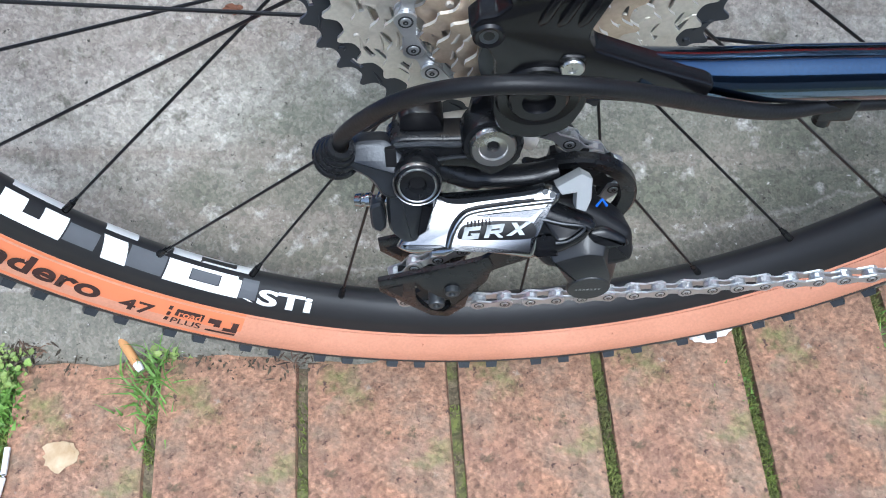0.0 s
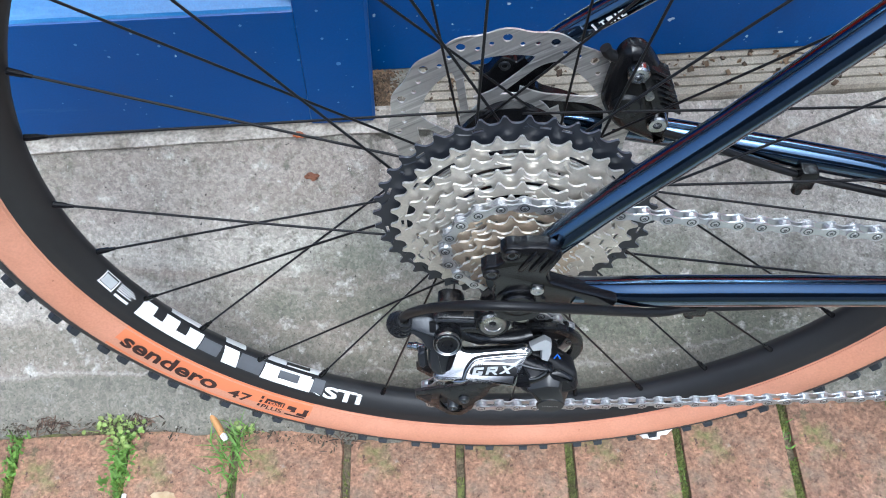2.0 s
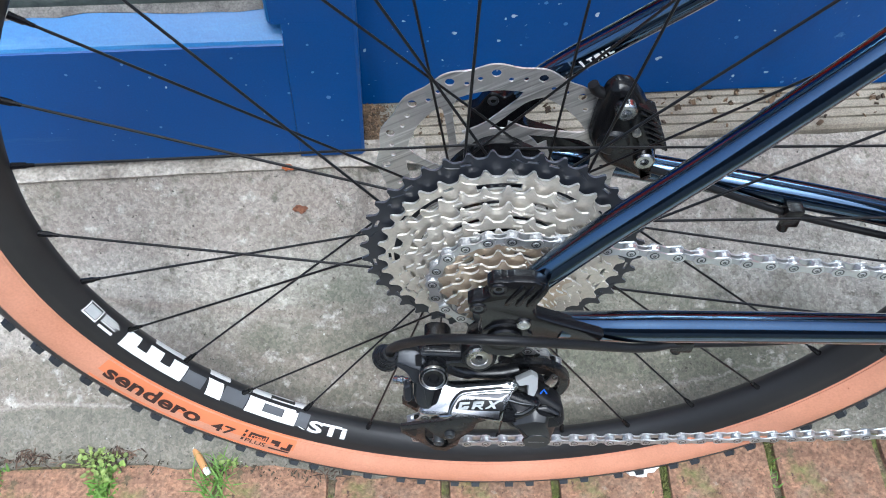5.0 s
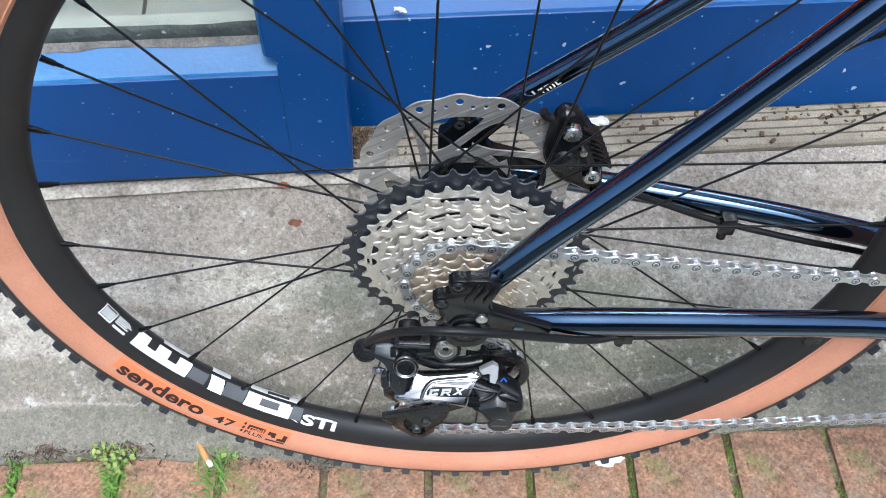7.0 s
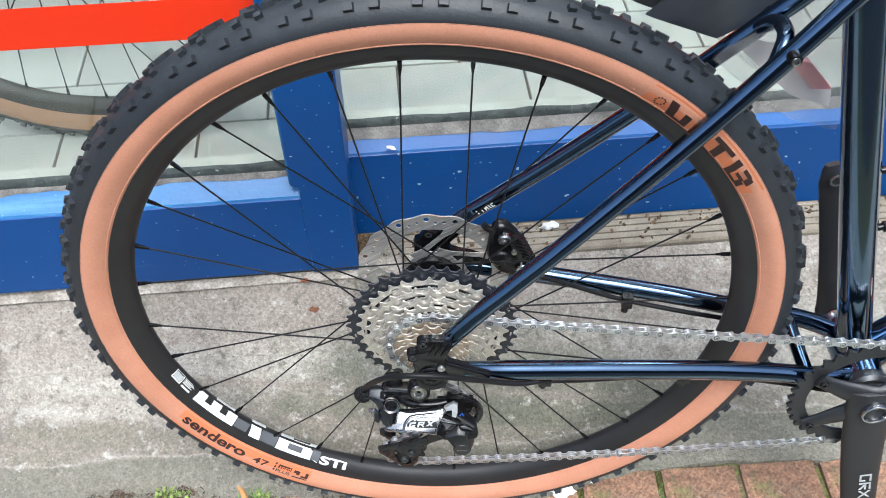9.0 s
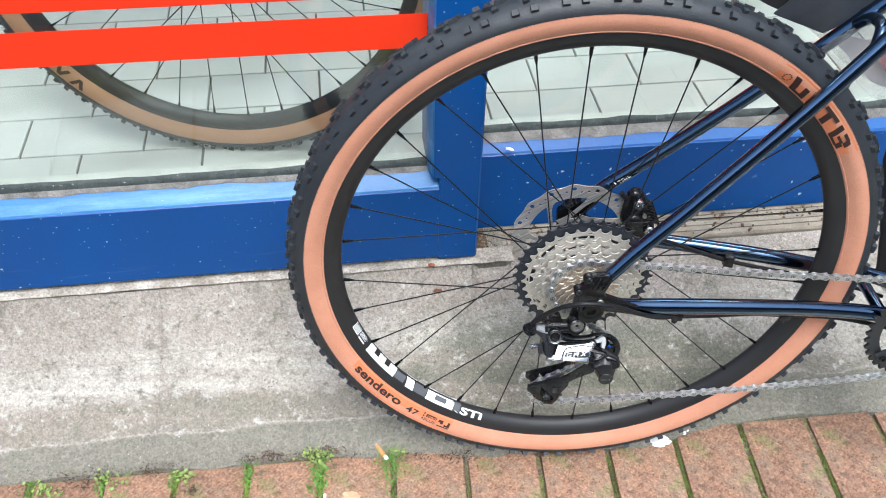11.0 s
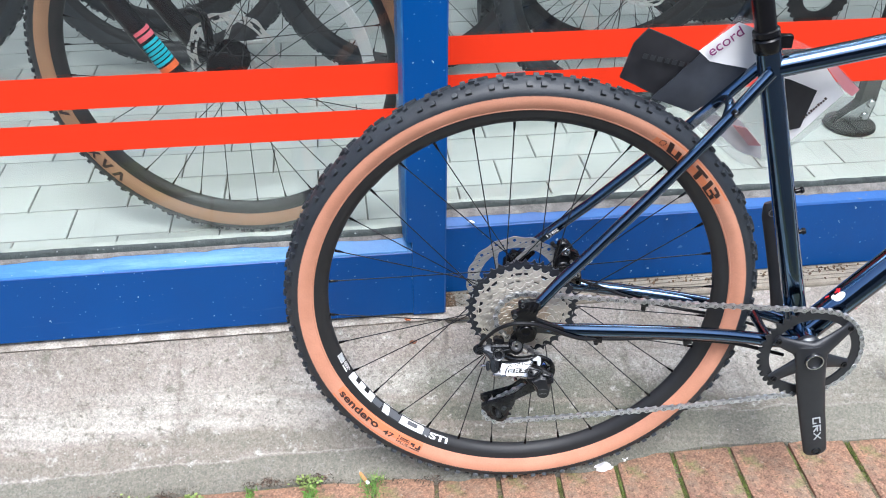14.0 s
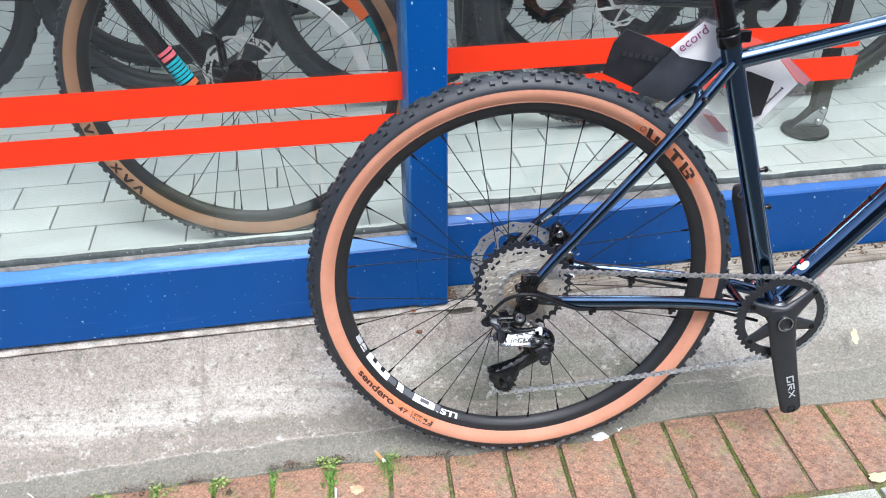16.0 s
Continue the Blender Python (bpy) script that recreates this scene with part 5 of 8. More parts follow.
# cassette, eleven sprockets
TEETH = (40, 35, 31, 27, 24, 21, 19, 17, 15, 13, 11)
TOOTH = (0.0, 0.01, 0.06, 0.17, 0.46, 0.90, 1.0, 0.86, 0.42, 0.15, 0.05, 0.01)     # a round gap, then a narrow tooth
bm = bmesh.new()
cyl(bm, (0, -0.020, 0), (0, -0.066, 0), 0.0165, seg=28)
cassette = part("cassette", bm, grey_alloy, bike, "nickel eleven-sprocket cassette with a black large cog", smooth=True)
rnd = random.Random(2)
for i, tn in enumerate(TEETH):
    R = 0.0880 * tn / 40 + 0.0006
    per = len(TOOTH)
    y = -0.0225 - 0.00415 * i
    nxt = 0.0880 * (TEETH[i + 1] if i < 10 else 7) / 40
    inner = max(0.0125, nxt - 0.016)
    ramps = {rnd.randrange(tn), rnd.randrange(tn), rnd.randrange(tn)}

    def lv(j, R=R, inner=inner, tn=tn, ramps=ramps, nxt=nxt):
        t = TOOTH[j % per]
        hgt = 0.0054 * (0.62 if (j // per) % tn in ramps else 1.0)
        body = R - 0.0066
        return tuple(max(inner + 0.0003 * q, body - d) for q, d in enumerate((1.0, 0.0095, 0.0046, 0.0030, 0.0011))) + (max(inner + 0.0015, body), body + 0.0002 + hgt * t)

    def kp(j, b, tn=tn, i=i):
        # oval holes under the teeth, and long openings further in
        if i < 8 and b == 3:
            return (j + 7 * i) % (per * 3) >= per * 0.5
        if 0 < i < 7 and b == 1:
            return (j + 13 * i) % (per * 4) >= per * 2.2
        return True
    bm = bmesh.new()
    polar_plate(bm, tn * per, lv, kp, y - 0.0008, y + 0.0008)
    cog = part("sprocket", bm, cog_black if i == 0 else (nickel if i < 6 else nickel_warm), cassette, "black alloy largest sprocket" if i == 0 else "", matrix=at(0, 0, 0, 0, rnd.uniform(0, 40), 0))
    # edge faces take the brighter colour that stands for sky glint
    cog.data.materials.append(cog_edge_lit if i == 0 else nickel_edge_lit)
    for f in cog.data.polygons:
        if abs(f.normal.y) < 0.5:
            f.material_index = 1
    # pressed shifting ramps: a comma-shaped step below some of the teeth
    bm = bmesh.new()
    for kk in range(max(4, tn // 3)):
        a = 2 * math.pi * (kk + 0.3 * (i % 3)) / max(4, tn // 3)
        q = [(R - 0.0062 - 0.0042 * f, a + (0.0085 * f * f) / R) for f in (0.0, 0.33, 0.66, 1.0)]
        sweep(bm, [(r * math.sin(c), y - 0.0008, r * math.cos(c)) for r, c in q], [0.0003, 0.0007, 0.0006, 0.0002], seg=6)
    for kk in range(max(3, tn // 6)):
        a = 2 * math.pi * (kk + 0.4 * (i % 3)) / max(3, tn // 6)
        r = R - 0.0092
        p = Vector((r * math.sin(a), y - 0.0008, r * math.cos(a)))
        cyl(bm, p, p + Vector((0, -0.0008, 0)), 0.0016, 0.0011, seg=8)
    part("rivets", bm, cog_black if i == 0 else nickel, cassette, kind="stuff")
bm = bmesh.new()
lathe(bm, [(0.008, -0.0660), (0.0165, -0.0660), (0.0185, -0.0675), (0.0185, -0.0700), (0.0165, -0.0712), (0.0085, -0.0712)], seg=40)
part("lockring", bm, grey_alloy, cassette, smooth=True)

# crankset
RY = -0.0530
bm = bmesh.new()


def ring_lv(j):
    t = (0.0, 0.0, 0.5, 1.0, 1.0, 0.5)[j % 6]
    return (0.0640, 0.0655, 0.0720, 0.0765, 0.0772 + 0.0058 * t)


polar_plate(bm, 40 * 6, ring_lv, lambda j, b: True, RY - 0.0018, RY + 0.0018)
crankset = part("crankset", bm, crank_mat, bike, "dark grey single-ring crankset with a grey arm", matrix=at(BB.x, 0, BB.z))
# two bowed bridges cross at the axle, each ending in a pair of bolt bosses
for ends, dip in ((((-0.055, 0.027), (0.047, 0.050)), 0.012), (((-0.050, -0.042), (0.052, -0.016)), -0.006)):
    (x0, z0), (x1, z1) = ends
    bm = bmesh.new()
    sweep(bm, smooth_path([(x0 * 1.12, RY - 0.0045, z0 * 1.12), (x0 * 0.92, RY - 0.0055, z0 * 0.92), (x0 * 0.45, RY - 0.009, z0 * 0.42 + dip * 0.40), (0.0, RY - 0.0125, dip),
                           (x1 * 0.45, RY - 0.009, z1 * 0.42 + dip * 0.40), (x1 * 0.92, RY - 0.0055, z1 * 0.92), (x1 * 1.12, RY - 0.0045, z1 * 1.12)]),
          [(0.0062 if k in (0, 48) else 0.0090) + 0.0084 * math.sin(math.pi * k / 48) ** 4 for k in range(49)], seg=18, oval=(1.0, 0.46))
    part("spider_arm", bm, crank_mat, crankset, smooth=True)
for tx, tz in ((-0.054, 0.0265), (0.046, 0.049), (0.051, -0.0157), (-0.049, -0.0412)):
    bm = bmesh.new()
    lathe(bm, [(0.0018, -0.0005), (0.0022, -0.0016), (0.0040, -0.0016), (0.0046, 0.0), (0.0046, 0.010), (0.0018, 0.010)], seg=18)
    part("ring_bolt", bm, black_gloss, crankset, smooth=True, matrix=at(tx * 1.06, RY - 0.0095, tz * 1.06))
bm = bmesh.new()
sweep(bm, smooth_path([(-0.006, RY - 0.010, 0.024), (-0.003, RY - 0.013, 0.0), (0.006, RY - 0.0150, -0.05), (0.020, RY - 0.019, -0.11), (0.036, RY - 0.023, -0.172), (0.0405, RY - 0.0235, -0.190)], 6),
      [0.016] + [0.0255] * 6 + [0.0245 - 0.00030 * k for k in range(20)] + [0.0170, 0.0155, 0.013, 0.007], seg=26, oval=(1.0, 0.36))
part("crank_arm", bm, crank_mat, crankset, "satin black right crank arm", smooth=True)
bm = bmesh.new()
lathe(bm, [(0.0112, -0.0085), (0.0118, -0.0100), (0.0136, -0.0100), (0.0142, -0.0085), (0.0144, -0.002), (0.0130, 0.0), (0.0112, 0.0)], seg=36)
part("axle_cap", bm, silver, crankset, "silver ring round the hollow axle end", smooth=True, matrix=at(-0.002, RY - 0.0165, 0.0))
bm = bmesh.new()
cyl(bm, (0, -0.0035, 0), (0, 0.0, 0), 0.0114, seg=24)
part("axle_bore", bm, black_matte, crankset, matrix=at(-0.002, RY - 0.0165, 0.0))
bm = bmesh.new()
lathe(bm, [(0.0044, -0.0016), (0.0070, -0.0016), (0.0078, 0.0), (0.0044, 0.0)], seg=24)
cyl(bm, (0, -0.0005, 0), (0, 0.0005, 0), 0.0044, seg=20)
part("pedal_hole", bm, black_gloss, crankset, smooth=True, matrix=at(0.0375, RY - 0.0295, -0.179))
for i, strokes in enumerate(((0, 1, 2, 4), (0, 2, 3, 5), (6, 7))):
    shapes = (((-0.0055, 0.0078), (0.0055, 0.0078), (0.0055, 0.0094), (-0.0055, 0.0094)), ((-0.0055, 0.0), (-0.0038, 0.0), (-0.0038, 0.0094), (-0.0055, 0.0094)),
              ((0.0038, 0.0), (0.0055, 0.0), (0.0055, 0.0094), (0.0038, 0.0094)), ((-0.0002, 0.0), (0.0014, 0.0), (0.0014, 0.0094), (-0.0002, 0.0094)),
              ((-0.0055, 0.0), (-0.0002, 0.0), (-0.0002, 0.0016), (-0.0055, 0.0016)), ((-0.0055, 0.0), (-0.0034, 0.0), (0.0006, 0.0060), (-0.0014, 0.0060)),
              ((-0.0055, 0.0), (-0.0036, 0.0), (0.0055, 0.0094), (0.0036, 0.0094)), ((0.0036, 0.0), (0.0055, 0.0), (-0.0036, 0.0094), (-0.0055, 0.0094)))
    for k in strokes:
        bm = bmesh.new()
        prism(bm, [(u * 1.15, 1.35 * (v - 0.0120 * i)) for u, v in shapes[k]], -0.0003, 0.0003 + 0.00002 * k)
        part("crank_print", bm, pale_print, crankset, "grey printed bar" if i == 0 else "", matrix=at(0.0255, RY - 0.0295, -0.120, -2.5, -14, 0))
bm = bmesh.new()
sweep(bm, smooth_path([(0.004, 0.072, -0.018), (0.0, 0.075, 0.0), (-0.014, 0.080, 0.06), (-0.036, 0.086, 0.14), (-0.052, 0.088, 0.192)], 6), [0.012] + [0.018] * 5 + [0.0165 - 0.0001 * k for k in range(16)] + [0.0125, 0.011, 0.008], seg=22, oval=(1.0, 0.48))
left = part("left_crank_arm", bm, crank_mat, crankset, "satin grey left crank arm", smooth=True)
bm = bmesh.new()
lathe(bm, [(0.0045, -0.0005), (0.0070, -0.0005), (0.0070, 0.001), (0.0045, 0.001)], seg=20)
part("pedal_thread", bm, silver, crankset, smooth=True, matrix=at(-0.0475, 0.0775, 0.178))
for s in (-1, 1):
    bm = bmesh.new()
    lathe(bm, [(0.012, s * 0.037), (0.0225, s * 0.037), (0.0235, s * 0.040), (0.0235, s * 0.046), (0.020, s * 0.050), (0.012, s * 0.050)], seg=32)
    part("bearing_cup", bm, silver if s > 0 else grey_alloy, bike, "alloy bottom bracket cup", smooth=True, matrix=at(BB.x, 0, BB.z))

# chain: round sprocket, ring and the two pulleys
UP, LOW = (0.0235, -0.0925), (-0.033, -0.178)
PITCH = 0.0138
CIRC = [((0.0, 0.0), 0.0424, 1, -0.0474), ((BB.x, BB.z), 0.0795, 1, RY), (LOW, 0.0225, 1, -0.0535), (UP, 0.0215, -1, -0.0525)]


def tangent(c0, r0, s0, c1, r1, s1):
    """Touch points of a belt leaving circle 0 and reaching circle 1; s = 1 runs clockwise."""
    d = Vector(c1) - Vector(c0)
    D = d.length
    base = math.atan2(d.y, d.x)
    k = math.asin(max(-1, min(1, (r1 * s1 - r0 * s0) / D)))
    nrm = base + math.pi / 2 + k
    n = Vector((math.cos(nrm), math.sin(nrm)))
    return Vector(c0) + n * r0 * s0, Vector(c1) + n * r1 * s1


legs = [tangent(a[0], a[1], a[2], b[0], b[1], b[2]) for a, b in zip(CIRC, CIRC[1:] + CIRC[:1])]
loop = []
for i, c in enumerate(CIRC):
    pin, pout = legs[i - 1][1], legs[i][0]
    a0 = math.atan2(pin.y - c[0][1], pin.x - c[0][0])
    a1 = math.atan2(pout.y - c[0][1], pout.x - c[0][0])
    if c[2] > 0:
        while a1 > a0:
            a1 -= 2 * math.pi
    else:
        while a1 < a0:
            a1 += 2 * math.pi
    kk = 40
    for j in range(kk + 1):
        a = a0 + (a1 - a0) * j / kk
        loop.append(Vector((c[0][0] + c[1] * math.cos(a), c[3], c[0][1] + c[1] * math.sin(a))))
    nx = CIRC[(i + 1) % 4]
    q0, q1 = legs[i]
    sag = 0.006 if i == 1 else (0.002 if i == 0 else 0)
    for j in range(1, 30):
        t = j / 30
        loop.append(Vector((q0.x + (q1.x - q0.x) * t, c[3] + (nx[3] - c[3]) * t, q0.y + (q1.y - q0.y) * t - sag * 4 * t * (1 - t))))
loop.append(loop[0])
cum = [0.0]
for a, b in zip(loop, loop[1:]):
    cum.append(cum[-1] + (b - a).length)
count = 2 * round(cum[-1] / PITCH / 2)


def on_loop(s):
    s = s % cum[-1]
    i = int(np.searchsorted(cum, s, side="right")) - 1
    i = min(i, len(loop) - 2)
    t = (s - cum[i]) / max(1e-9, cum[i + 1] - cum[i])
    return loop[i].lerp(loop[i + 1], t)


def link_mesh(half, plate_y, thick, fat):
    bm = bmesh.new()
    outline = []
    for sgn in (1, -1):
        for k in range(7):
            a = radians(-75 + 150 * k / 6)
            outline.append((sgn * (half + fat * math.cos(a)), sgn * fat * math.sin(a)))
        outline.append((0, sgn * fat * 0.50))
    for s in (-1, 1):
        prism(bm, outline, s * plate_y - thick / 2, s * plate_y + thick / 2)
        if thick > 0.00105:
            for e in (-half, half):
                cyl(bm, (e, s * plate_y, 0), (e, s * (plate_y + 0.0009), 0), 0.0021, 0.0018, seg=10)
    return bm


step = cum[-1] / count
hl = step / 2
bm = link_mesh(hl, 0.00255, 0.0011, 0.0043)
for e in (-hl, hl):
    cyl(bm, (e, -0.0013, 0), (e, 0.0013, 0), 0.0040, seg=12)
chain = thing("chain", "grey steel bicycle chain", "", None)
chain.parent = bike
outer0 = inner0 = pin0 = None
bmi = link_mesh(hl, 0.00148, 0.0010, 0.0041)
for i in range(count):
    a, b = on_loop(i * step), on_loop((i + 1) * step)
    mid, dv = (a + b) / 2, (b - a).normalized()
    yv = Vector((0, 1, 0))
    zv = dv.cross(yv).normalized()
    yv = zv.cross(dv)
    m = Matrix((dv, yv, zv)).transposed().to_4x4()
    m.translation = mid * S
    if i % 2 == 0:
        if pin0 is None:
            bmp = bmesh.new()
            for e in (-hl, hl):
                for q0, q1, y in ((0.0021, 0.0028, -0.00315), (0.0003, 0.0010, -0.0036)):
                    ring = [[bmp.verts.new((e + q * math.cos(2 * math.pi * k / 12), y, q * math.sin(2 * math.pi * k / 12))) for k in range(12)] for q in (q0, q1)]
                    for k in range(12):
                        bmp.faces.new((ring[0][k], ring[0][(k + 1) % 12], ring[1][(k + 1) % 12], ring[1][k]))
            pin0 = part("pin_groove", bmp, grey_alloy, chain, matrix=m)
        else:
            again("pin_groove", pin0, chain, m)
        if outer0 is None:
            outer0 = part("outer_link", bm, chain_mat, chain, matrix=m)
        else:
            again("outer_link", outer0, chain, m)
    else:
        if inner0 is None:
            inner0 = part("inner_link", bmi, chain_dark, chain, matrix=m)
        else:
            again("inner_link", inner0, chain, m)

# rear derailleur
def tilted(bm, y, z, deg=30):
    """Lean a drawn plate so that its top goes away from the bicycle's outside."""
    bmesh.ops.transform(bm, matrix=Matrix.Translation((0, y, z)) @ Matrix.Rotation(radians(-deg), 4, "X"), verts=bm.verts)
    return bm


def turned(axis, p):
    """A pose that lays a turned part's y axis along axis."""
    ax_ = Vector(axis).normalized()
    m = ax_.to_track_quat("Y", "Z").to_matrix().to_4x4()
    m.translation = Vector(p) * S
    return m


OUT = (0, 0.93, -0.36)     # pivots run inwards and a little down
ARM = (-0.0890, -0.0575, 43)


def plate(name, outline, rings, back, lean, material, label="", parent=None, n=3):
    bm = bmesh.new()
    domed(bm, rounded(outline, n) if n else outline, rings, back)
    tilted(bm, *lean)
    return part(name, bm, material, parent or der, label, smooth=True)


# upper arm from the cable stop to the hanger, with its ridge
B_ARM = (-0.0835, -0.0290, 15)
bm = bmesh.new()
domed(bm, rounded([(-0.0514, -0.0043), (-0.0472, -0.0002), (-0.0211, -0.001), (-0.0132, 0.0036), (-0.0030, -0.002), (-0.0020, -0.012), (-0.0125, -0.0198), (-0.0199, -0.0148), (-0.0447, -0.0135), (-0.0500, -0.0130)]),
      ((0.0, -0.0006), (0.0006, -0.0016), (0.0016, -0.0020)), 0.010)
tilted(bm, *B_ARM)
der = part("derailleur", bm, black_satin, bike, "black and silver rear derailleur with a clutch body", smooth=True, matrix=at(0, 0.0065, 0.001))
bm = bmesh.new()
sweep(bm, smooth_path([(-0.0480, -0.0022, -0.0035), (-0.036, -0.0024, -0.0030), (-0.024, -0.0024, -0.0034), (-0.0185, -0.0024, -0.0010), (-0.0130, -0.0020, 0.0005)], 4), 0.0012, seg=8)
tilted(bm, *B_ARM)
part("arm_ridge", bm, cast_grey, der, smooth=True)
bm = bmesh.new()
sweep(bm, smooth_path([(-0.0440, -0.0022, -0.0100), (-0.036, -0.0024, -0.0104), (-0.028, -0.0024, -0.0092), (-0.0215, -0.0024, -0.0088)], 4), 0.0008, seg=8)
tilted(bm, *B_ARM)
part("arm_ridge", bm, cast_grey, der, smooth=True)
plate("arm_step", [(-0.0465, 0.0060), (-0.0420, 0.0085), (-0.0330, 0.0080), (-0.0300, 0.0030), (-0.0300, -0.0010), (-0.0465, -0.0010)], ((0.0, 0.004), (0.001, 0.002)), 0.014, B_ARM, black_gloss)
plate("slot", [(-0.0512, -0.0012), (-0.0474, -0.0011), (-0.0470, -0.0092), (-0.0510, -0.0100)], ((0.0, -0.0042),), 0.004, (-0.0850, -0.0310, 25), black_matte, "dark recess beside the stop", n=0)
# grey cast knuckle running down round the pivot
plate("knuckle_arm", [(-0.0690, -0.0060), (-0.0630, 0.0030), (-0.0500, 0.0036), (-0.0440, -0.0040), (-0.0330, -0.0100), (-0.0330, -0.0165), (-0.0480, -0.0205), (-0.0530, -0.0190), (-0.0570, -0.0125)],
      ((0.0, 0.001), (0.0012, -0.0022), (0.0032, -0.0032)), 0.008, (-0.0850, -0.0330, 40), cast_grey, "dark grey cast knuckle")
plate("knuckle_leg", [(-0.0500, -0.0010), (-0.0335, -0.0030), (-0.0335, -0.0150), (-0.0400, -0.0310), (-0.0460, -0.0315), (-0.0515, -0.0262), (-0.0520, -0.0115)],
      ((0.0, 0.001), (0.0014, -0.0022), (0.0040, -0.0036)), 0.012, (-0.0895, -0.0425, 24), cast_grey)
plate("leg_recess", [(-0.0385, -0.0125), (-0.0345, -0.0135), (-0.0375, -0.0240), (-0.0405, -0.0260)], ((0.0, -0.0046),), 0.0, (-0.0895, -0.0425, 24), black_gloss, n=0)
bm = bmesh.new()
prism(bm, [(-0.008, 0.0), (0.008, -0.004), (0.006, -0.020), (-0.002, -0.036), (-0.014, -0.040), (-0.022, -0.032), (-0.020, -0.018), (-0.012, -0.008)], -0.0800, -0.0740, bevel=0.0012)
part("hanger", bm, black_gloss, der, smooth=True)
MB = turned((0, 0.97, -0.24), (-0.0130, -0.0895, -0.0292))
bm = bmesh.new()
lathe(bm, [(0.0020, 0.0010), (0.0024, -0.0008), (0.0048, -0.0014), (0.0052, -0.0022), (0.0076, -0.0024), (0.0084, -0.0012), (0.0086, 0.006), (0.0020, 0.006)], seg=40)
part("mount_bolt", bm, steel_satin, der, "silver mounting bolt", smooth=True, matrix=MB)
bm = bmesh.new()
for k in range(6):
    a = 2 * math.pi * k / 6
    cyl(bm, (0.0019 * math.sin(a), 0.0002, 0.0019 * math.cos(a)), (0.0019 * math.sin(a), 0.003, 0.0019 * math.cos(a)), 0.0006, seg=8)
cyl(bm, (0, 0.0004, 0), (0, 0.003, 0), 0.0019, seg=24)
part("bolt_socket", bm, black_matte, der, matrix=MB, kind="stuff")
bm = bmesh.new()
lathe(bm, [(0.0086, -0.0006), (0.0104, -0.0004), (0.0110, 0.0010), (0.0112, 0.012), (0.0086, 0.012)], seg=40)
part("mount_collar", bm, black_satin, der, smooth=True, matrix=MB)
PV = turned(OUT, (-0.0400, -0.1000, -0.0375))
bm = bmesh.new()
lathe(bm, [(0.0028, 0.002), (0.0034, 0.0000), (0.0062, -0.0006), (0.0065, 0.0003), (0.0071, 0.0003), (0.0074, -0.0006), (0.0080, 0.0002), (0.0084, 0.0014), (0.0086, 0.0120), (0.0080, 0.0140), (0.0080, 0.026), (0.0028, 0.026)], seg=40)
pivot = part("pivot", bm, black_satin, der, smooth=True, matrix=PV)
# bright steel rings that stand for the highlights on the pivot's edges
bm = bmesh.new()
lathe(bm, [(0.0063, -0.0006), (0.0066, -0.0009), (0.0070, -0.0009), (0.0073, -0.0004), (0.0073, 0.0008), (0.0063, 0.0008)], seg=40)
lathe(bm, [(0.0082, 0.0000), (0.0085, -0.0002), (0.0088, 0.0004), (0.0088, 0.0016), (0.0082, 0.0016)], seg=40)
part("pivot_edge_glint", bm, steel_satin, der, smooth=True, matrix=PV)
bm = bmesh.new()
cyl(bm, (0, 0.0018, 0), (0, 0.004, 0), 0.0031, seg=6)
part("pivot_socket", bm, black_matte, der, matrix=PV)
# cable stop
bm = bmesh.new()
for i in range(4):
    lathe(bm, [(0.003, 0.010 - i * 0.0030), (0.0086 - 0.0012 * i, 0.010 - i * 0.0030), (0.0090 - 0.0012 * i, 0.0086 - i * 0.0030), (0.0084 - 0.0012 * i, 0.0074 - i * 0.0030), (0.003, 0.0074 - i * 0.0030)], seg=32)
part("barrel_stop", bm, black_satin, der, "ribbed black cable stop", smooth=True, matrix=turned((-0.25, 0.25, -0.94), (-0.0668, -0.0880, -0.0300)))
# silver outer arm
plate("outer_arm", [(-0.0345, 0.0000), (-0.0271, -0.0023), (-0.0121, -0.0012), (0.003, 0.0003), (0.0100, 0.0022), (0.0150, -0.0004), (0.0140, -0.0052), (0.0060, -0.0130), (0.0056, -0.0231), (0.0040, -0.0275), (-0.0060, -0.0256), (-0.0276, -0.0228), (-0.0363, -0.0238), (-0.0439, -0.0240), (-0.0492, -0.0214), (-0.0470, -0.0180), (-0.0400, -0.0110)],
      ((0.0, 0.0010), (0.0002, 0.0000), (0.0011, -0.0016), (0.0028, -0.0024)), 0.0022, ARM, silver, "polished silver parallelogram arm")
plate("arm_window", [(-0.0258, -0.0186), (-0.0250, -0.0146), (-0.0226, -0.0122), (-0.0100, -0.0110), (0.0030, -0.0118), (0.0050, -0.0150), (0.0040, -0.0190)], ((0.0, -0.0027), (0.0006, -0.0029)), 0.0, ARM, black_matte, "black recess in the silver arm")
bm = bmesh.new()
sweep(bm, smooth_path([(-0.0292, -0.0020, -0.0222), (-0.0272, -0.0028, -0.0155), (-0.0244, -0.0030, -0.0105), (-0.0204, -0.0030, -0.0076), (-0.0100, -0.0030, -0.0060), (0.0040, -0.0028, -0.0046), (0.0106, -0.0020, -0.0042)], 5), 0.0011, seg=10)
tilted(bm, *ARM)
part("arm_rib", bm, silver, der, "bright raised edge round the recess", smooth=True)
bm = bmesh.new()
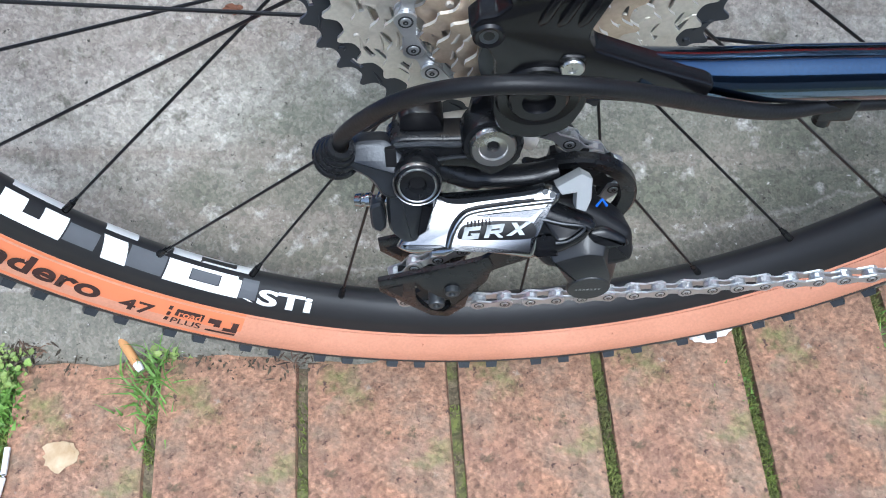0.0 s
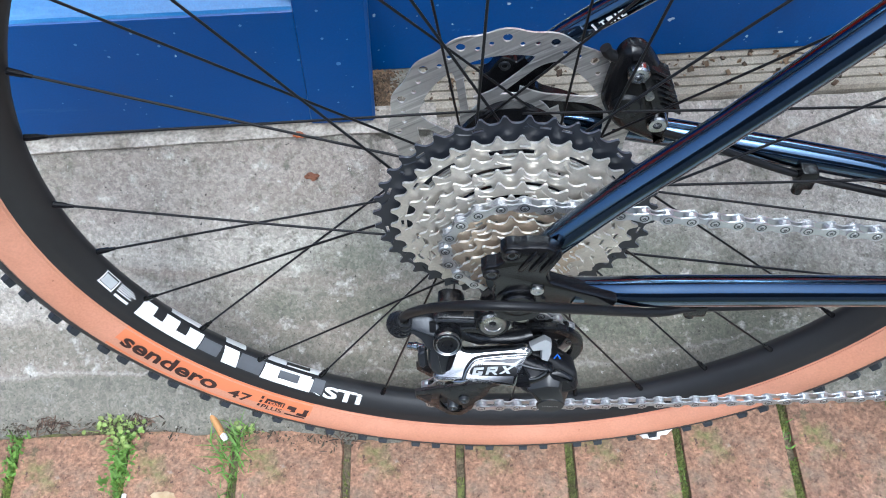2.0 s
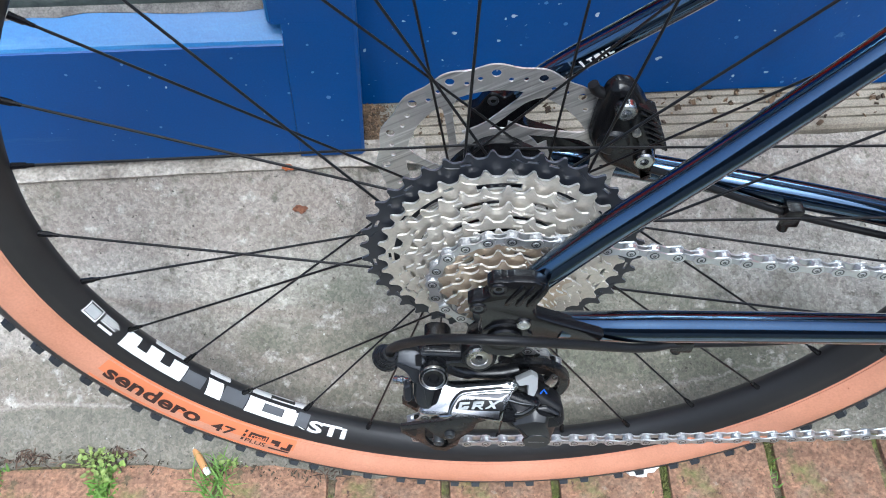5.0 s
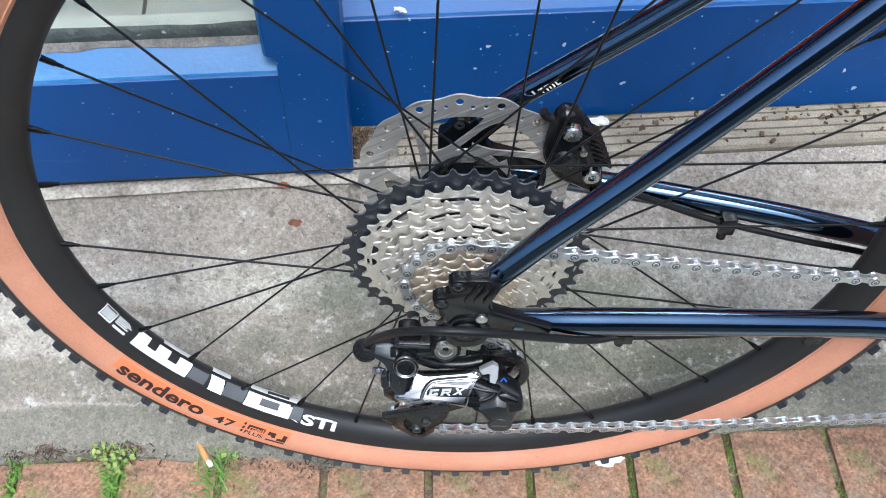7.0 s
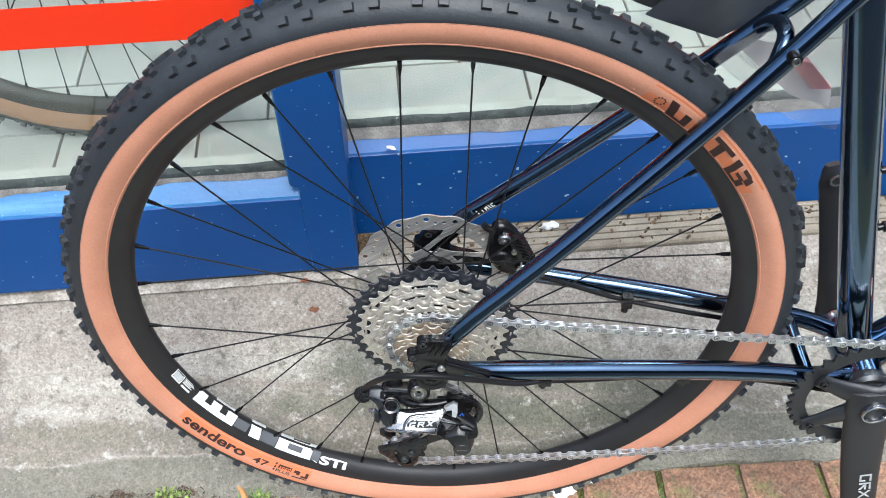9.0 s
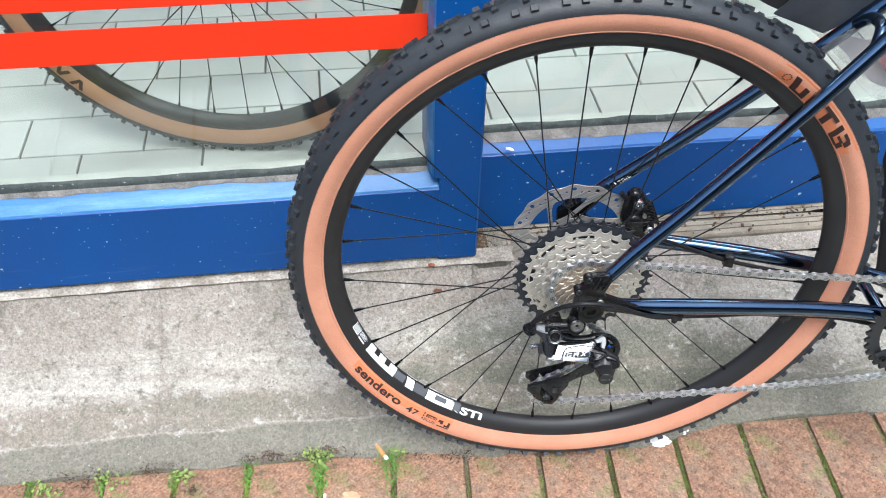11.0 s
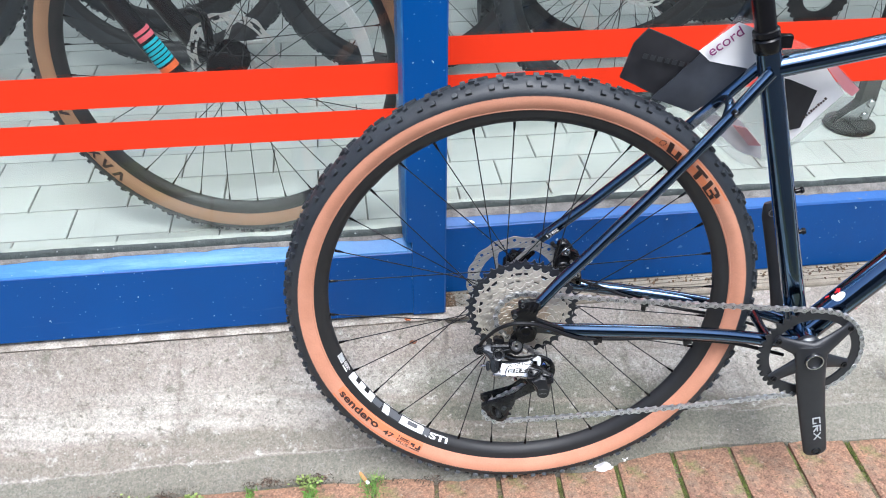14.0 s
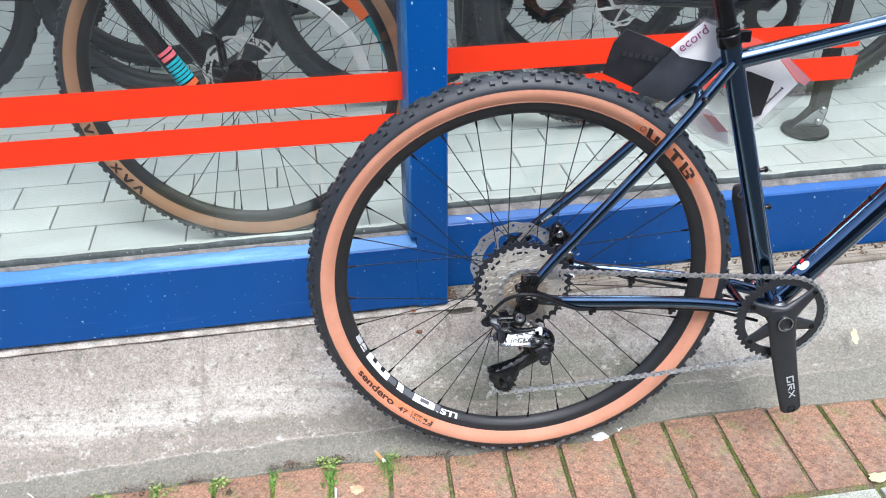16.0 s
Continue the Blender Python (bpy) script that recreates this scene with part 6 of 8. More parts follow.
sweep(bm, smooth_path([(-0.0300, -0.0018, -0.0218), (-0.0283, -0.0025, -0.0150), (-0.0254, -0.0026, -0.0096), (-0.0210, -0.0027, -0.0063), (-0.0100, -0.0027, -0.0046), (0.0040, -0.0025, -0.0033)], 5), 0.0006, seg=8)
tilted(bm, *ARM)
part("arm_groove", bm, black_matte, der, smooth=True)
plate("arm_slope", [(-0.0205, -0.0092), (-0.0100, -0.0080), (0.0080, -0.0068), (0.0020, -0.0104), (-0.0090, -0.0100)], ((0.0, -0.0024), (0.0004, -0.0031)), 0.0, ARM, silver, n=0)
plate("arm_shoulder", [(-0.0340, 0.0010), (-0.0271, -0.0013), (-0.0121, -0.0002), (0.0030, 0.0013), (0.0085, 0.0030), (0.0062, -0.0014), (-0.0020, -0.0026), (-0.0140, -0.0038), (-0.0230, -0.0052), (-0.0300, -0.0044)],
      ((0.0, -0.0012), (0.0004, -0.0022), (0.0012, -0.0028)), 0.0, ARM, cast_grey, "dark grey upper face of the arm")
bm = bmesh.new()
for i in range(7):
    box(bm, (-0.0218 + i * 0.0014, -0.0034, -0.0136 + 0.0002 * i), (-0.0212 + i * 0.0014, -0.0026, -0.0112 + 0.0002 * i))
tilted(bm, *ARM)
part("arm_teeth", bm, black_gloss, der, kind="stuff")
# pale outlined mark, plain slanted bars
for i, strokes in enumerate(((0, 1, 2, 4), (0, 1, 3, 5, 8), (6, 7))):
    x = -0.0240 + i * 0.0086
    shapes = (((0.0014, -0.0134), (0.0076, -0.0129), (0.0072, -0.0144), (0.0010, -0.0149)), ((0.0, -0.0182), (0.0018, -0.0182), (0.0034, -0.0134), (0.0016, -0.0134)),
              ((0.0, -0.0184), (0.0060, -0.0178), (0.0064, -0.0165), (0.0004, -0.0170)), ((0.0058, -0.0160), (0.0070, -0.0160), (0.0080, -0.0130), (0.0066, -0.0130)),
              ((0.0050, -0.0178), (0.0064, -0.0178), (0.0070, -0.0158), (0.0036, -0.0158)), ((0.0036, -0.0162), (0.0052, -0.0162), (0.0074, -0.0182), (0.0056, -0.0182)),
              ((0.0, -0.0182), (0.0020, -0.0182), (0.0094, -0.0132), (0.0074, -0.0132)), ((0.0020, -0.0132), (0.0040, -0.0132), (0.0070, -0.0180), (0.0050, -0.0180)), ((0.0008, -0.0168), (0.0066, -0.0163), (0.0068, -0.0152), (0.0010, -0.0157)))
    for k in strokes:
        bm = bmesh.new()
        prism(bm, [(x + u, v + 0.0006 * i) for u, v in shapes[k]], -0.0036, -0.0028 + 0.00002 * k)
        tilted(bm, *ARM)
        part("arm_print", bm, pale_print, der, "pale grey slanted bar" if i == 0 else "")
# black inner arm behind
bm = bmesh.new()
sweep(bm, smooth_path([(-0.034, -0.082, -0.048), (-0.022, -0.082, -0.0555), (-0.010, -0.0815, -0.0590), (0.004, -0.0800, -0.0600), (0.0140, -0.0780, -0.0590)], 5), [0.0062] * 8 + [0.0050] * 9 + [0.0045] * 4, seg=18, oval=(0.75, 1.0))
part("inner_arm", bm, black_satin, der, smooth=True)
bm = bmesh.new()
sweep(bm, smooth_path([(-0.030, -0.070, -0.040), (-0.016, -0.066, -0.043), (-0.004, -0.064, -0.052), (0.006, -0.064, -0.060)], 5), 0.0038, seg=14)
part("inner_link_arm", bm, nickel, der, smooth=True)
bm = bmesh.new()
for x, v in ((0.0080, -0.0005), (0.0108, -0.0016)):
    cyl(bm, (x, -0.0030, v), (x, -0.001, v), 0.0012, seg=12)
tilted(bm, *ARM)
part("arm_pin", bm, grey_alloy, der, smooth=True)
bm = bmesh.new()
sweep(bm, [(-0.0350, -0.0018, -0.0232), (-0.0310, -0.0030, -0.0226), (-0.0280, -0.0018, -0.0224)], [0.0012, 0.0020, 0.0012], seg=12)
tilted(bm, *ARM)
part("arm_lug", bm, silver, der, smooth=True)
# clutch: housing, wing-shaped fairing with raised edges, round cap
HOUSE = (-0.0860, -0.0700, 34)
plate("clutch_body", [(0.0130, 0.0030), (0.0260, 0.0000), (0.0411, -0.0095), (0.0452, -0.0128), (0.0462, -0.0254), (0.0415, -0.0275), (0.0330, -0.0290), (0.0120, -0.0290), (0.0050, -0.0220), (0.0040, -0.0080)], ((0.0, 0.0), (0.001, -0.0022), (0.0030, -0.0034)), 0.018, HOUSE, black_matte, "matt black clutch housing")
plate("clutch_brow", [(0.0255, -0.0105), (0.0330, -0.0090), (0.0420, -0.0140), (0.0440, -0.0185), (0.0360, -0.0200), (0.0270, -0.0190)], ((0.0, -0.0030), (0.001, -0.0050), (0.0025, -0.0058)), 0.004, HOUSE, black_satin)
FAIR = (-0.0950, -0.0640, 34)
plate("clutch_fairing", [(-0.0034, -0.0120), (-0.0020, -0.0075), (0.0010, 0.0020), (0.0045, 0.0046), (0.0172, -0.0005), (0.0300, -0.0055), (0.0235, -0.0134), (0.0140, -0.0180), (0.0055, -0.0186)], ((0.0, 0.0022), (0.0008, -0.0006), (0.0022, -0.0018), (0.0045, -0.0021)), 0.012, FAIR, black_satin, "moulded black fairing")
plate("fairing_panel", [(0.0062, -0.0012), (0.0190, -0.0050), (0.0238, -0.0058), (0.0175, -0.0110), (0.0130, -0.0118), (0.0110, -0.0090)], ((0.0, -0.0022), (0.0008, -0.0029), (0.0016, -0.0025)), 0.0, FAIR, black_gloss)
bm = bmesh.new()
sweep(bm, smooth_path([(0.0050, -0.0020, -0.0015), (0.0140, -0.0028, -0.0038), (0.0235, -0.0026, -0.0058), (0.0180, -0.0027, -0.0110), (0.0125, -0.0022, -0.0122)], 4), 0.0007, seg=8)
tilted(bm, *FAIR)
part("fairing_edge", bm, cast_grey, der, smooth=True)
plate("fairing_front", [(-0.0028, -0.0112), (0.0040, -0.0140), (0.0130, -0.0160), (0.0140, -0.0180), (0.0055, -0.0186)], ((0.0, -0.0015), (0.0006, -0.0024)), 0.002, FAIR, black_gloss, n=0)
CAP = turned((0, 1, 0), (0.0302, -0.1046, -0.1085))
bm = bmesh.new()
domed(bm, rounded([(0.0080, -0.0850), (0.0255, -0.0770), (0.0362, -0.0795), (0.0430, -0.1010), (0.0427, -0.1110), (0.0368, -0.1215), (0.0265, -0.1205), (0.0205, -0.1120), (0.0150, -0.0995)], 3, 0.22), ((0.0, -0.0950), (0.0005, -0.0962), (0.0040, -0.1040), (0.0046, -0.1044)), -0.0800)
part("clutch_cap", bm, cap_grey, der, "faceted black clutch cap", smooth=True)
bm = bmesh.new()
lathe(bm, [(0.0003, -0.0003), (0.0086, -0.0003), (0.0091, 0.0002), (0.0094, 0.0012), (0.0003, 0.0012)], seg=48)
part("cap_disc", bm, cap_grey, der, smooth=True, matrix=CAP)
bm = bmesh.new()
for i in range(7):
    box(bm, (-0.0056 + i * 0.0016, -0.0003, -0.0012), (-0.0056 + i * 0.0016 + 0.0010, 0.0003, 0.0003))
part("cap_print", bm, pale_print, der, "small pale marks on the cap", matrix=CAP, kind="stuff")
plate("clutch_lever", [(0.0118, -0.0007), (0.0212, 0.0045), (0.0254, 0.0021), (0.0254, -0.0059), (0.0235, -0.0110), (0.0195, -0.0097), (0.0196, -0.0032), (0.0141, -0.0040)], ((0.0, -0.0046), (0.0003, -0.0050)), 0.002, (-0.0870, -0.0550, 34), lever_grey, "light grey clutch lever", n=0)
bm = bmesh.new()
sweep(bm, [(0.0275, -0.0040, -0.0092), (0.0295, -0.0044, -0.0062), (0.0315, -0.0040, -0.0092)], 0.0006, seg=6)
tilted(bm, -0.0870, -0.0550, 34)
part("clutch_mark", bm, blue_mark, der, "small blue arrow mark")
bm = bmesh.new()
lathe(bm, [(0.0018, 0.0005), (0.0022, -0.0010), (0.0036, -0.0012), (0.0042, 0.0), (0.0044, 0.008), (0.0018, 0.008)], seg=24)
part("side_bolt", bm, grey_alloy, der, smooth=True, matrix=turned(OUT, (0.0425, -0.0975, -0.0895)))
# limit screws at the rear
bm = bmesh.new()
sweep(bm, [(-0.050, -0.0850, -0.068), (-0.058, -0.0825, -0.0705), (-0.0585, -0.0825, -0.0706), (-0.0602, -0.0822, -0.0712), (-0.0604, -0.0822, -0.0712), (-0.0620, -0.0818, -0.0718), (-0.0622, -0.0818, -0.0718), (-0.0645, -0.0810, -0.0726)], [0.0020, 0.0020, 0.0030, 0.0030, 0.0021, 0.0021, 0.0029, 0.0026], seg=14)
part("adjust_screw", bm, silver, der, "small silver adjusting screw", smooth=True)
plate("screw_block", [(-0.0585, -0.0160), (-0.0535, -0.0140), (-0.0520, -0.0250), (-0.0545, -0.0280), (-0.0580, -0.0260)], ((0.0, -0.0005), (0.0010, -0.0016)), 0.006, (-0.0880, -0.0425, 24), cast_grey)
bm = bmesh.new()
lathe(bm, [(0.0004, -0.0004), (0.0016, -0.0004), (0.0019, 0.0004), (0.0019, 0.004), (0.0004, 0.004)], seg=14)
part("limit_screw", bm, silver, der, smooth=True, matrix=turned((0.2, 0.9, -0.4), (-0.0545, -0.0920, -0.0575)))
bm = bmesh.new()
cyl(bm, (-0.012, -0.0975, -0.088), (-0.012, -0.088, -0.084), 0.0026, seg=12)
part("limit_screw", bm, silver, der, smooth=True)
# cage and pulleys
FRAME_OUT = [(-0.0613, -0.1523), (-0.0362, -0.1439), (-0.0176, -0.1376), (-0.0086, -0.1335), (-0.0063, -0.1419), (-0.0084, -0.1543), (-0.0163, -0.1652), (-0.0188, -0.1812), (-0.0265, -0.1908), (-0.0353, -0.1896), (-0.0438, -0.1809), (-0.0608, -0.1625)]
FRAME_IN = [(-0.0431, -0.1534), (-0.0392, -0.1604), (-0.0323, -0.1683), (-0.0266, -0.1722), (-0.0254, -0.1777), (-0.0263, -0.1826), (-0.0294, -0.1849), (-0.0338, -0.1840), (-0.0381, -0.1806), (-0.0409, -0.1756), (-0.0433, -0.1694), (-0.0436, -0.1601)]
for y0, y1, nm in ((-0.0668, -0.0640, "cage_plate"), (-0.0435, -0.0415, "inner_cage_plate")):
    bm = bmesh.new()
    loops = [[bm.verts.new((x, y, z)) for x, z in o] for o, y in ((FRAME_OUT, y1), (FRAME_OUT, y0 + 0.0005), ([(u[0] * 0.94 + v[0] * 0.06, u[1] * 0.94 + v[1] * 0.06) for u, v in zip(FRAME_OUT, FRAME_IN)], y0), (FRAME_IN, y0), (FRAME_IN, y1))]
    for u, v in zip(loops, loops[1:] + loops[:1]):
        for i in range(12):
            bm.faces.new((u[i], u[(i + 1) % 12], v[(i + 1) % 12], v[i]))
    cage = part(nm, bm, black_satin, der, "black pulley cage plate with an open window", smooth=True, matrix=at(0, -0.0065, -0.001))
    bm = bmesh.new()
    prism(bm, [(-0.0200, -0.1420), (0.0080, -0.1180), (0.0140, -0.1010), (0.0440, -0.0980), (0.0440, -0.1080), (0.0220, -0.1300), (-0.0040, -0.1440), (-0.0150, -0.1540)], y0 + 0.0012, y1, bevel=0.0006)
    part("cage_arm", bm, black_satin, cage, smooth=True)
    bm = bmesh.new()
    prism(bm, [(-0.0579, -0.1592), (-0.0489, -0.1552), (-0.0500, -0.1675)], y0 - 0.0003, y0 + 0.0004)
    part("cage_slot", bm, black_matte, cage)
bm = bmesh.new()
lathe(bm, [(0.0014, -0.0006), (0.0018, -0.0016), (0.0034, -0.0016), (0.0040, 0.0), (0.0040, 0.004), (0.0014, 0.004)], seg=18)
part("cage_bolt", bm, grey_alloy, der, smooth=True, matrix=at(-0.0253, -0.0745, -0.1625))
for (cx, cz), r, tn in ((UP, 0.0245, 11), (LOW, 0.0235, 11)):
    bm = bmesh.new()

    def plv(j, r=r):
        t = (0.0, 0.3, 1.0, 1.0, 0.3, 0.0)[j % 6]
        return (0.005, 0.010, 0.016, r - 0.007, r - 0.006 + 0.006 * t)
    polar_plate(bm, 66, plv, lambda j, b: b != 1 or (j // 6) % 2 == 0, -0.0015, 0.0015)
    part("pulley", bm, black_matte, der, "black toothed pulley", matrix=at(cx, -0.0595, cz - 0.001))
    bm = bmesh.new()
    lathe(bm, [(0.0016, -0.0725), (0.0020, -0.0738), (0.0036, -0.0738), (0.0042, -0.0728), (0.0042, -0.0475), (0.0016, -0.0475)], seg=18)
    part("pulley_bolt", bm, grey_alloy, der, smooth=True, matrix=at(cx, 0, cz - 0.001))
bm = bmesh.new()
lathe(bm, [(0.0215, -0.0605), (0.0222, -0.0640), (0.0275, -0.0650), (0.0288, -0.0640), (0.0290, -0.0605)], seg=64)
part("guide_plate", bm, black_satin, der, "round black guide plate", smooth=True, matrix=at(UP[0], -0.0065, UP[1] + 0.0005))
bm = bmesh.new()
polar_plate(bm, 72, lambda j: (0.006, 0.012, 0.0220), lambda j, b: b != 1 or (j // 6) % 4 == 0, -0.0632, -0.0610)
part("guide_spokes", bm, black_matte, der, matrix=at(UP[0], -0.0065, UP[1] + 0.0005))

# cable housing
bm = bmesh.new()
sweep(bm, smooth_path([(-0.0672, -0.0800, -0.0300), (-0.0652, -0.0820, -0.0220), (-0.0574, -0.0880, -0.0070), (-0.0456, -0.0970, 0.0115), (-0.0320, -0.1040, 0.0244), (-0.0132, -0.1080, 0.0308), (0.0098, -0.1060, 0.0268), (0.0312, -0.0990, 0.0148), (0.0546, -0.0890, -0.0022), (0.0770, -0.0815, -0.0152), (0.0921, -0.0765, -0.0215), (0.1093, -0.0715, -0.0245), (0.15, -0.0660, -0.0295), (0.211, -0.0580, -0.0345), (0.25, -0.054, -0.0410), (0.33, -0.0445, -0.056), (0.42, -0.034, -0.088)]), 0.0029, seg=14)
part("cable_housing", bm, black_matte, bike, "black gear cable housing", smooth=True)
for x, y, z in ((0.112, -0.0690, -0.0245), (0.255, -0.054, -0.0400)):
    bm = bmesh.new()
    box(bm, (x - 0.007, y - 0.005, z - 0.007), (x + 0.006, y + 0.005, z + 0.004), bevel=0.0015)
    cyl(bm, (x - 0.002, y, z - 0.012), (x - 0.002, y, z - 0.004), 0.0035, seg=10)
    part("cable_guide", bm, black_gloss, bike, smooth=True)

# disc brake
bm = bmesh.new()


HOLES = [(0.0756, -5.3 + 22.5 * k, 0.0030) for k in range(16)] + [(0.0706, 2.0 + 22.5 * k, 0.0017) for k in range(16)] + [(0.0722, 9.3 + 22.5 * k, 0.0017) for k in range(16)]
HOLES = [(r * math.sin(radians(a)), r * math.cos(radians(a)), w) for r, a, w in HOLES]
BANDS = [0.019, 0.027] + [0.0295 + 0.00155 * k for k in range(22)] + [0.0640 + 0.0010 * k for k in range(16)]


def rot_lv(j):
    a = 360 * j / 540
    wave = 0.0012 * math.cos(radians((a + 5.3) * 360 / 22.5))
    return BANDS + [0.0812 + wave]


def rot_keep(j, b):
    a = 2 * math.pi * (j + 0.5) / 540
    if b <= 1:
        return True
    if b < 23:
        return False
    if b >= 24:
        r = 0.0645 + 0.001 * (b - 24)
        x, z = r * math.sin(a), r * math.cos(a)
        return not any((x - hx) ** 2 + (z - hz) ** 2 < w * w for hx, hz, w in HOLES)
    return True


polar_plate(bm, 540, rot_lv, rot_keep, 0.0548, 0.0563)
arms = []
for k in range(7):
    a0, a1 = radians(-45 + 360 / 7 * k), radians(17 + 360 / 7 * k)
    p, q = Vector((0.0285 * math.sin(a0), 0, 0.0285 * math.cos(a0))), Vector((0.0660 * math.sin(a1), 0, 0.0660 * math.cos(a1)))
    d = (q - p).normalized()
    n = Vector((-d.z, 0, d.x))
    rim = []
    for sd in (1, -1):
        for i in range(13):
            f = i / 12 if sd > 0 else 1 - i / 12
            w = 0.0026 + 0.0050 * max(0, 0.3 - f) ** 1.5 / 0.164 + 0.0055 * (max(0, f - 0.72) / 0.28) ** 2.2
            c = p.lerp(q, f) + n * sd * w
            rim.append((c.x, c.z))
    arms.append(rim)
bmesh.ops.recalc_face_normals(bm, faces=bm.faces)
for v in bm.verts:        # draw the stepped edges of the holes onto true circles
    if any(abs(f.normal.y) < 0.5 for f in v.link_faces):
        for hx, hz, w in HOLES:
            d = Vector((v.co.x - hx, 0, v.co.z - hz))
            if 0.0 < abs(d.length - w) < 0.0011 and d.length > 0.0003:
                d = d.normalized() * w
                v.co.x, v.co.z = hx + d.x, hz + d.z
                break
rotor = part("brake_rotor", bm, rotor_mat, bike, "brushed steel disc rotor with round holes")
for rim in arms:
    bm = bmesh.new()
    prism(bm, rim, 0.05485, 0.05625)
    part("rotor_arm", bm, rotor_mat, rotor)
bm = bmesh.new()
lathe(bm, [(0.010, 0.050), (0.023, 0.050), (0.024, 0.054), (0.024, 0.058), (0.018, 0.062), (0.010, 0.062)], seg=32)
part("rotor_lockring", bm, black_gloss, bike, smooth=True)
bm = bmesh.new()
domed(bm, rounded([(0.0650, 0.0800), (0.0600, 0.0740), (0.0580, 0.0640), (0.0560, 0.0470), (0.0555, 0.0300), (0.0669, 0.0106), (0.0825, 0.0030), (0.0990, -0.0055), (0.1050, -0.0030), (0.1007, 0.0275), (0.0940, 0.0471), (0.0850, 0.0660), (0.0745, 0.0790)]),
      ((0.0, 0.050), (0.0015, 0.0455), (0.0050, 0.0425), (0.0095, 0.0415)), 0.0525)
cal = part("brake_caliper", bm, black_gloss, bike, "black disc brake caliper with silver bolts", smooth=True)
bm = bmesh.new()
domed(bm, rounded([(0.0720, 0.0600), (0.0640, 0.0520), (0.0630, 0.0280), (0.0690, 0.0110), (0.0830, 0.0040), (0.0960, 0.0020), (0.0960, 0.0300), (0.0880, 0.0500), (0.0800, 0.0590)]), ((0.0, 0.0590), (0.0010, 0.0580)), 0.0690)
part("caliper_half", bm, black_satin, cal, smooth=True)
bm = bmesh.new()
prism(bm, rounded([(0.080, 0.040), (0.080, 0.004), (0.096, -0.004), (0.1035, -0.002), (0.096, 0.036)]), 0.0500, 0.0740, bevel=0.001)
part("mount_post", bm, black_satin, cal, smooth=True)
bm = bmesh.new()
lathe(bm, [(0.0004, -0.0010), (0.0085, -0.0006), (0.0105, 0.0012), (0.0110, 0.008), (0.0004, 0.008)], seg=32)
part("piston_cap", bm, black_satin, cal, smooth=True, matrix=at(0.0705, 0.0400, 0.0330))
for x, z in ((0.0724, 0.0631), (0.0923, 0.0215)):
    bm = bmesh.new()
    lathe(bm, [(0.0005, -0.001), (0.0026, -0.001), (0.0030, -0.0042), (0.0056, -0.0044), (0.0068, -0.0034), (0.0071, 0.004), (0.0005, 0.004)], seg=28)
    part("caliper_bolt", bm, silver, cal, smooth=True, matrix=at(x, 0.0405, z))
bm = bmesh.new()
lathe(bm, [(0.0005, -0.0005), (0.0014, -0.0005), (0.0018, -0.0022), (0.0028, -0.0020), (0.0030, 0.003), (0.0005, 0.003)], seg=18)
part("pad_pin", bm, steel_satin, cal, smooth=True, matrix=at(0.0831, 0.0405, 0.0439))
for i in range(7):
    bm = bmesh.new()
    box(bm, (-0.0075, -0.002, -0.0008), (0.0070, 0.0095, 0.0008), bevel=0.0005)
    part("cooling_fin", bm, black_satin, cal, smooth=True, matrix=at(0.0868 + 0.0022 * i, 0.043, 0.0610 - 0.0050 * i, 0, 28, 0))
bm = bmesh.new()
sweep(bm, smooth_path([(0.0600, 0.050, 0.0660), (0.0545, 0.050, 0.0690), (0.0515, 0.050, 0.0735)]), 0.0036, seg=12)
part("bleed_nipple", bm, black_matte, cal, smooth=True)
# hose along the far chain stay, with its guide
bm = bmesh.new()
sweep(bm, smooth_path([(0.10, 0.046, 0.006), (0.14, 0.050, -0.012), (0.20, 0.050, -0.036), (0.27, 0.046, -0.052), (0.35, 0.040, -0.066), (0.43, 0.030, -0.088)]), 0.0027, seg=10)
part("brake_hose", bm, black_matte, bike, smooth=True)
bm = bmesh.new()
box(bm, (0.205, 0.042, -0.046), (0.217, 0.062, -0.028), bevel=0.002)
cyl(bm, (0.211, 0.05, -0.056), (0.211, 0.05, -0.044), 0.004, seg=10)
part("hose_guide", bm, black_gloss, bike, smooth=True)

# ---- shop interior things ----
rnd = random.Random(11)


def tile_box(w, h):
    bm = bmesh.new()
    return box(bm, (-w / 2, -h / 2, -0.004), (w / 2, h / 2, 0.0012), bevel=0.0012)


tw, tl = 0.112, 0.207
tile0 = None
rest = bmesh.new()
for r in range(34):
    dd = 0.229 + r * tw
    for c in range(-17, 18):
        uu = (-0.855 if r % 2 else -0.7515) + (c + 4) * tl
        if abs(uu) > 3.4:
            continue
        near = -1.55 < uu < 1.75 and r < 11
        if near:
            m = at(uu, dd, 0.1990)
            if tile0 is None:
                tile0 = part("tile", tile_box(tl - 0.0042, tw - 0.0042), tile_mat, floor, matrix=m)
            else:
                again("tile", tile0, floor, m)
        else:
            box(rest, (uu - tl / 2 + 0.002, dd - tw / 2 + 0.002, 0.195), (uu + tl / 2 - 0.002, dd + tw / 2 - 0.002, 0.2002))
part("far_tiles", rest, tile_mat, floor, kind="stuff")


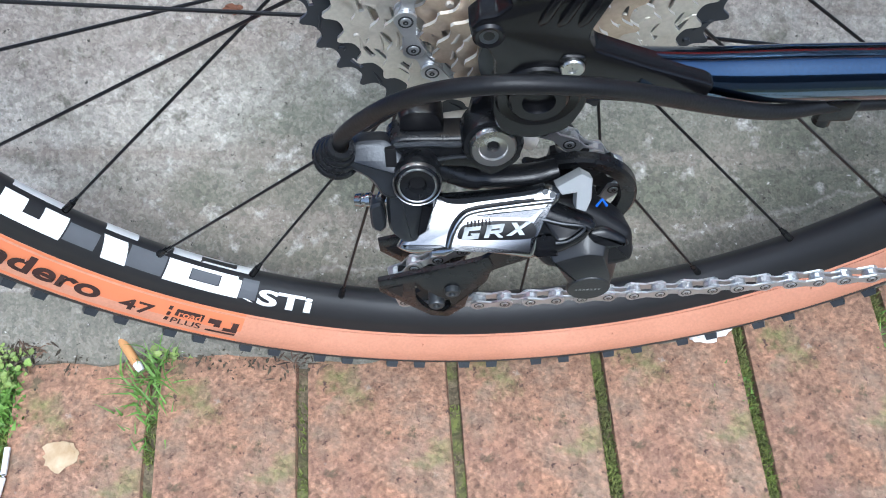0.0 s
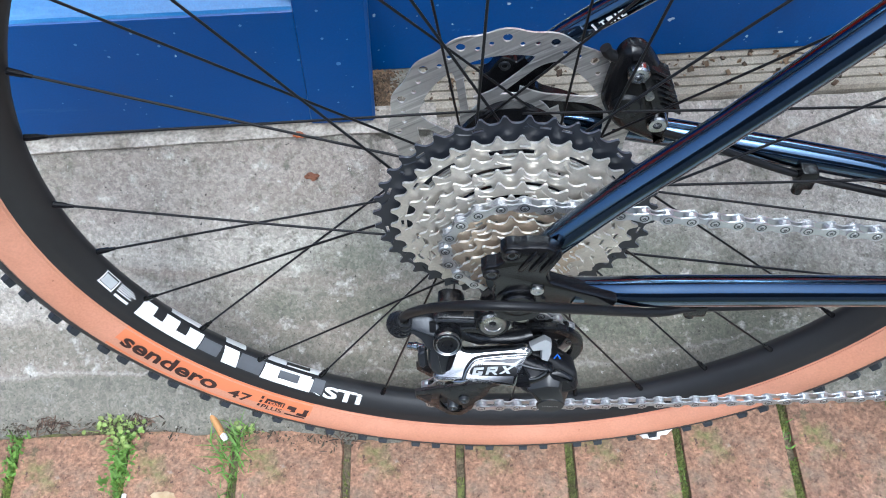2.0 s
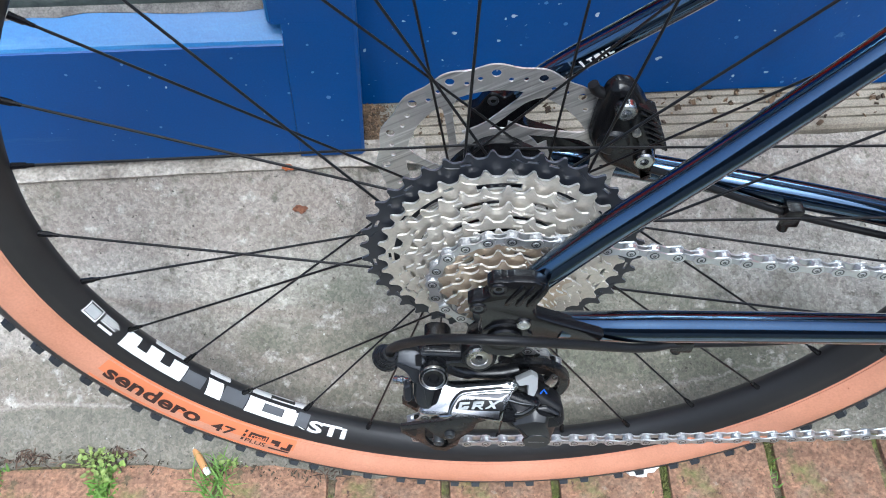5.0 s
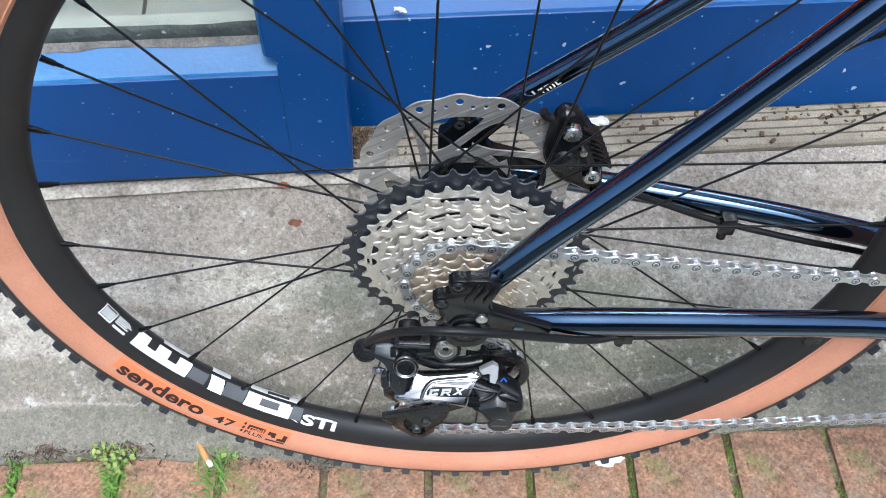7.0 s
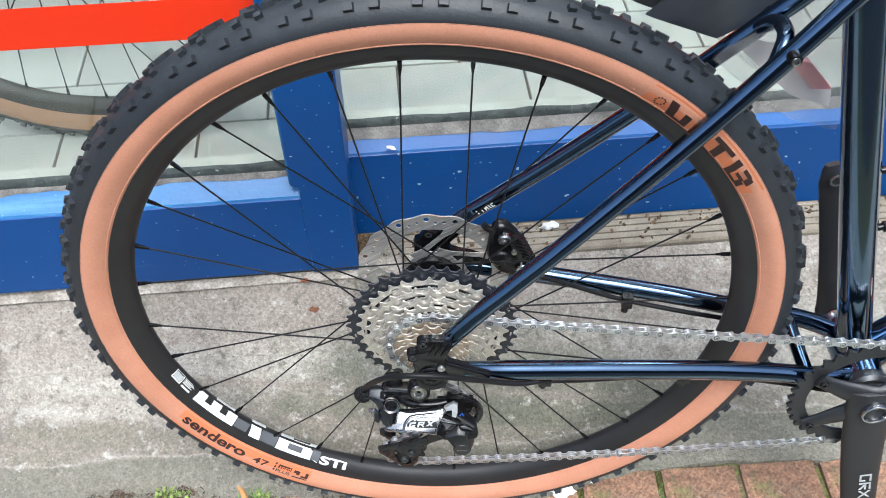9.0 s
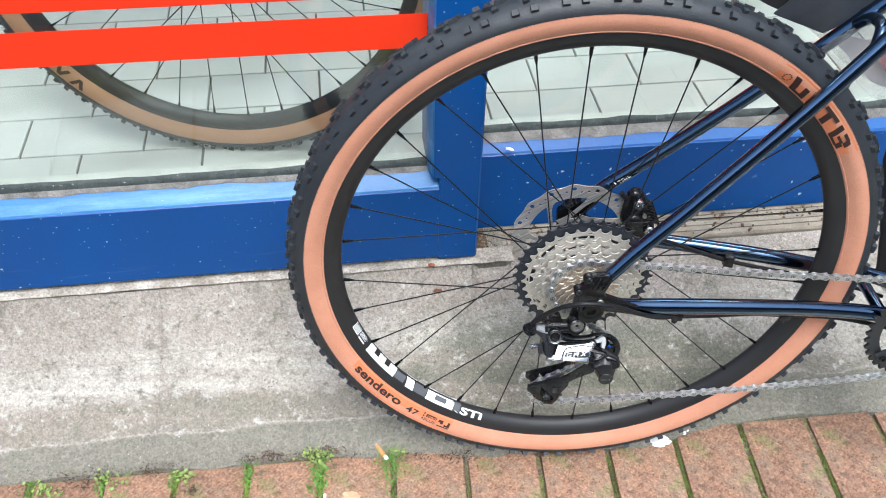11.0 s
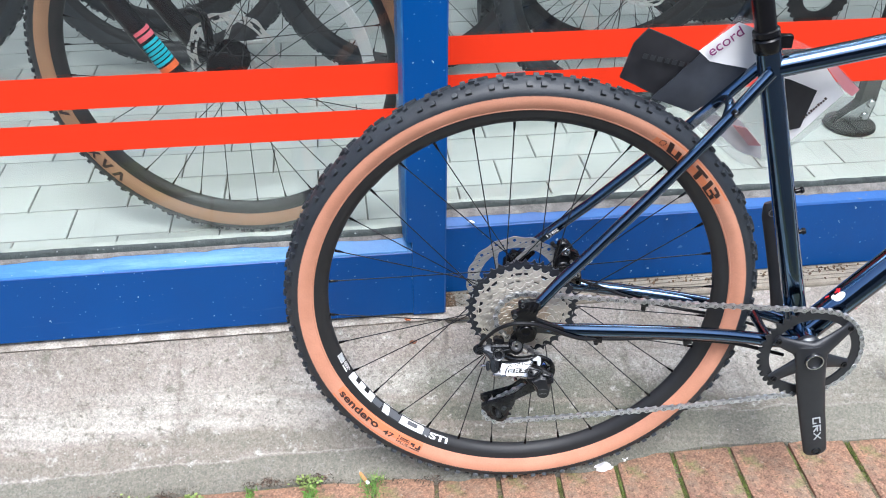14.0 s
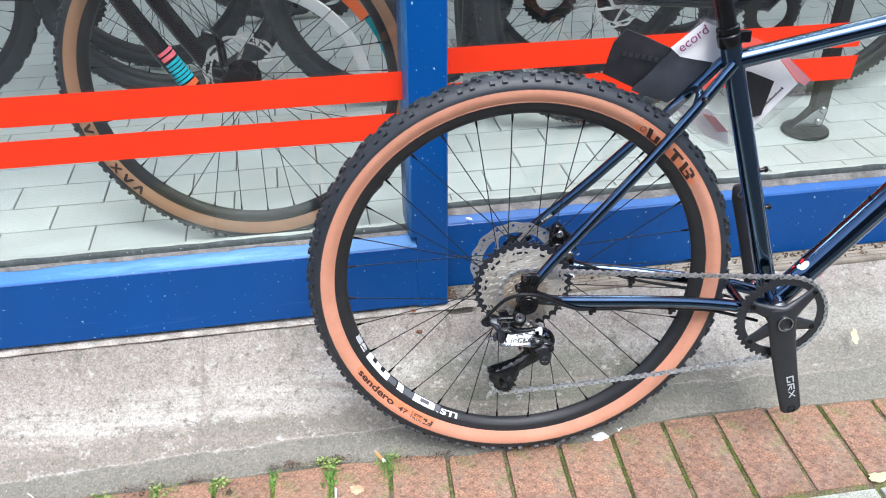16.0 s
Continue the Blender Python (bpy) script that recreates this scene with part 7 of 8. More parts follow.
def rotor_part(owner, y, r=0.085):
    bm = bmesh.new()
    polar_plate(bm, 192, lambda j: (r * 0.80, r * 0.845, r * 0.885, r * 0.945, r + 0.0022 * math.sin(2 * math.pi * j / 16)),
                lambda j, b: (j + 3 * b) % 16 < 7 if b in (1, 2) else True, y, y + 0.002)
    lathe(bm, [(0.018, y), (0.026, y), (0.026, y + 0.002), (0.018, y + 0.002)], seg=32)
    for k in range(6):
        a0, a1 = radians(60 * k - 40), radians(60 * k + 6)
        sweep(bm, [(0.024 * math.sin(a0), y + 0.001, 0.024 * math.cos(a0)), (r * 0.83 * math.sin(a1), y + 0.001, r * 0.83 * math.cos(a1))], [0.0046, 0.0036], seg=8, oval=(1.0, 0.28))
    return part("brake_rotor", bm, rotor_lit, owner, "steel disc brake rotor")


def tubes(owner, spec, material):
    for nm, pts, r in spec:
        bm = bmesh.new()
        sweep(bm, smooth_path(pts, 5), r, seg=16)
        part(nm, bm, material, owner, smooth=True)


def letters(owner, angles, r0, r1, y):
    bm = bmesh.new()
    for i, a in enumerate(angles):
        m0, m1 = (r0, r1) if i % 2 else (r1, r0)
        for t0, q0, t1, q1 in (((0.0, r0, 3.0, r1), (3.0, r0, 0.0, r1)) if i % 3 == 2 else ((0.0, m0, 1.6, m1), (1.6, m1, 3.2, m0))):
            rows = [[bm.verts.new((q * math.sin(radians(a - t - w)), y, q * math.cos(radians(a - t - w)))) for w in (0.0, 1.15)] for t, q in ((t0, q0), ((t0 + t1) / 2, (q0 + q1) / 2), (t1, q1))]
            for p, q in zip(rows, rows[1:]):
                bm.faces.new((p[0], q[0], q[1], p[1]))
    part("tyre_print", bm, dark_print, owner, "dark printed marks", kind="stuff")


# trail bike by the left window: front wheel, fork and frame
bike_a = thing("display_bicycle", "dark mountain bicycle with tan-wall tyres on the shop floor", "bicycle", WALL @ at(-0.376, 0.282, 0.5645, 0, 0, -8), group="bicycles on show")
wheel_parts(bike_a, tan_pale, False)
rotor_part(bike_a, 0.045)
letters(bike_a, (229, 234.5, 240, 257), 0.3225, 0.3400, -0.0242)
tubes(bike_a, (("fork_leg", [(0.0, -0.070, -0.012), (-0.060, -0.070, 0.0), (-0.088, -0.070, 0.03), (-0.186, -0.070, 0.19), (-0.29, -0.07, 0.40)], 0.0175), ("fork_leg", [(0.0, 0.070, -0.012), (-0.060, 0.070, 0.0), (-0.088, 0.070, 0.03), (-0.186, 0.070, 0.19), (-0.29, 0.07, 0.40)], 0.0175)), black_gloss)
tubes(bike_a, (("head_tube", [(-0.29, 0, 0.42), (-0.36, 0, 0.58)], 0.026), ("down_tube", [(-0.30, 0, 0.43), (-0.83, 0, 0.0)], 0.026), ("top_tube", [(-0.35, 0, 0.55), (-0.88, 0, 0.33)], 0.018)), grey_alloy)
LEG0, LEG1 = Vector((-0.088, -0.070, 0.03)), Vector((-0.186, -0.070, 0.19))
for t0, t1, mt, lb in [(0.03 + 0.042 * i, 0.060 + 0.042 * i, teal_bright, "cyan band on the fork leg") for i in range(6)] + [(-0.05, 0.01, orange_paint, "orange band near the fork end"), (0.30, 0.345, pink_print, "pink band on the fork leg"), (0.365, 0.40, pink_print, "pink band on the fork leg")]:
    bm = bmesh.new()
    sweep(bm, [LEG0.lerp(LEG1, t0), LEG0.lerp(LEG1, t1)], 0.0180, seg=18)
    part("fork_decal", bm, mt, bike_a, lb, smooth=True)
bm = bmesh.new()
sweep(bm, smooth_path([(-0.075, 0.050, 0.09), (-0.045, 0.046, 0.075), (-0.040, 0.046, 0.02)]), 0.009, seg=16)
part("brake_caliper", bm, black_gloss, bike_a, smooth=True)

# partial arcs that stand for the second wheel's rim and tyre
for r0, r1, a0, a1, mt, nm in ((0.277, 0.290, 56, 118, teal, "teal rim guard"), (0.290, 0.312, 28, 118, tan_pale, "tan edge of the guard"), (0.270, 0.290, 34, 56, orange_paint, "orange end of the guard"), (0.220, 0.242, 20, 82, card_white, "white plastic guard strip")):
    bm = bmesh.new()
    lathe(bm, [(1.1 * r0, 0.121), (1.1 * r1, 0.121), (1.1 * r1, 0.1375), (1.1 * r0, 0.1375)], seg=40, arc=(radians(a0), radians(a1)))
    bmesh.ops.holes_fill(bm, edges=bm.edges)
    part("wheel_arc", bm, mt, bike_a, nm, matrix=at(0.020, 0, -0.096, 0, 0, 10))

# black-tyred bikes
bike_c = thing("display_bicycle", "black bicycle with black tyres further inside the shop", "bicycle", WALL @ at(0.56, 0.72, 0.576, 0, 0, 3), group="bicycles on show")
wheel_parts(bike_c, rubber, False)
rotor_part(bike_c, -0.058, 0.075)
tubes(bike_c, (("chain_stay", [(0.0, -0.07, 0.0), (0.44, -0.03, -0.06)], 0.011), ("seat_stay", [(0.0, -0.07, 0.0), (0.31, -0.02, 0.42)], 0.009), ("chain_stay", [(0.0, 0.07, 0.0), (0.44, 0.03, -0.06)], 0.011), ("seat_stay", [(0.0, 0.07, 0.0), (0.31, 0.02, 0.42)], 0.009),
               ("seat_tube", [(0.45, 0, -0.07), (0.30, 0, 0.46)], 0.017), ("down_tube", [(0.45, 0, -0.07), (0.95, 0, 0.42)], 0.022), ("top_tube", [(0.31, 0, 0.42), (0.92, 0, 0.46)], 0.016)), black_gloss)
bm = bmesh.new()
polar_plate(bm, 120, lambda j: (0.045, 0.055, 0.075, 0.080 + (0.005 if j % 4 < 2 else 0)), lambda j, b: True, -0.05, -0.046)
part("chainring", bm, black_gloss, bike_c, matrix=at(0.45, 0, -0.07))
for uu, dd, rz in ((-0.60, 1.14, 5), (0.02, 0.98, 4), (1.22, 0.82, -3), (0.62, 1.08, 3), (-1.31, 1.12, 8), (0.30, 1.36, 82), (1.02, 1.30, 6), (-0.70, 1.40, -14), (-0.30, 1.85, 6)):
    copy_thing(bike_c, WALL @ at(uu, dd, 0.576, 0, 0, rz))
stand = thing("display_stand", "black display stand foot with silver bolts on the tiled floor", "display stand", WALL @ at(1.11, 0.575, 0.2005))
bm = bmesh.new()
lathe(bm, [(0.0005, 0.0), (0.060, 0.0), (0.064, 0.004), (0.062, 0.012), (0.052, 0.018), (0.0005, 0.020)], seg=40)
bmesh.ops.rotate(bm, verts=bm.verts, matrix=Matrix.Rotation(radians(90), 3, "X"))
part("foot", bm, black_matte, stand, smooth=True)
bm = bmesh.new()
prism(bm, [(-0.055, 0.018), (0.040, 0.018), (0.046, 0.06), (0.048, 0.42), (0.012, 0.42), (0.008, 0.07)], -0.014, 0.014, bevel=0.004)
part("bracket", bm, black_matte, stand, smooth=True)
bm = bmesh.new()
prism(bm, [(-0.050, 0.020), (-0.044, 0.030), (0.030, 0.085), (0.040, 0.060), (0.034, 0.024)], -0.018, -0.0145, bevel=0.001)
part("steel_plate", bm, silver, stand)
for x, z in ((0.022, 0.036), (0.030, 0.070)):
    bm = bmesh.new()
    lathe(bm, [(0.0005, -0.006), (0.008, -0.006), (0.0105, -0.003), (0.0105, 0), (0.0005, 0)], seg=18)
    part("bolt", bm, silver, stand, smooth=True, matrix=at(x, -0.018, z))

# ---- clear bag with papers hanging behind the seat tube ----
bag = thing("plastic_bag", "clear plastic bag of leaflets hanging behind the seat tube", "plastic bag")
tilt_y = 0.325


def sheet(name, outline, y, material, label="", wave=0.004, thick=0.0008, n=14):
    """A thin, slightly wavy sheet with the outline (x, z)."""
    bm = bmesh.new()
    vs = [bm.verts.new((x, 0, z)) for x, z in outline]
    bm.faces.new(vs)
    bmesh.ops.triangulate(bm, faces=bm.faces)
    bmesh.ops.subdivide_edges(bm, edges=bm.edges, cuts=n, use_grid_fill=True)
    for v in bm.verts:
        v.co.y = y + wave * noise.noise((v.co.x * 14, y * 90, v.co.z * 14)) + 0.5 * wave * noise.noise((v.co.x * 45, y * 70, v.co.z * 45)) + 0.12 * (v.co.x - 0.3)
    g = bmesh.ops.solidify(bm, geom=bm.faces[:], thickness=thick)
    return part(name, bm, material, bag, label, smooth=True)


sheet("film", [(0.300, 0.800), (0.395, 0.760), (0.445, 0.735), (0.505, 0.684), (0.500, 0.655), (0.436, 0.600), (0.380, 0.570), (0.330, 0.590), (0.250, 0.655), (0.205, 0.685)], tilt_y + 0.020, film, "clear crinkled plastic film", wave=0.010)
sheet("film", [(0.258, 0.668), (0.336, 0.716), (0.366, 0.672), (0.380, 0.572), (0.330, 0.590), (0.250, 0.655)], tilt_y - 0.016, film, "clear crinkled plastic film", wave=0.008)
sheet("black_flap", [(0.142, 0.721), (0.155, 0.771), (0.173, 0.791), (0.206, 0.777), (0.267, 0.748), (0.242, 0.727), (0.202, 0.690)], tilt_y + 0.006, card_black, "black folded sleeve with a worn print", wave=0.005, thick=0.004)
sheet("black_flap", [(0.190, 0.692), (0.250, 0.756), (0.340, 0.728), (0.336, 0.716), (0.252, 0.667)], tilt_y - 0.002, sleeve_film, "smoky grey lower half of the sleeve", wave=0.004, thick=0.002)
sheet("white_card", [(0.246, 0.760), (0.294, 0.799), (0.321, 0.789), (0.340, 0.727), (0.264, 0.744)], tilt_y - 0.004, card_white, "white leaflet with purple lettering", wave=0.002)
sheet("white_card", [(0.370, 0.722), (0.433, 0.731), (0.477, 0.683), (0.415, 0.610), (0.375, 0.640)], tilt_y + 0.006, card_white, "white leaflet", wave=0.003)
sheet("black_card", [(0.366, 0.716), (0.389, 0.710), (0.433, 0.691), (0.422, 0.632), (0.385, 0.625)], tilt_y + 0.001, card_black, "black card", wave=0.002)
sheet("pink_edge", [(0.433, 0.733), (0.444, 0.735), (0.501, 0.686), (0.492, 0.676), (0.477, 0.686)], tilt_y + 0.010, mat("pink_paper", (0.75, 0.30, 0.32), 0.6, noise_scale=30, noise_amt=0.1), "pink sheet edge", wave=0.001)
sheet("white_card", [(0.262, 0.660), (0.330, 0.645), (0.372, 0.600), (0.378, 0.576), (0.335, 0.596)], tilt_y + 0.010, card_white, "white folded leaflet at the bag's bottom", wave=0.006)
# Pinkish tone: the film's haze over the red put into the colour.
sheet("red_reflector", [(0.318, 0.642), (0.340, 0.636), (0.368, 0.606), (0.348, 0.608)], tilt_y + 0.002, mat("hazy_red_plastic", (0.62, 0.16, 0.17), 0.5, noise_scale=30, color2=(0.60, 0.34, 0.34)), "red plastic reflector, paled by film haze put into its colour", wave=0.002, thick=0.004)
cu = bpy.data.curves.new("leaflet_word", "FONT")
cu.body, cu.size, cu.align_x, cu.align_y, cu.extrude = "ecord", 0.0225 * S, "LEFT", "BOTTOM", 0.0002
tmp = new("leaflet_word", cu)
bpy.context.view_layer.update()
me = bpy.data.meshes.new_from_object(tmp.evaluated_get(bpy.context.evaluated_depsgraph_get()))
bpy.data.objects.remove(tmp)
me.materials.clear()
me.materials.append(purple_print)
word = new("leaflet_word", me)
word.parent = bag
word.matrix_basis = at(0.266, tilt_y - 0.0125, 0.7485, 90, 0, 7) @ pose(0, 0, 0, 0, 0, 38)
tagged(word, "purple printed word")
bm = bmesh.new()
for i in range(10):
    box(bm, (i * 0.0042, -0.0004, 0), (i * 0.0042 + 0.0028, 0.0004, 0.0032 if i % 3 else 0.0046))
part("leaflet_print", bm, dark_print, bag, "small dark print", matrix=at(0.424, tilt_y + 0.0145, 0.648, 0, -48, 7), kind="stuff")
bm = bmesh.new()
for i in range(8):
    box(bm, (i * 0.011, -0.0004, 0), (i * 0.011 + 0.007, 0.0004, 0.007))
part("sleeve_print", bm, grey_alloy, bag, "worn grey print", matrix=at(0.168, tilt_y - 0.020, 0.752, 0, 14, 7), kind="stuff")

# ---- pavers, moss and litter ----
pav = []
for v in range(5):
    r = random.Random(50 + v)
    bm = bmesh.new()
    box(bm, (-0.0485, -0.1085, -0.022), (0.0485, 0.1085, 0.0), bevel=0.0035)
    for vert in bm.verts:
        c = vert.co
        c.x += 0.0022 * noise.noise((c.y * 30, v * 7, c.z * 20))
        c.y += 0.0022 * noise.noise((c.x * 40, v * 5, 1))
        c.z += 0.0010 * noise.noise((c.x * 25, c.y * 25, v * 3))
    me = bpy.data.meshes.new("brick")
    bmesh.ops.recalc_face_normals(bm, faces=bm.faces)
    bm.transform(Matrix.Scale(S, 4))
    bm.to_mesh(me)
    bm.free()
    me.materials.append(brick_mat)
    me.polygons.foreach_set("use_smooth", [True] * len(me.polygons))
    me.set_sharp_from_angle(angle=radians(50))
    pav.append(me)
ROLL = -math.degrees(math.atan(SLOPE))


def joint_pos(k):
    return 0.0192 + k * (0.1103 if k < 0 else 0.1055)


rnd = random.Random(9)
for k in range(-17, 18):
    a = (joint_pos(k) + joint_pos(k + 1)) / 2
    for row in range(2):
        b = 0.1215 + row * 0.226
        x, y = a * E1[0] + b * E2[0], a * E1[1] + b * E2[1]
        if row == 1 and y > edge_y(x) + 0.14:
            continue
        ob = new("brick", pav[rnd.randrange(5)])
        ob.parent = pavement
        ob.matrix_basis = at(x, y, street(x, y) + rnd.uniform(-0.0015, 0.001) - 0.001, rnd.uniform(-0.5, 0.5), ROLL + rnd.uniform(-0.8, 0.8), 5.5 + rnd.uniform(-0.8, 0.8)) @ Matrix.Diagonal(((joint_pos(k + 1) - joint_pos(k) - 0.0075) / 0.097, 1, 1, 1))
slab0 = None
for k in range(-7, 8):
    a, b = 0.652 + k * 0.30 - 0.15, -0.150
    x, y = a * E1[0] + b * E2[0], a * E1[1] + b * E2[1]
    m = at(x, y, street(x, y), 0, ROLL, 5.5)
    if slab0 is None:
        bm = bmesh.new()
        box(bm, (-0.146, -0.148, -0.03), (0.146, 0.148, 0.0), bevel=0.004)
        slab0 = part("slab", bm, slab_mat, pavement, "pale granite kerb slab", smooth=True, matrix=m)
    else:
        again("slab", slab0, pavement, m)


def blade(bm, base, h, lean, width, r):
    d = r.uniform(0, 6.283)
    out = Vector((math.cos(d), math.sin(d), 0))
    side = Vector((-math.sin(d), math.cos(d), 0)) * width
    p = Vector(base)
    pts = [(0, 1.0), (0.4, 0.9), (0.75, 0.6), (1.0, 0.05)]
    rows = [[bm.verts.new(p + out * lean * t * t + Vector((0, 0, h * (t - 0.35 * t * t * min(1, lean / h))) ) + side * w * s) for s in (-1, 1)] for t, w in pts]
    for q, u in zip(rows, rows[1:]):
        bm.faces.new((q[0], q[1], u[1], u[0]))


# moss in the joints
moss_bm = bmesh.new()
r = random.Random(31)
dens = {-9: 0.5, -8: 0.6, -7: 0.7, -6: 0.7, -5: 0.8, -4: 0.9, -3: 1.0, -2: 0.35, -1: 0.12, 0: 0.22, 1: 0.7, 2: 1.0, 3: 0.9, 4: 0.35, 5: 0.2, 6: 0.3}
for k in range(-12, 10):
    amount = dens.get(k, 0.4)
    for i in range(int(3600 * amount)):
        b = r.uniform(0.015, 0.235)
        thick = noise.noise((k * 3.1, b * 22, 0)) + 0.5 * noise.noise((k * 5.3, b * 70, 2))
        if thick < 0.16 - 0.42 * amount + 0.25 * r.random():
            continue
        a = joint_pos(k) + 0.0025 * noise.noise((b * 40, k * 2.7, 5)) + r.gauss(0, 0.0026)
        x, y = a * E1[0] + b * E2[0], a * E1[1] + b * E2[1]
        blade(moss_bm, (x, y, street(x, y) - 0.007), r.uniform(0.003, 0.0085), r.uniform(0.001, 0.004), r.uniform(0.0003, 0.0008), r)
for i in range(500):
    x = r.uniform(-1.2, 0.9)
    if noise.noise((x * 6, 9, 0)) < 0.02:
        continue
    y = edge_y(x) + r.gauss(-0.004, 0.004)
    blade(moss_bm, (x, y, street(x, y) - 0.004), r.uniform(0.003, 0.008), r.uniform(0.001, 0.005), r.uniform(0.0007, 0.0015), r)
tagged(part("moss", moss_bm, moss), "bright green moss in the paver joints", "moss", kind="stuff")


def tuft(k, b, count, height, spread, seed, material=grass, da=0.0):
    r = random.Random(seed)
    bm = bmesh.new()
    for i in range(count):
        broad = 1.0 if k > -3 else 2.1
        blade(bm, (r.gauss(0, spread * (0.35 if broad < 2 else 0.17)), r.gauss(0, spread * 0.5) - (0 if broad < 2 else 0.010), 0), r.uniform(0.4, 1.0) * height, r.uniform(0.2, 1.0) * height / broad ** 0.5, broad * r.uniform(0.0005, 0.0011), r)
    a = joint_pos(k) + da
    x, y = a * E1[0] + b * E2[0], a * E1[1] + b * E2[1]
    return tagged(part("grass_tuft", bm, material, matrix=at(x, y, street(x, y) - 0.006)), "small tuft of grass growing from a paver joint", "grass tuft", "tufts in the joints")


for k, b, count, height, spread, seed in ((-2, 0.212, 80, 0.030, 0.024, 1), (-2, 0.185, 60, 0.016, 0.026, 2), (-3, 0.222, 170, 0.017, 0.034, 3), (-3, 0.190, 110, 0.011, 0.040, 13), (-4, 0.222, 120, 0.014, 0.030, 4), (-5, 0.226, 90, 0.012, 0.028, 5),
                                          (-6, 0.228, 70, 0.012, 0.026, 6), (-7, 0.230, 60, 0.012, 0.024, 7), (-8, 0.232, 50, 0.010, 0.022, 8), (2, 0.17, 30, 0.010, 0.030, 9), (3, 0.19, 30, 0.011, 0.030, 10)):
    tuft(k, b, count, height, spread, seed)

# broad-leaved seedlings with dead stalks at the heads of some joints
leaf_weed = mat("weed_leaf", (0.17, 0.27, 0.055), 0.55, noise_scale=50, color2=(0.25, 0.30, 0.09), island=0.35)


def seedling(x, y, leaves, width, seed):
    r = random.Random(seed)
    bm = bmesh.new()
    for i in range(leaves):
        c = Vector((r.gauss(0, width), r.gauss(0, width * 0.45), r.uniform(0.003, 0.013)))
        ln, d = r.uniform(0.0035, 0.0075), r.uniform(0, 6.283)
        u = Vector((math.cos(d), math.sin(d), r.uniform(-0.3, 0.5))).normalized()
        v = u.cross(Vector((r.gauss(0, 0.4), r.gauss(0, 0.4), 1))).normalized()
        w = u.cross(v)
        mid = [bm.verts.new(c + u * ln * f + w * (0.12 * ln if 0 < f < 1 else 0)) for f in (0.0, 0.35, 0.75, 1.0)]
        for sgn in (-1, 1):
            edge = [bm.verts.new(c + u * ln * f + v * sgn * ln * k) for f, k in ((0.30, 0.36), (0.70, 0.32))]
            bm.faces.new((mid[0], mid[1], edge[0]))
            bm.faces.new((mid[1], mid[2], edge[1], edge[0]))
            bm.faces.new((mid[2], mid[3], edge[1]))
        sweep(bm, [(c.x * 0.3, c.y * 0.3, -0.004), (c.x * 0.8, c.y * 0.8, c.z * 0.6), tuple(c)], 0.0003, seg=4)
    tagged(part("weed_seedling", bm, leaf_weed, matrix=at(x, y, street(x, y) - 0.002)), "small leafy green weed at a joint's end", "weed", "weeds along the concrete edge")


for x, y, leaves, width, seed in ((-0.334, 0.206, 60, 0.012, 41), (-0.350, 0.199, 22, 0.009, 42), (-0.332, 0.186, 26, 0.006, 43), (-0.538, 0.166, 36, 0.009, 44), (-0.650, 0.163, 30, 0.014, 45), (-0.745, 0.142, 36, 0.013, 46), (-0.205, 0.206, 14, 0.007, 47)):
    seedling(x, y, leaves, width, seed)


def dead_stalks(x, y, count, width, seed):
    r = random.Random(seed)
    bm = bmesh.new()
    for i in range(count):
        c = Vector((r.gauss(0, width), r.gauss(0, width * 0.45), r.uniform(0.001, 0.008)))
        d, ln = r.uniform(0, 6.283), r.uniform(0.003, 0.011)
        e = Vector((math.cos(d) * ln, math.sin(d) * ln, r.gauss(0, 0.25) * ln))
        sweep(bm, [tuple(c - e * 0.5), tuple(c + Vector((0, 0, 0.0008))), tuple(c + e * 0.5)], [0.0003, r.uniform(0.0005, 0.0010), 0.0003], seg=5)
    tagged(part("plant_litter", bm, stalk_mat, matrix=at(x, y, street(x, y) + 0.001)), "brown dead stalks and leaf crumbs heaped at a joint", "plant litter", kind="stuff")


stalk_mat = mat("dead_stalk", (0.135, 0.088, 0.060), 0.9, noise_scale=60, color2=(0.075, 0.050, 0.036), island=0.6)
for x, y, count, width, seed in ((-0.421, 0.203, 90, 0.013, 51), (-0.400, 0.204, 40, 0.016, 52), (-0.314, 0.214, 90, 0.009, 53), (-0.522, 0.142, 30, 0.007, 54), (-0.590, 0.172, 30, 0.009, 55), (-0.112, 0.200, 28, 0.010, 56), (0.652, 0.376, 70, 0.016, 57), (0.656, 0.330, 40, 0.010, 58), (-0.690, 0.156, 50, 0.022, 59)):
    dead_stalks(x, y, count, width, seed)

# litter
bm = bmesh.new()
sweep(bm, smooth_path([(-0.018, 0.012, 0.002), (-0.003, 0.006, 0.004), (0.010, -0.004, 0.003), (0.017, -0.020, 0.001)]), 0.0024, seg=8, oval=(1.0, 0.4))
tagged(part("straw_curl", bm, paper_white, smooth=True, matrix=at(-0.897, 0.155, street(-0.897, 0.155) + 0.006)), "curled white strip of straw on the concrete edge", "straw")

butt = thing("cigarette_butt", "flattened cigarette butt lying by a grass tuft", "cigarette butt", at(-0.239, 0.207, street(-0.239, 0.2) + 0.0055, 0, 4, -52))
bm = bmesh.new()
sweep(bm, [(-0.0155, 0, 0), (-0.013, 0, 0), (0.006, 0, 0), (0.010, 0, 0.0004)], [0.0035, 0.0041, 0.0041, 0.0038], seg=16, oval=(1, 0.85))
part("filter", bm, butt_tan, butt, "tan filter paper", smooth=True)
bm = bmesh.new()
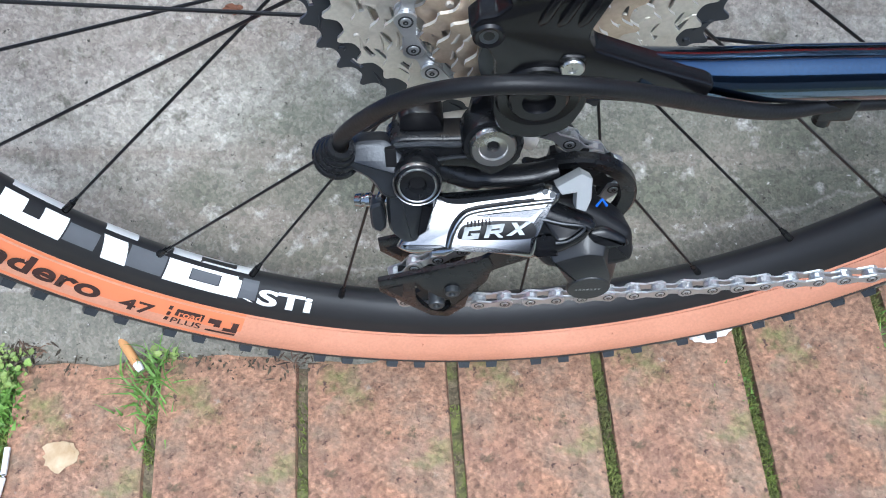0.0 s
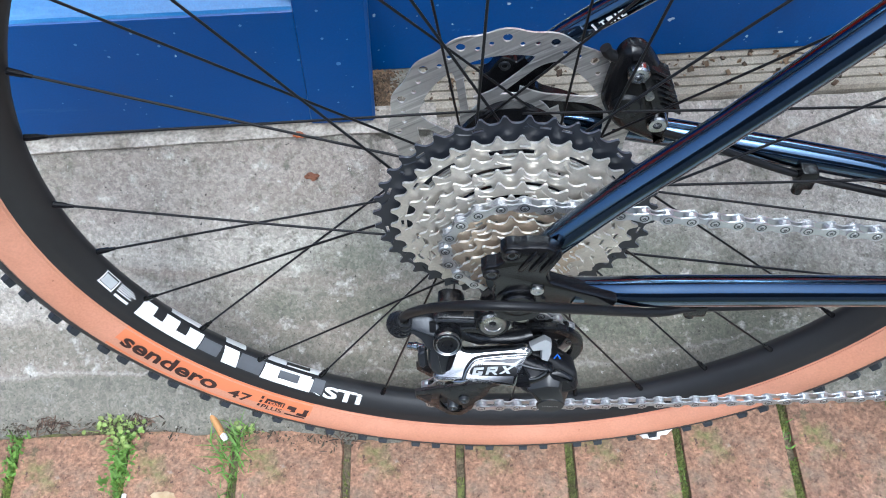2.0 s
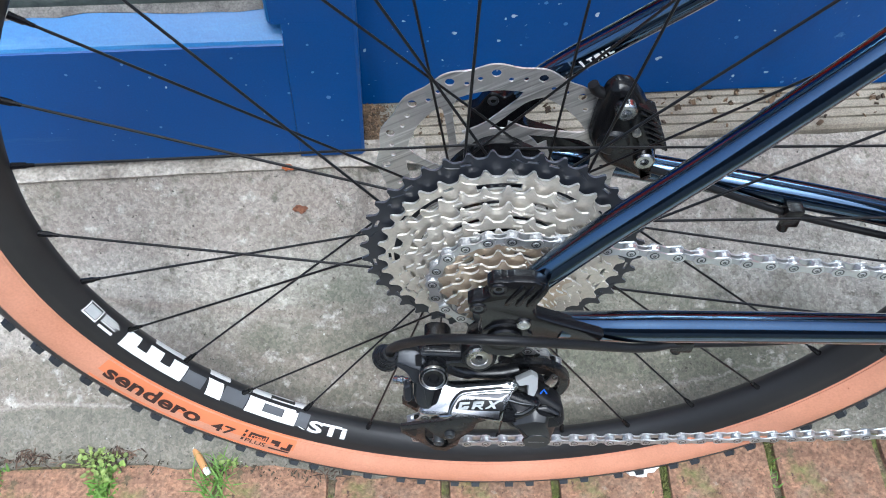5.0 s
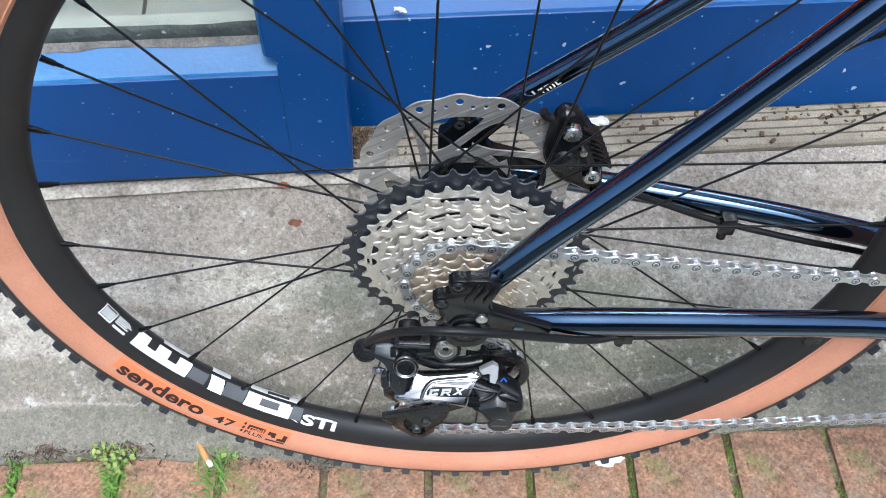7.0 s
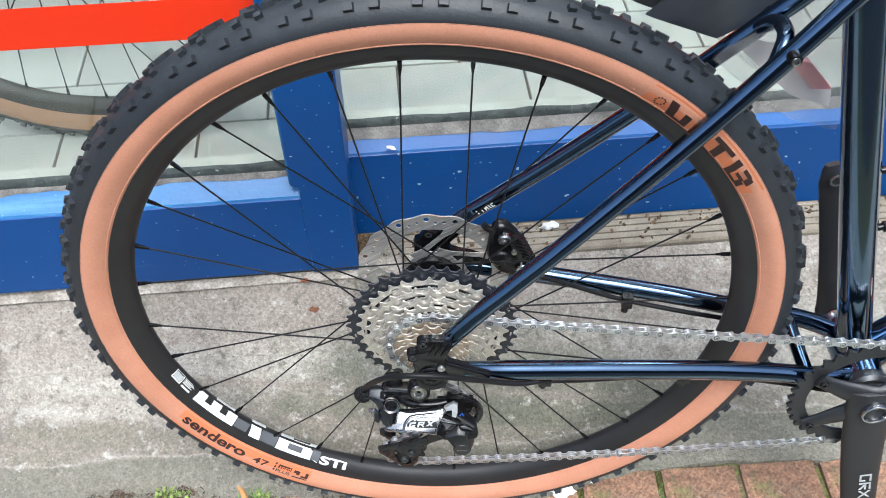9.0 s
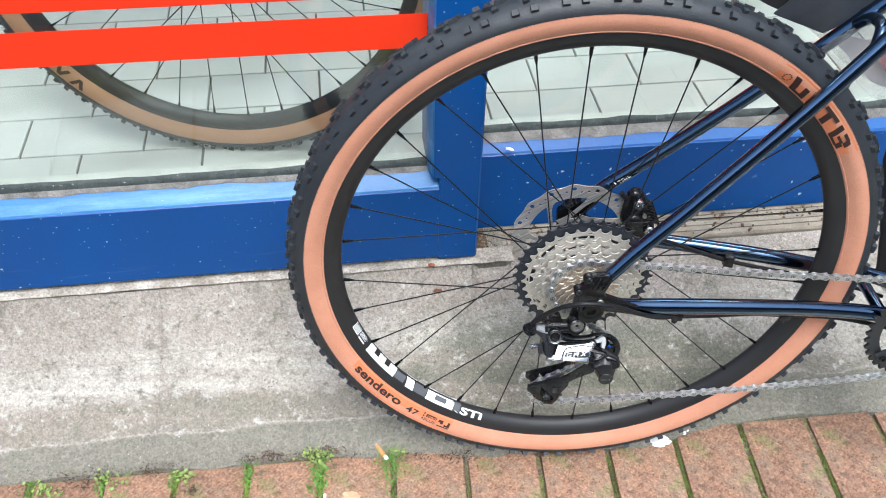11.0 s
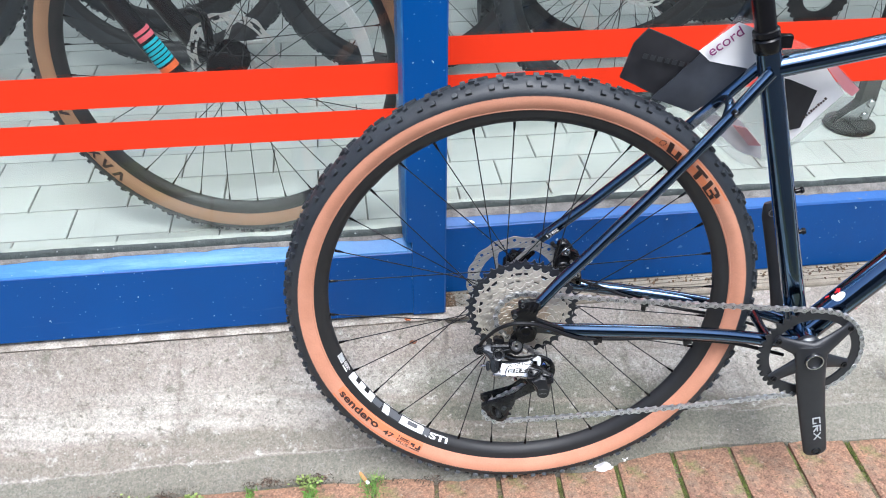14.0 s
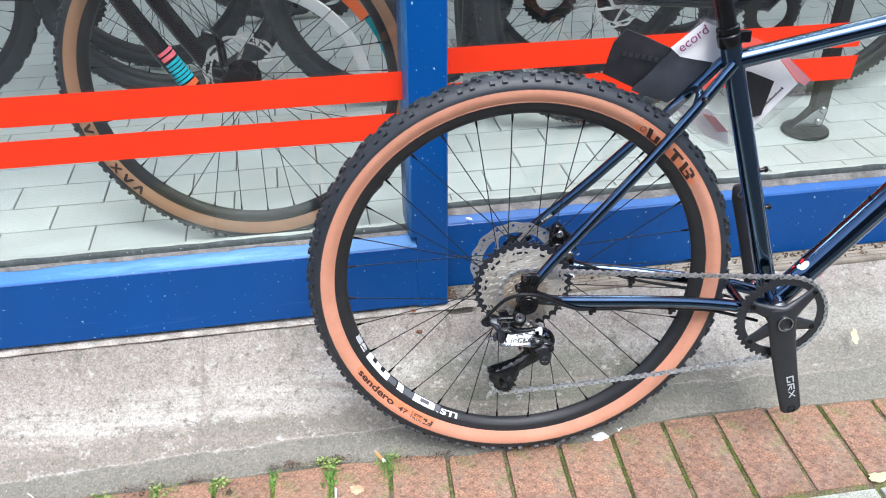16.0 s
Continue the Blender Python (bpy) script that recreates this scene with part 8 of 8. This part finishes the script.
sweep(bm, [(0.0098, 0, 0.0004), (0.0145, 0.0003, 0.0004), (0.0165, 0.0003, 0.0)], [0.0037, 0.0037, 0.0030], seg=16, oval=(1, 0.85))
part("paper_end", bm, paper_white, butt, "burnt white paper end", smooth=True)


def scrap(name, label, cat, x, y, size, material, seed, z=None, rz=0, flat=0.35, tilt=(0, 0)):
    """A small crumpled scrap."""
    bm = bmesh.new()
    bmesh.ops.create_icosphere(bm, subdivisions=3, radius=1)
    for v in bm.verts:
        n = 1 + 0.55 * noise.noise(v.co * 1.7 + Vector((seed, 0, 0))) + 0.3 * noise.noise(v.co * 4 + Vector((0, seed, 0)))
        v.co = Vector((v.co.x * size[0] * n, v.co.y * size[1] * n, v.co.z * size[0] * flat * n))
    zz = street(x, y) + size[0] * flat * 0.6 if z is None else z
    return tagged(part(name, bm, material, smooth=True, matrix=at(x, y, zz, tilt[0], tilt[1], rz)), label, cat)


scrap("paper_scrap", "crumpled white paper scrap at the tyre", "paper scrap", 0.187, 0.224, (0.015, 0.008), paper_white, 1, rz=15)
scrap("paper_scrap", "small folded white paper scrap on a paver", "paper scrap", 0.227, 0.246, (0.0085, 0.007), paper_white, 2, rz=40)
scrap("dry_leaf", "pale dry leaf flake on a paver", "leaf", -0.279, 0.132, (0.013, 0.010), leaf_dry, 3, flat=0.06)
scrap("dry_leaf", "orange-brown leaf crumb on the concrete", "leaf", -0.171, 0.4405, (0.005, 0.0035), mat("rust_leaf", (0.35, 0.10, 0.03), 0.8, noise_scale=80, noise_amt=0.3), 4, z=0.1655, flat=0.4)
scrap("dry_leaf", "dark leaf crumb on the concrete", "leaf", -0.160, 0.420, (0.006, 0.004), mat("brown_leaf", (0.2, 0.08, 0.04), 0.8, noise_scale=80, noise_amt=0.3), 5, z=0.1275, flat=0.4)
scrap("paper_scrap", "white scrap on the ribbed threshold", "paper scrap", 0.165, 0.565, (0.013, 0.006), paper_white, 6, z=0.160, rz=10)
scrap("paper_scrap", "tiny white chip on the window sill", "paper scrap", -0.055, 0.5415, (0.0055, 0.0028), paper_white, 7, z=0.3225, rz=-12)
scrap("green_leaf", "pale green leaf on the concrete", "leaf", 0.735, 0.40, (0.006, 0.017), leaf_green, 8, z=0.112, rz=-15, flat=0.08, tilt=(18, -10))
scrap("green_leaf", "pale green leaf on a paver", "leaf", 0.662, 0.084, (0.018, 0.010), leaf_green, 9, rz=15, flat=0.08)
bm = bmesh.new()
sweep(bm, smooth_path([(-0.02, 0.012, 0), (-0.006, 0.006, 0.003), (0.006, -0.004, 0.003), (0.010, -0.016, 0.0)]), 0.0014, seg=8)
tagged(part("twig", bm, paper_white, smooth=True, matrix=at(-0.905, 0.200, -0.040)), "bleached curved twig on the concrete edge", "twig")
bm = bmesh.new()
sweep(bm, smooth_path([(0.0, -0.02, 0), (0.002, 0.0, 0.001), (0.0, 0.022, 0.0)]), 0.0022, seg=8)
tagged(part("twig", bm, paper_white, smooth=True, matrix=at(-0.318, 0.115, street(-0.318, 0) + 0.001)), "pale straw lying in a paver joint", "twig")


# ---- dry dirt and plant crumbs caught along the edge of the apron ----
rng_dirt = random.Random(77)
bm = bmesh.new()
for i in range(5200):
    x = -1.25 + 1.15 * rng_dirt.random()
    if i % 2:
        head = rng_dirt.choice((-10, -9, -8, -7, -6, -5, -4, -3, -3, -2))
        x = joint_pos(head) * E1[0] - 0.225 * E1[1] + rng_dirt.gauss(-0.004, 0.011)
    clump = 0.35 + 0.6 * noise.noise((x * 11, 8, 2)) + 0.4 * noise.noise((x * 30, 2, 6))
    if rng_dirt.random() > clump:
        continue
    y = edge_y(x) - 0.014 + rng_dirt.gauss(0, 0.0055)
    c = Vector((x, y, street(x, y) + 0.003 + 0.005 * rng_dirt.random()))
    r = 0.0005 + 0.0013 * rng_dirt.random() ** 2
    axis = Vector((rng_dirt.gauss(0, 1), rng_dirt.gauss(0, 1), rng_dirt.gauss(0, 0.6))).normalized()
    long = 1.0 + 2.5 * rng_dirt.random() ** 3
    vs = [bm.verts.new(c + axis * (r * long * k)) for k in (-1, 1)]
    u = axis.orthogonal().normalized()
    w = axis.cross(u)
    ring = [bm.verts.new(c + (u * math.cos(q) + w * math.sin(q)) * r * rng_dirt.uniform(0.5, 1.0)) for q in (0.0, 2.1, 4.2)]
    for k in range(3):
        bm.faces.new((vs[0], ring[(k + 1) % 3], ring[k]))
        bm.faces.new((vs[1], ring[k], ring[(k + 1) % 3]))
dirt_mat = mat("dry_dirt", (0.105, 0.082, 0.055), 0.95, noise_scale=60, color2=(0.055, 0.046, 0.030), island=0.5)
tagged(part("joint_dirt", bm, dirt_mat), "dry brown dirt and plant crumbs along the concrete edge", "dirt", kind="stuff")
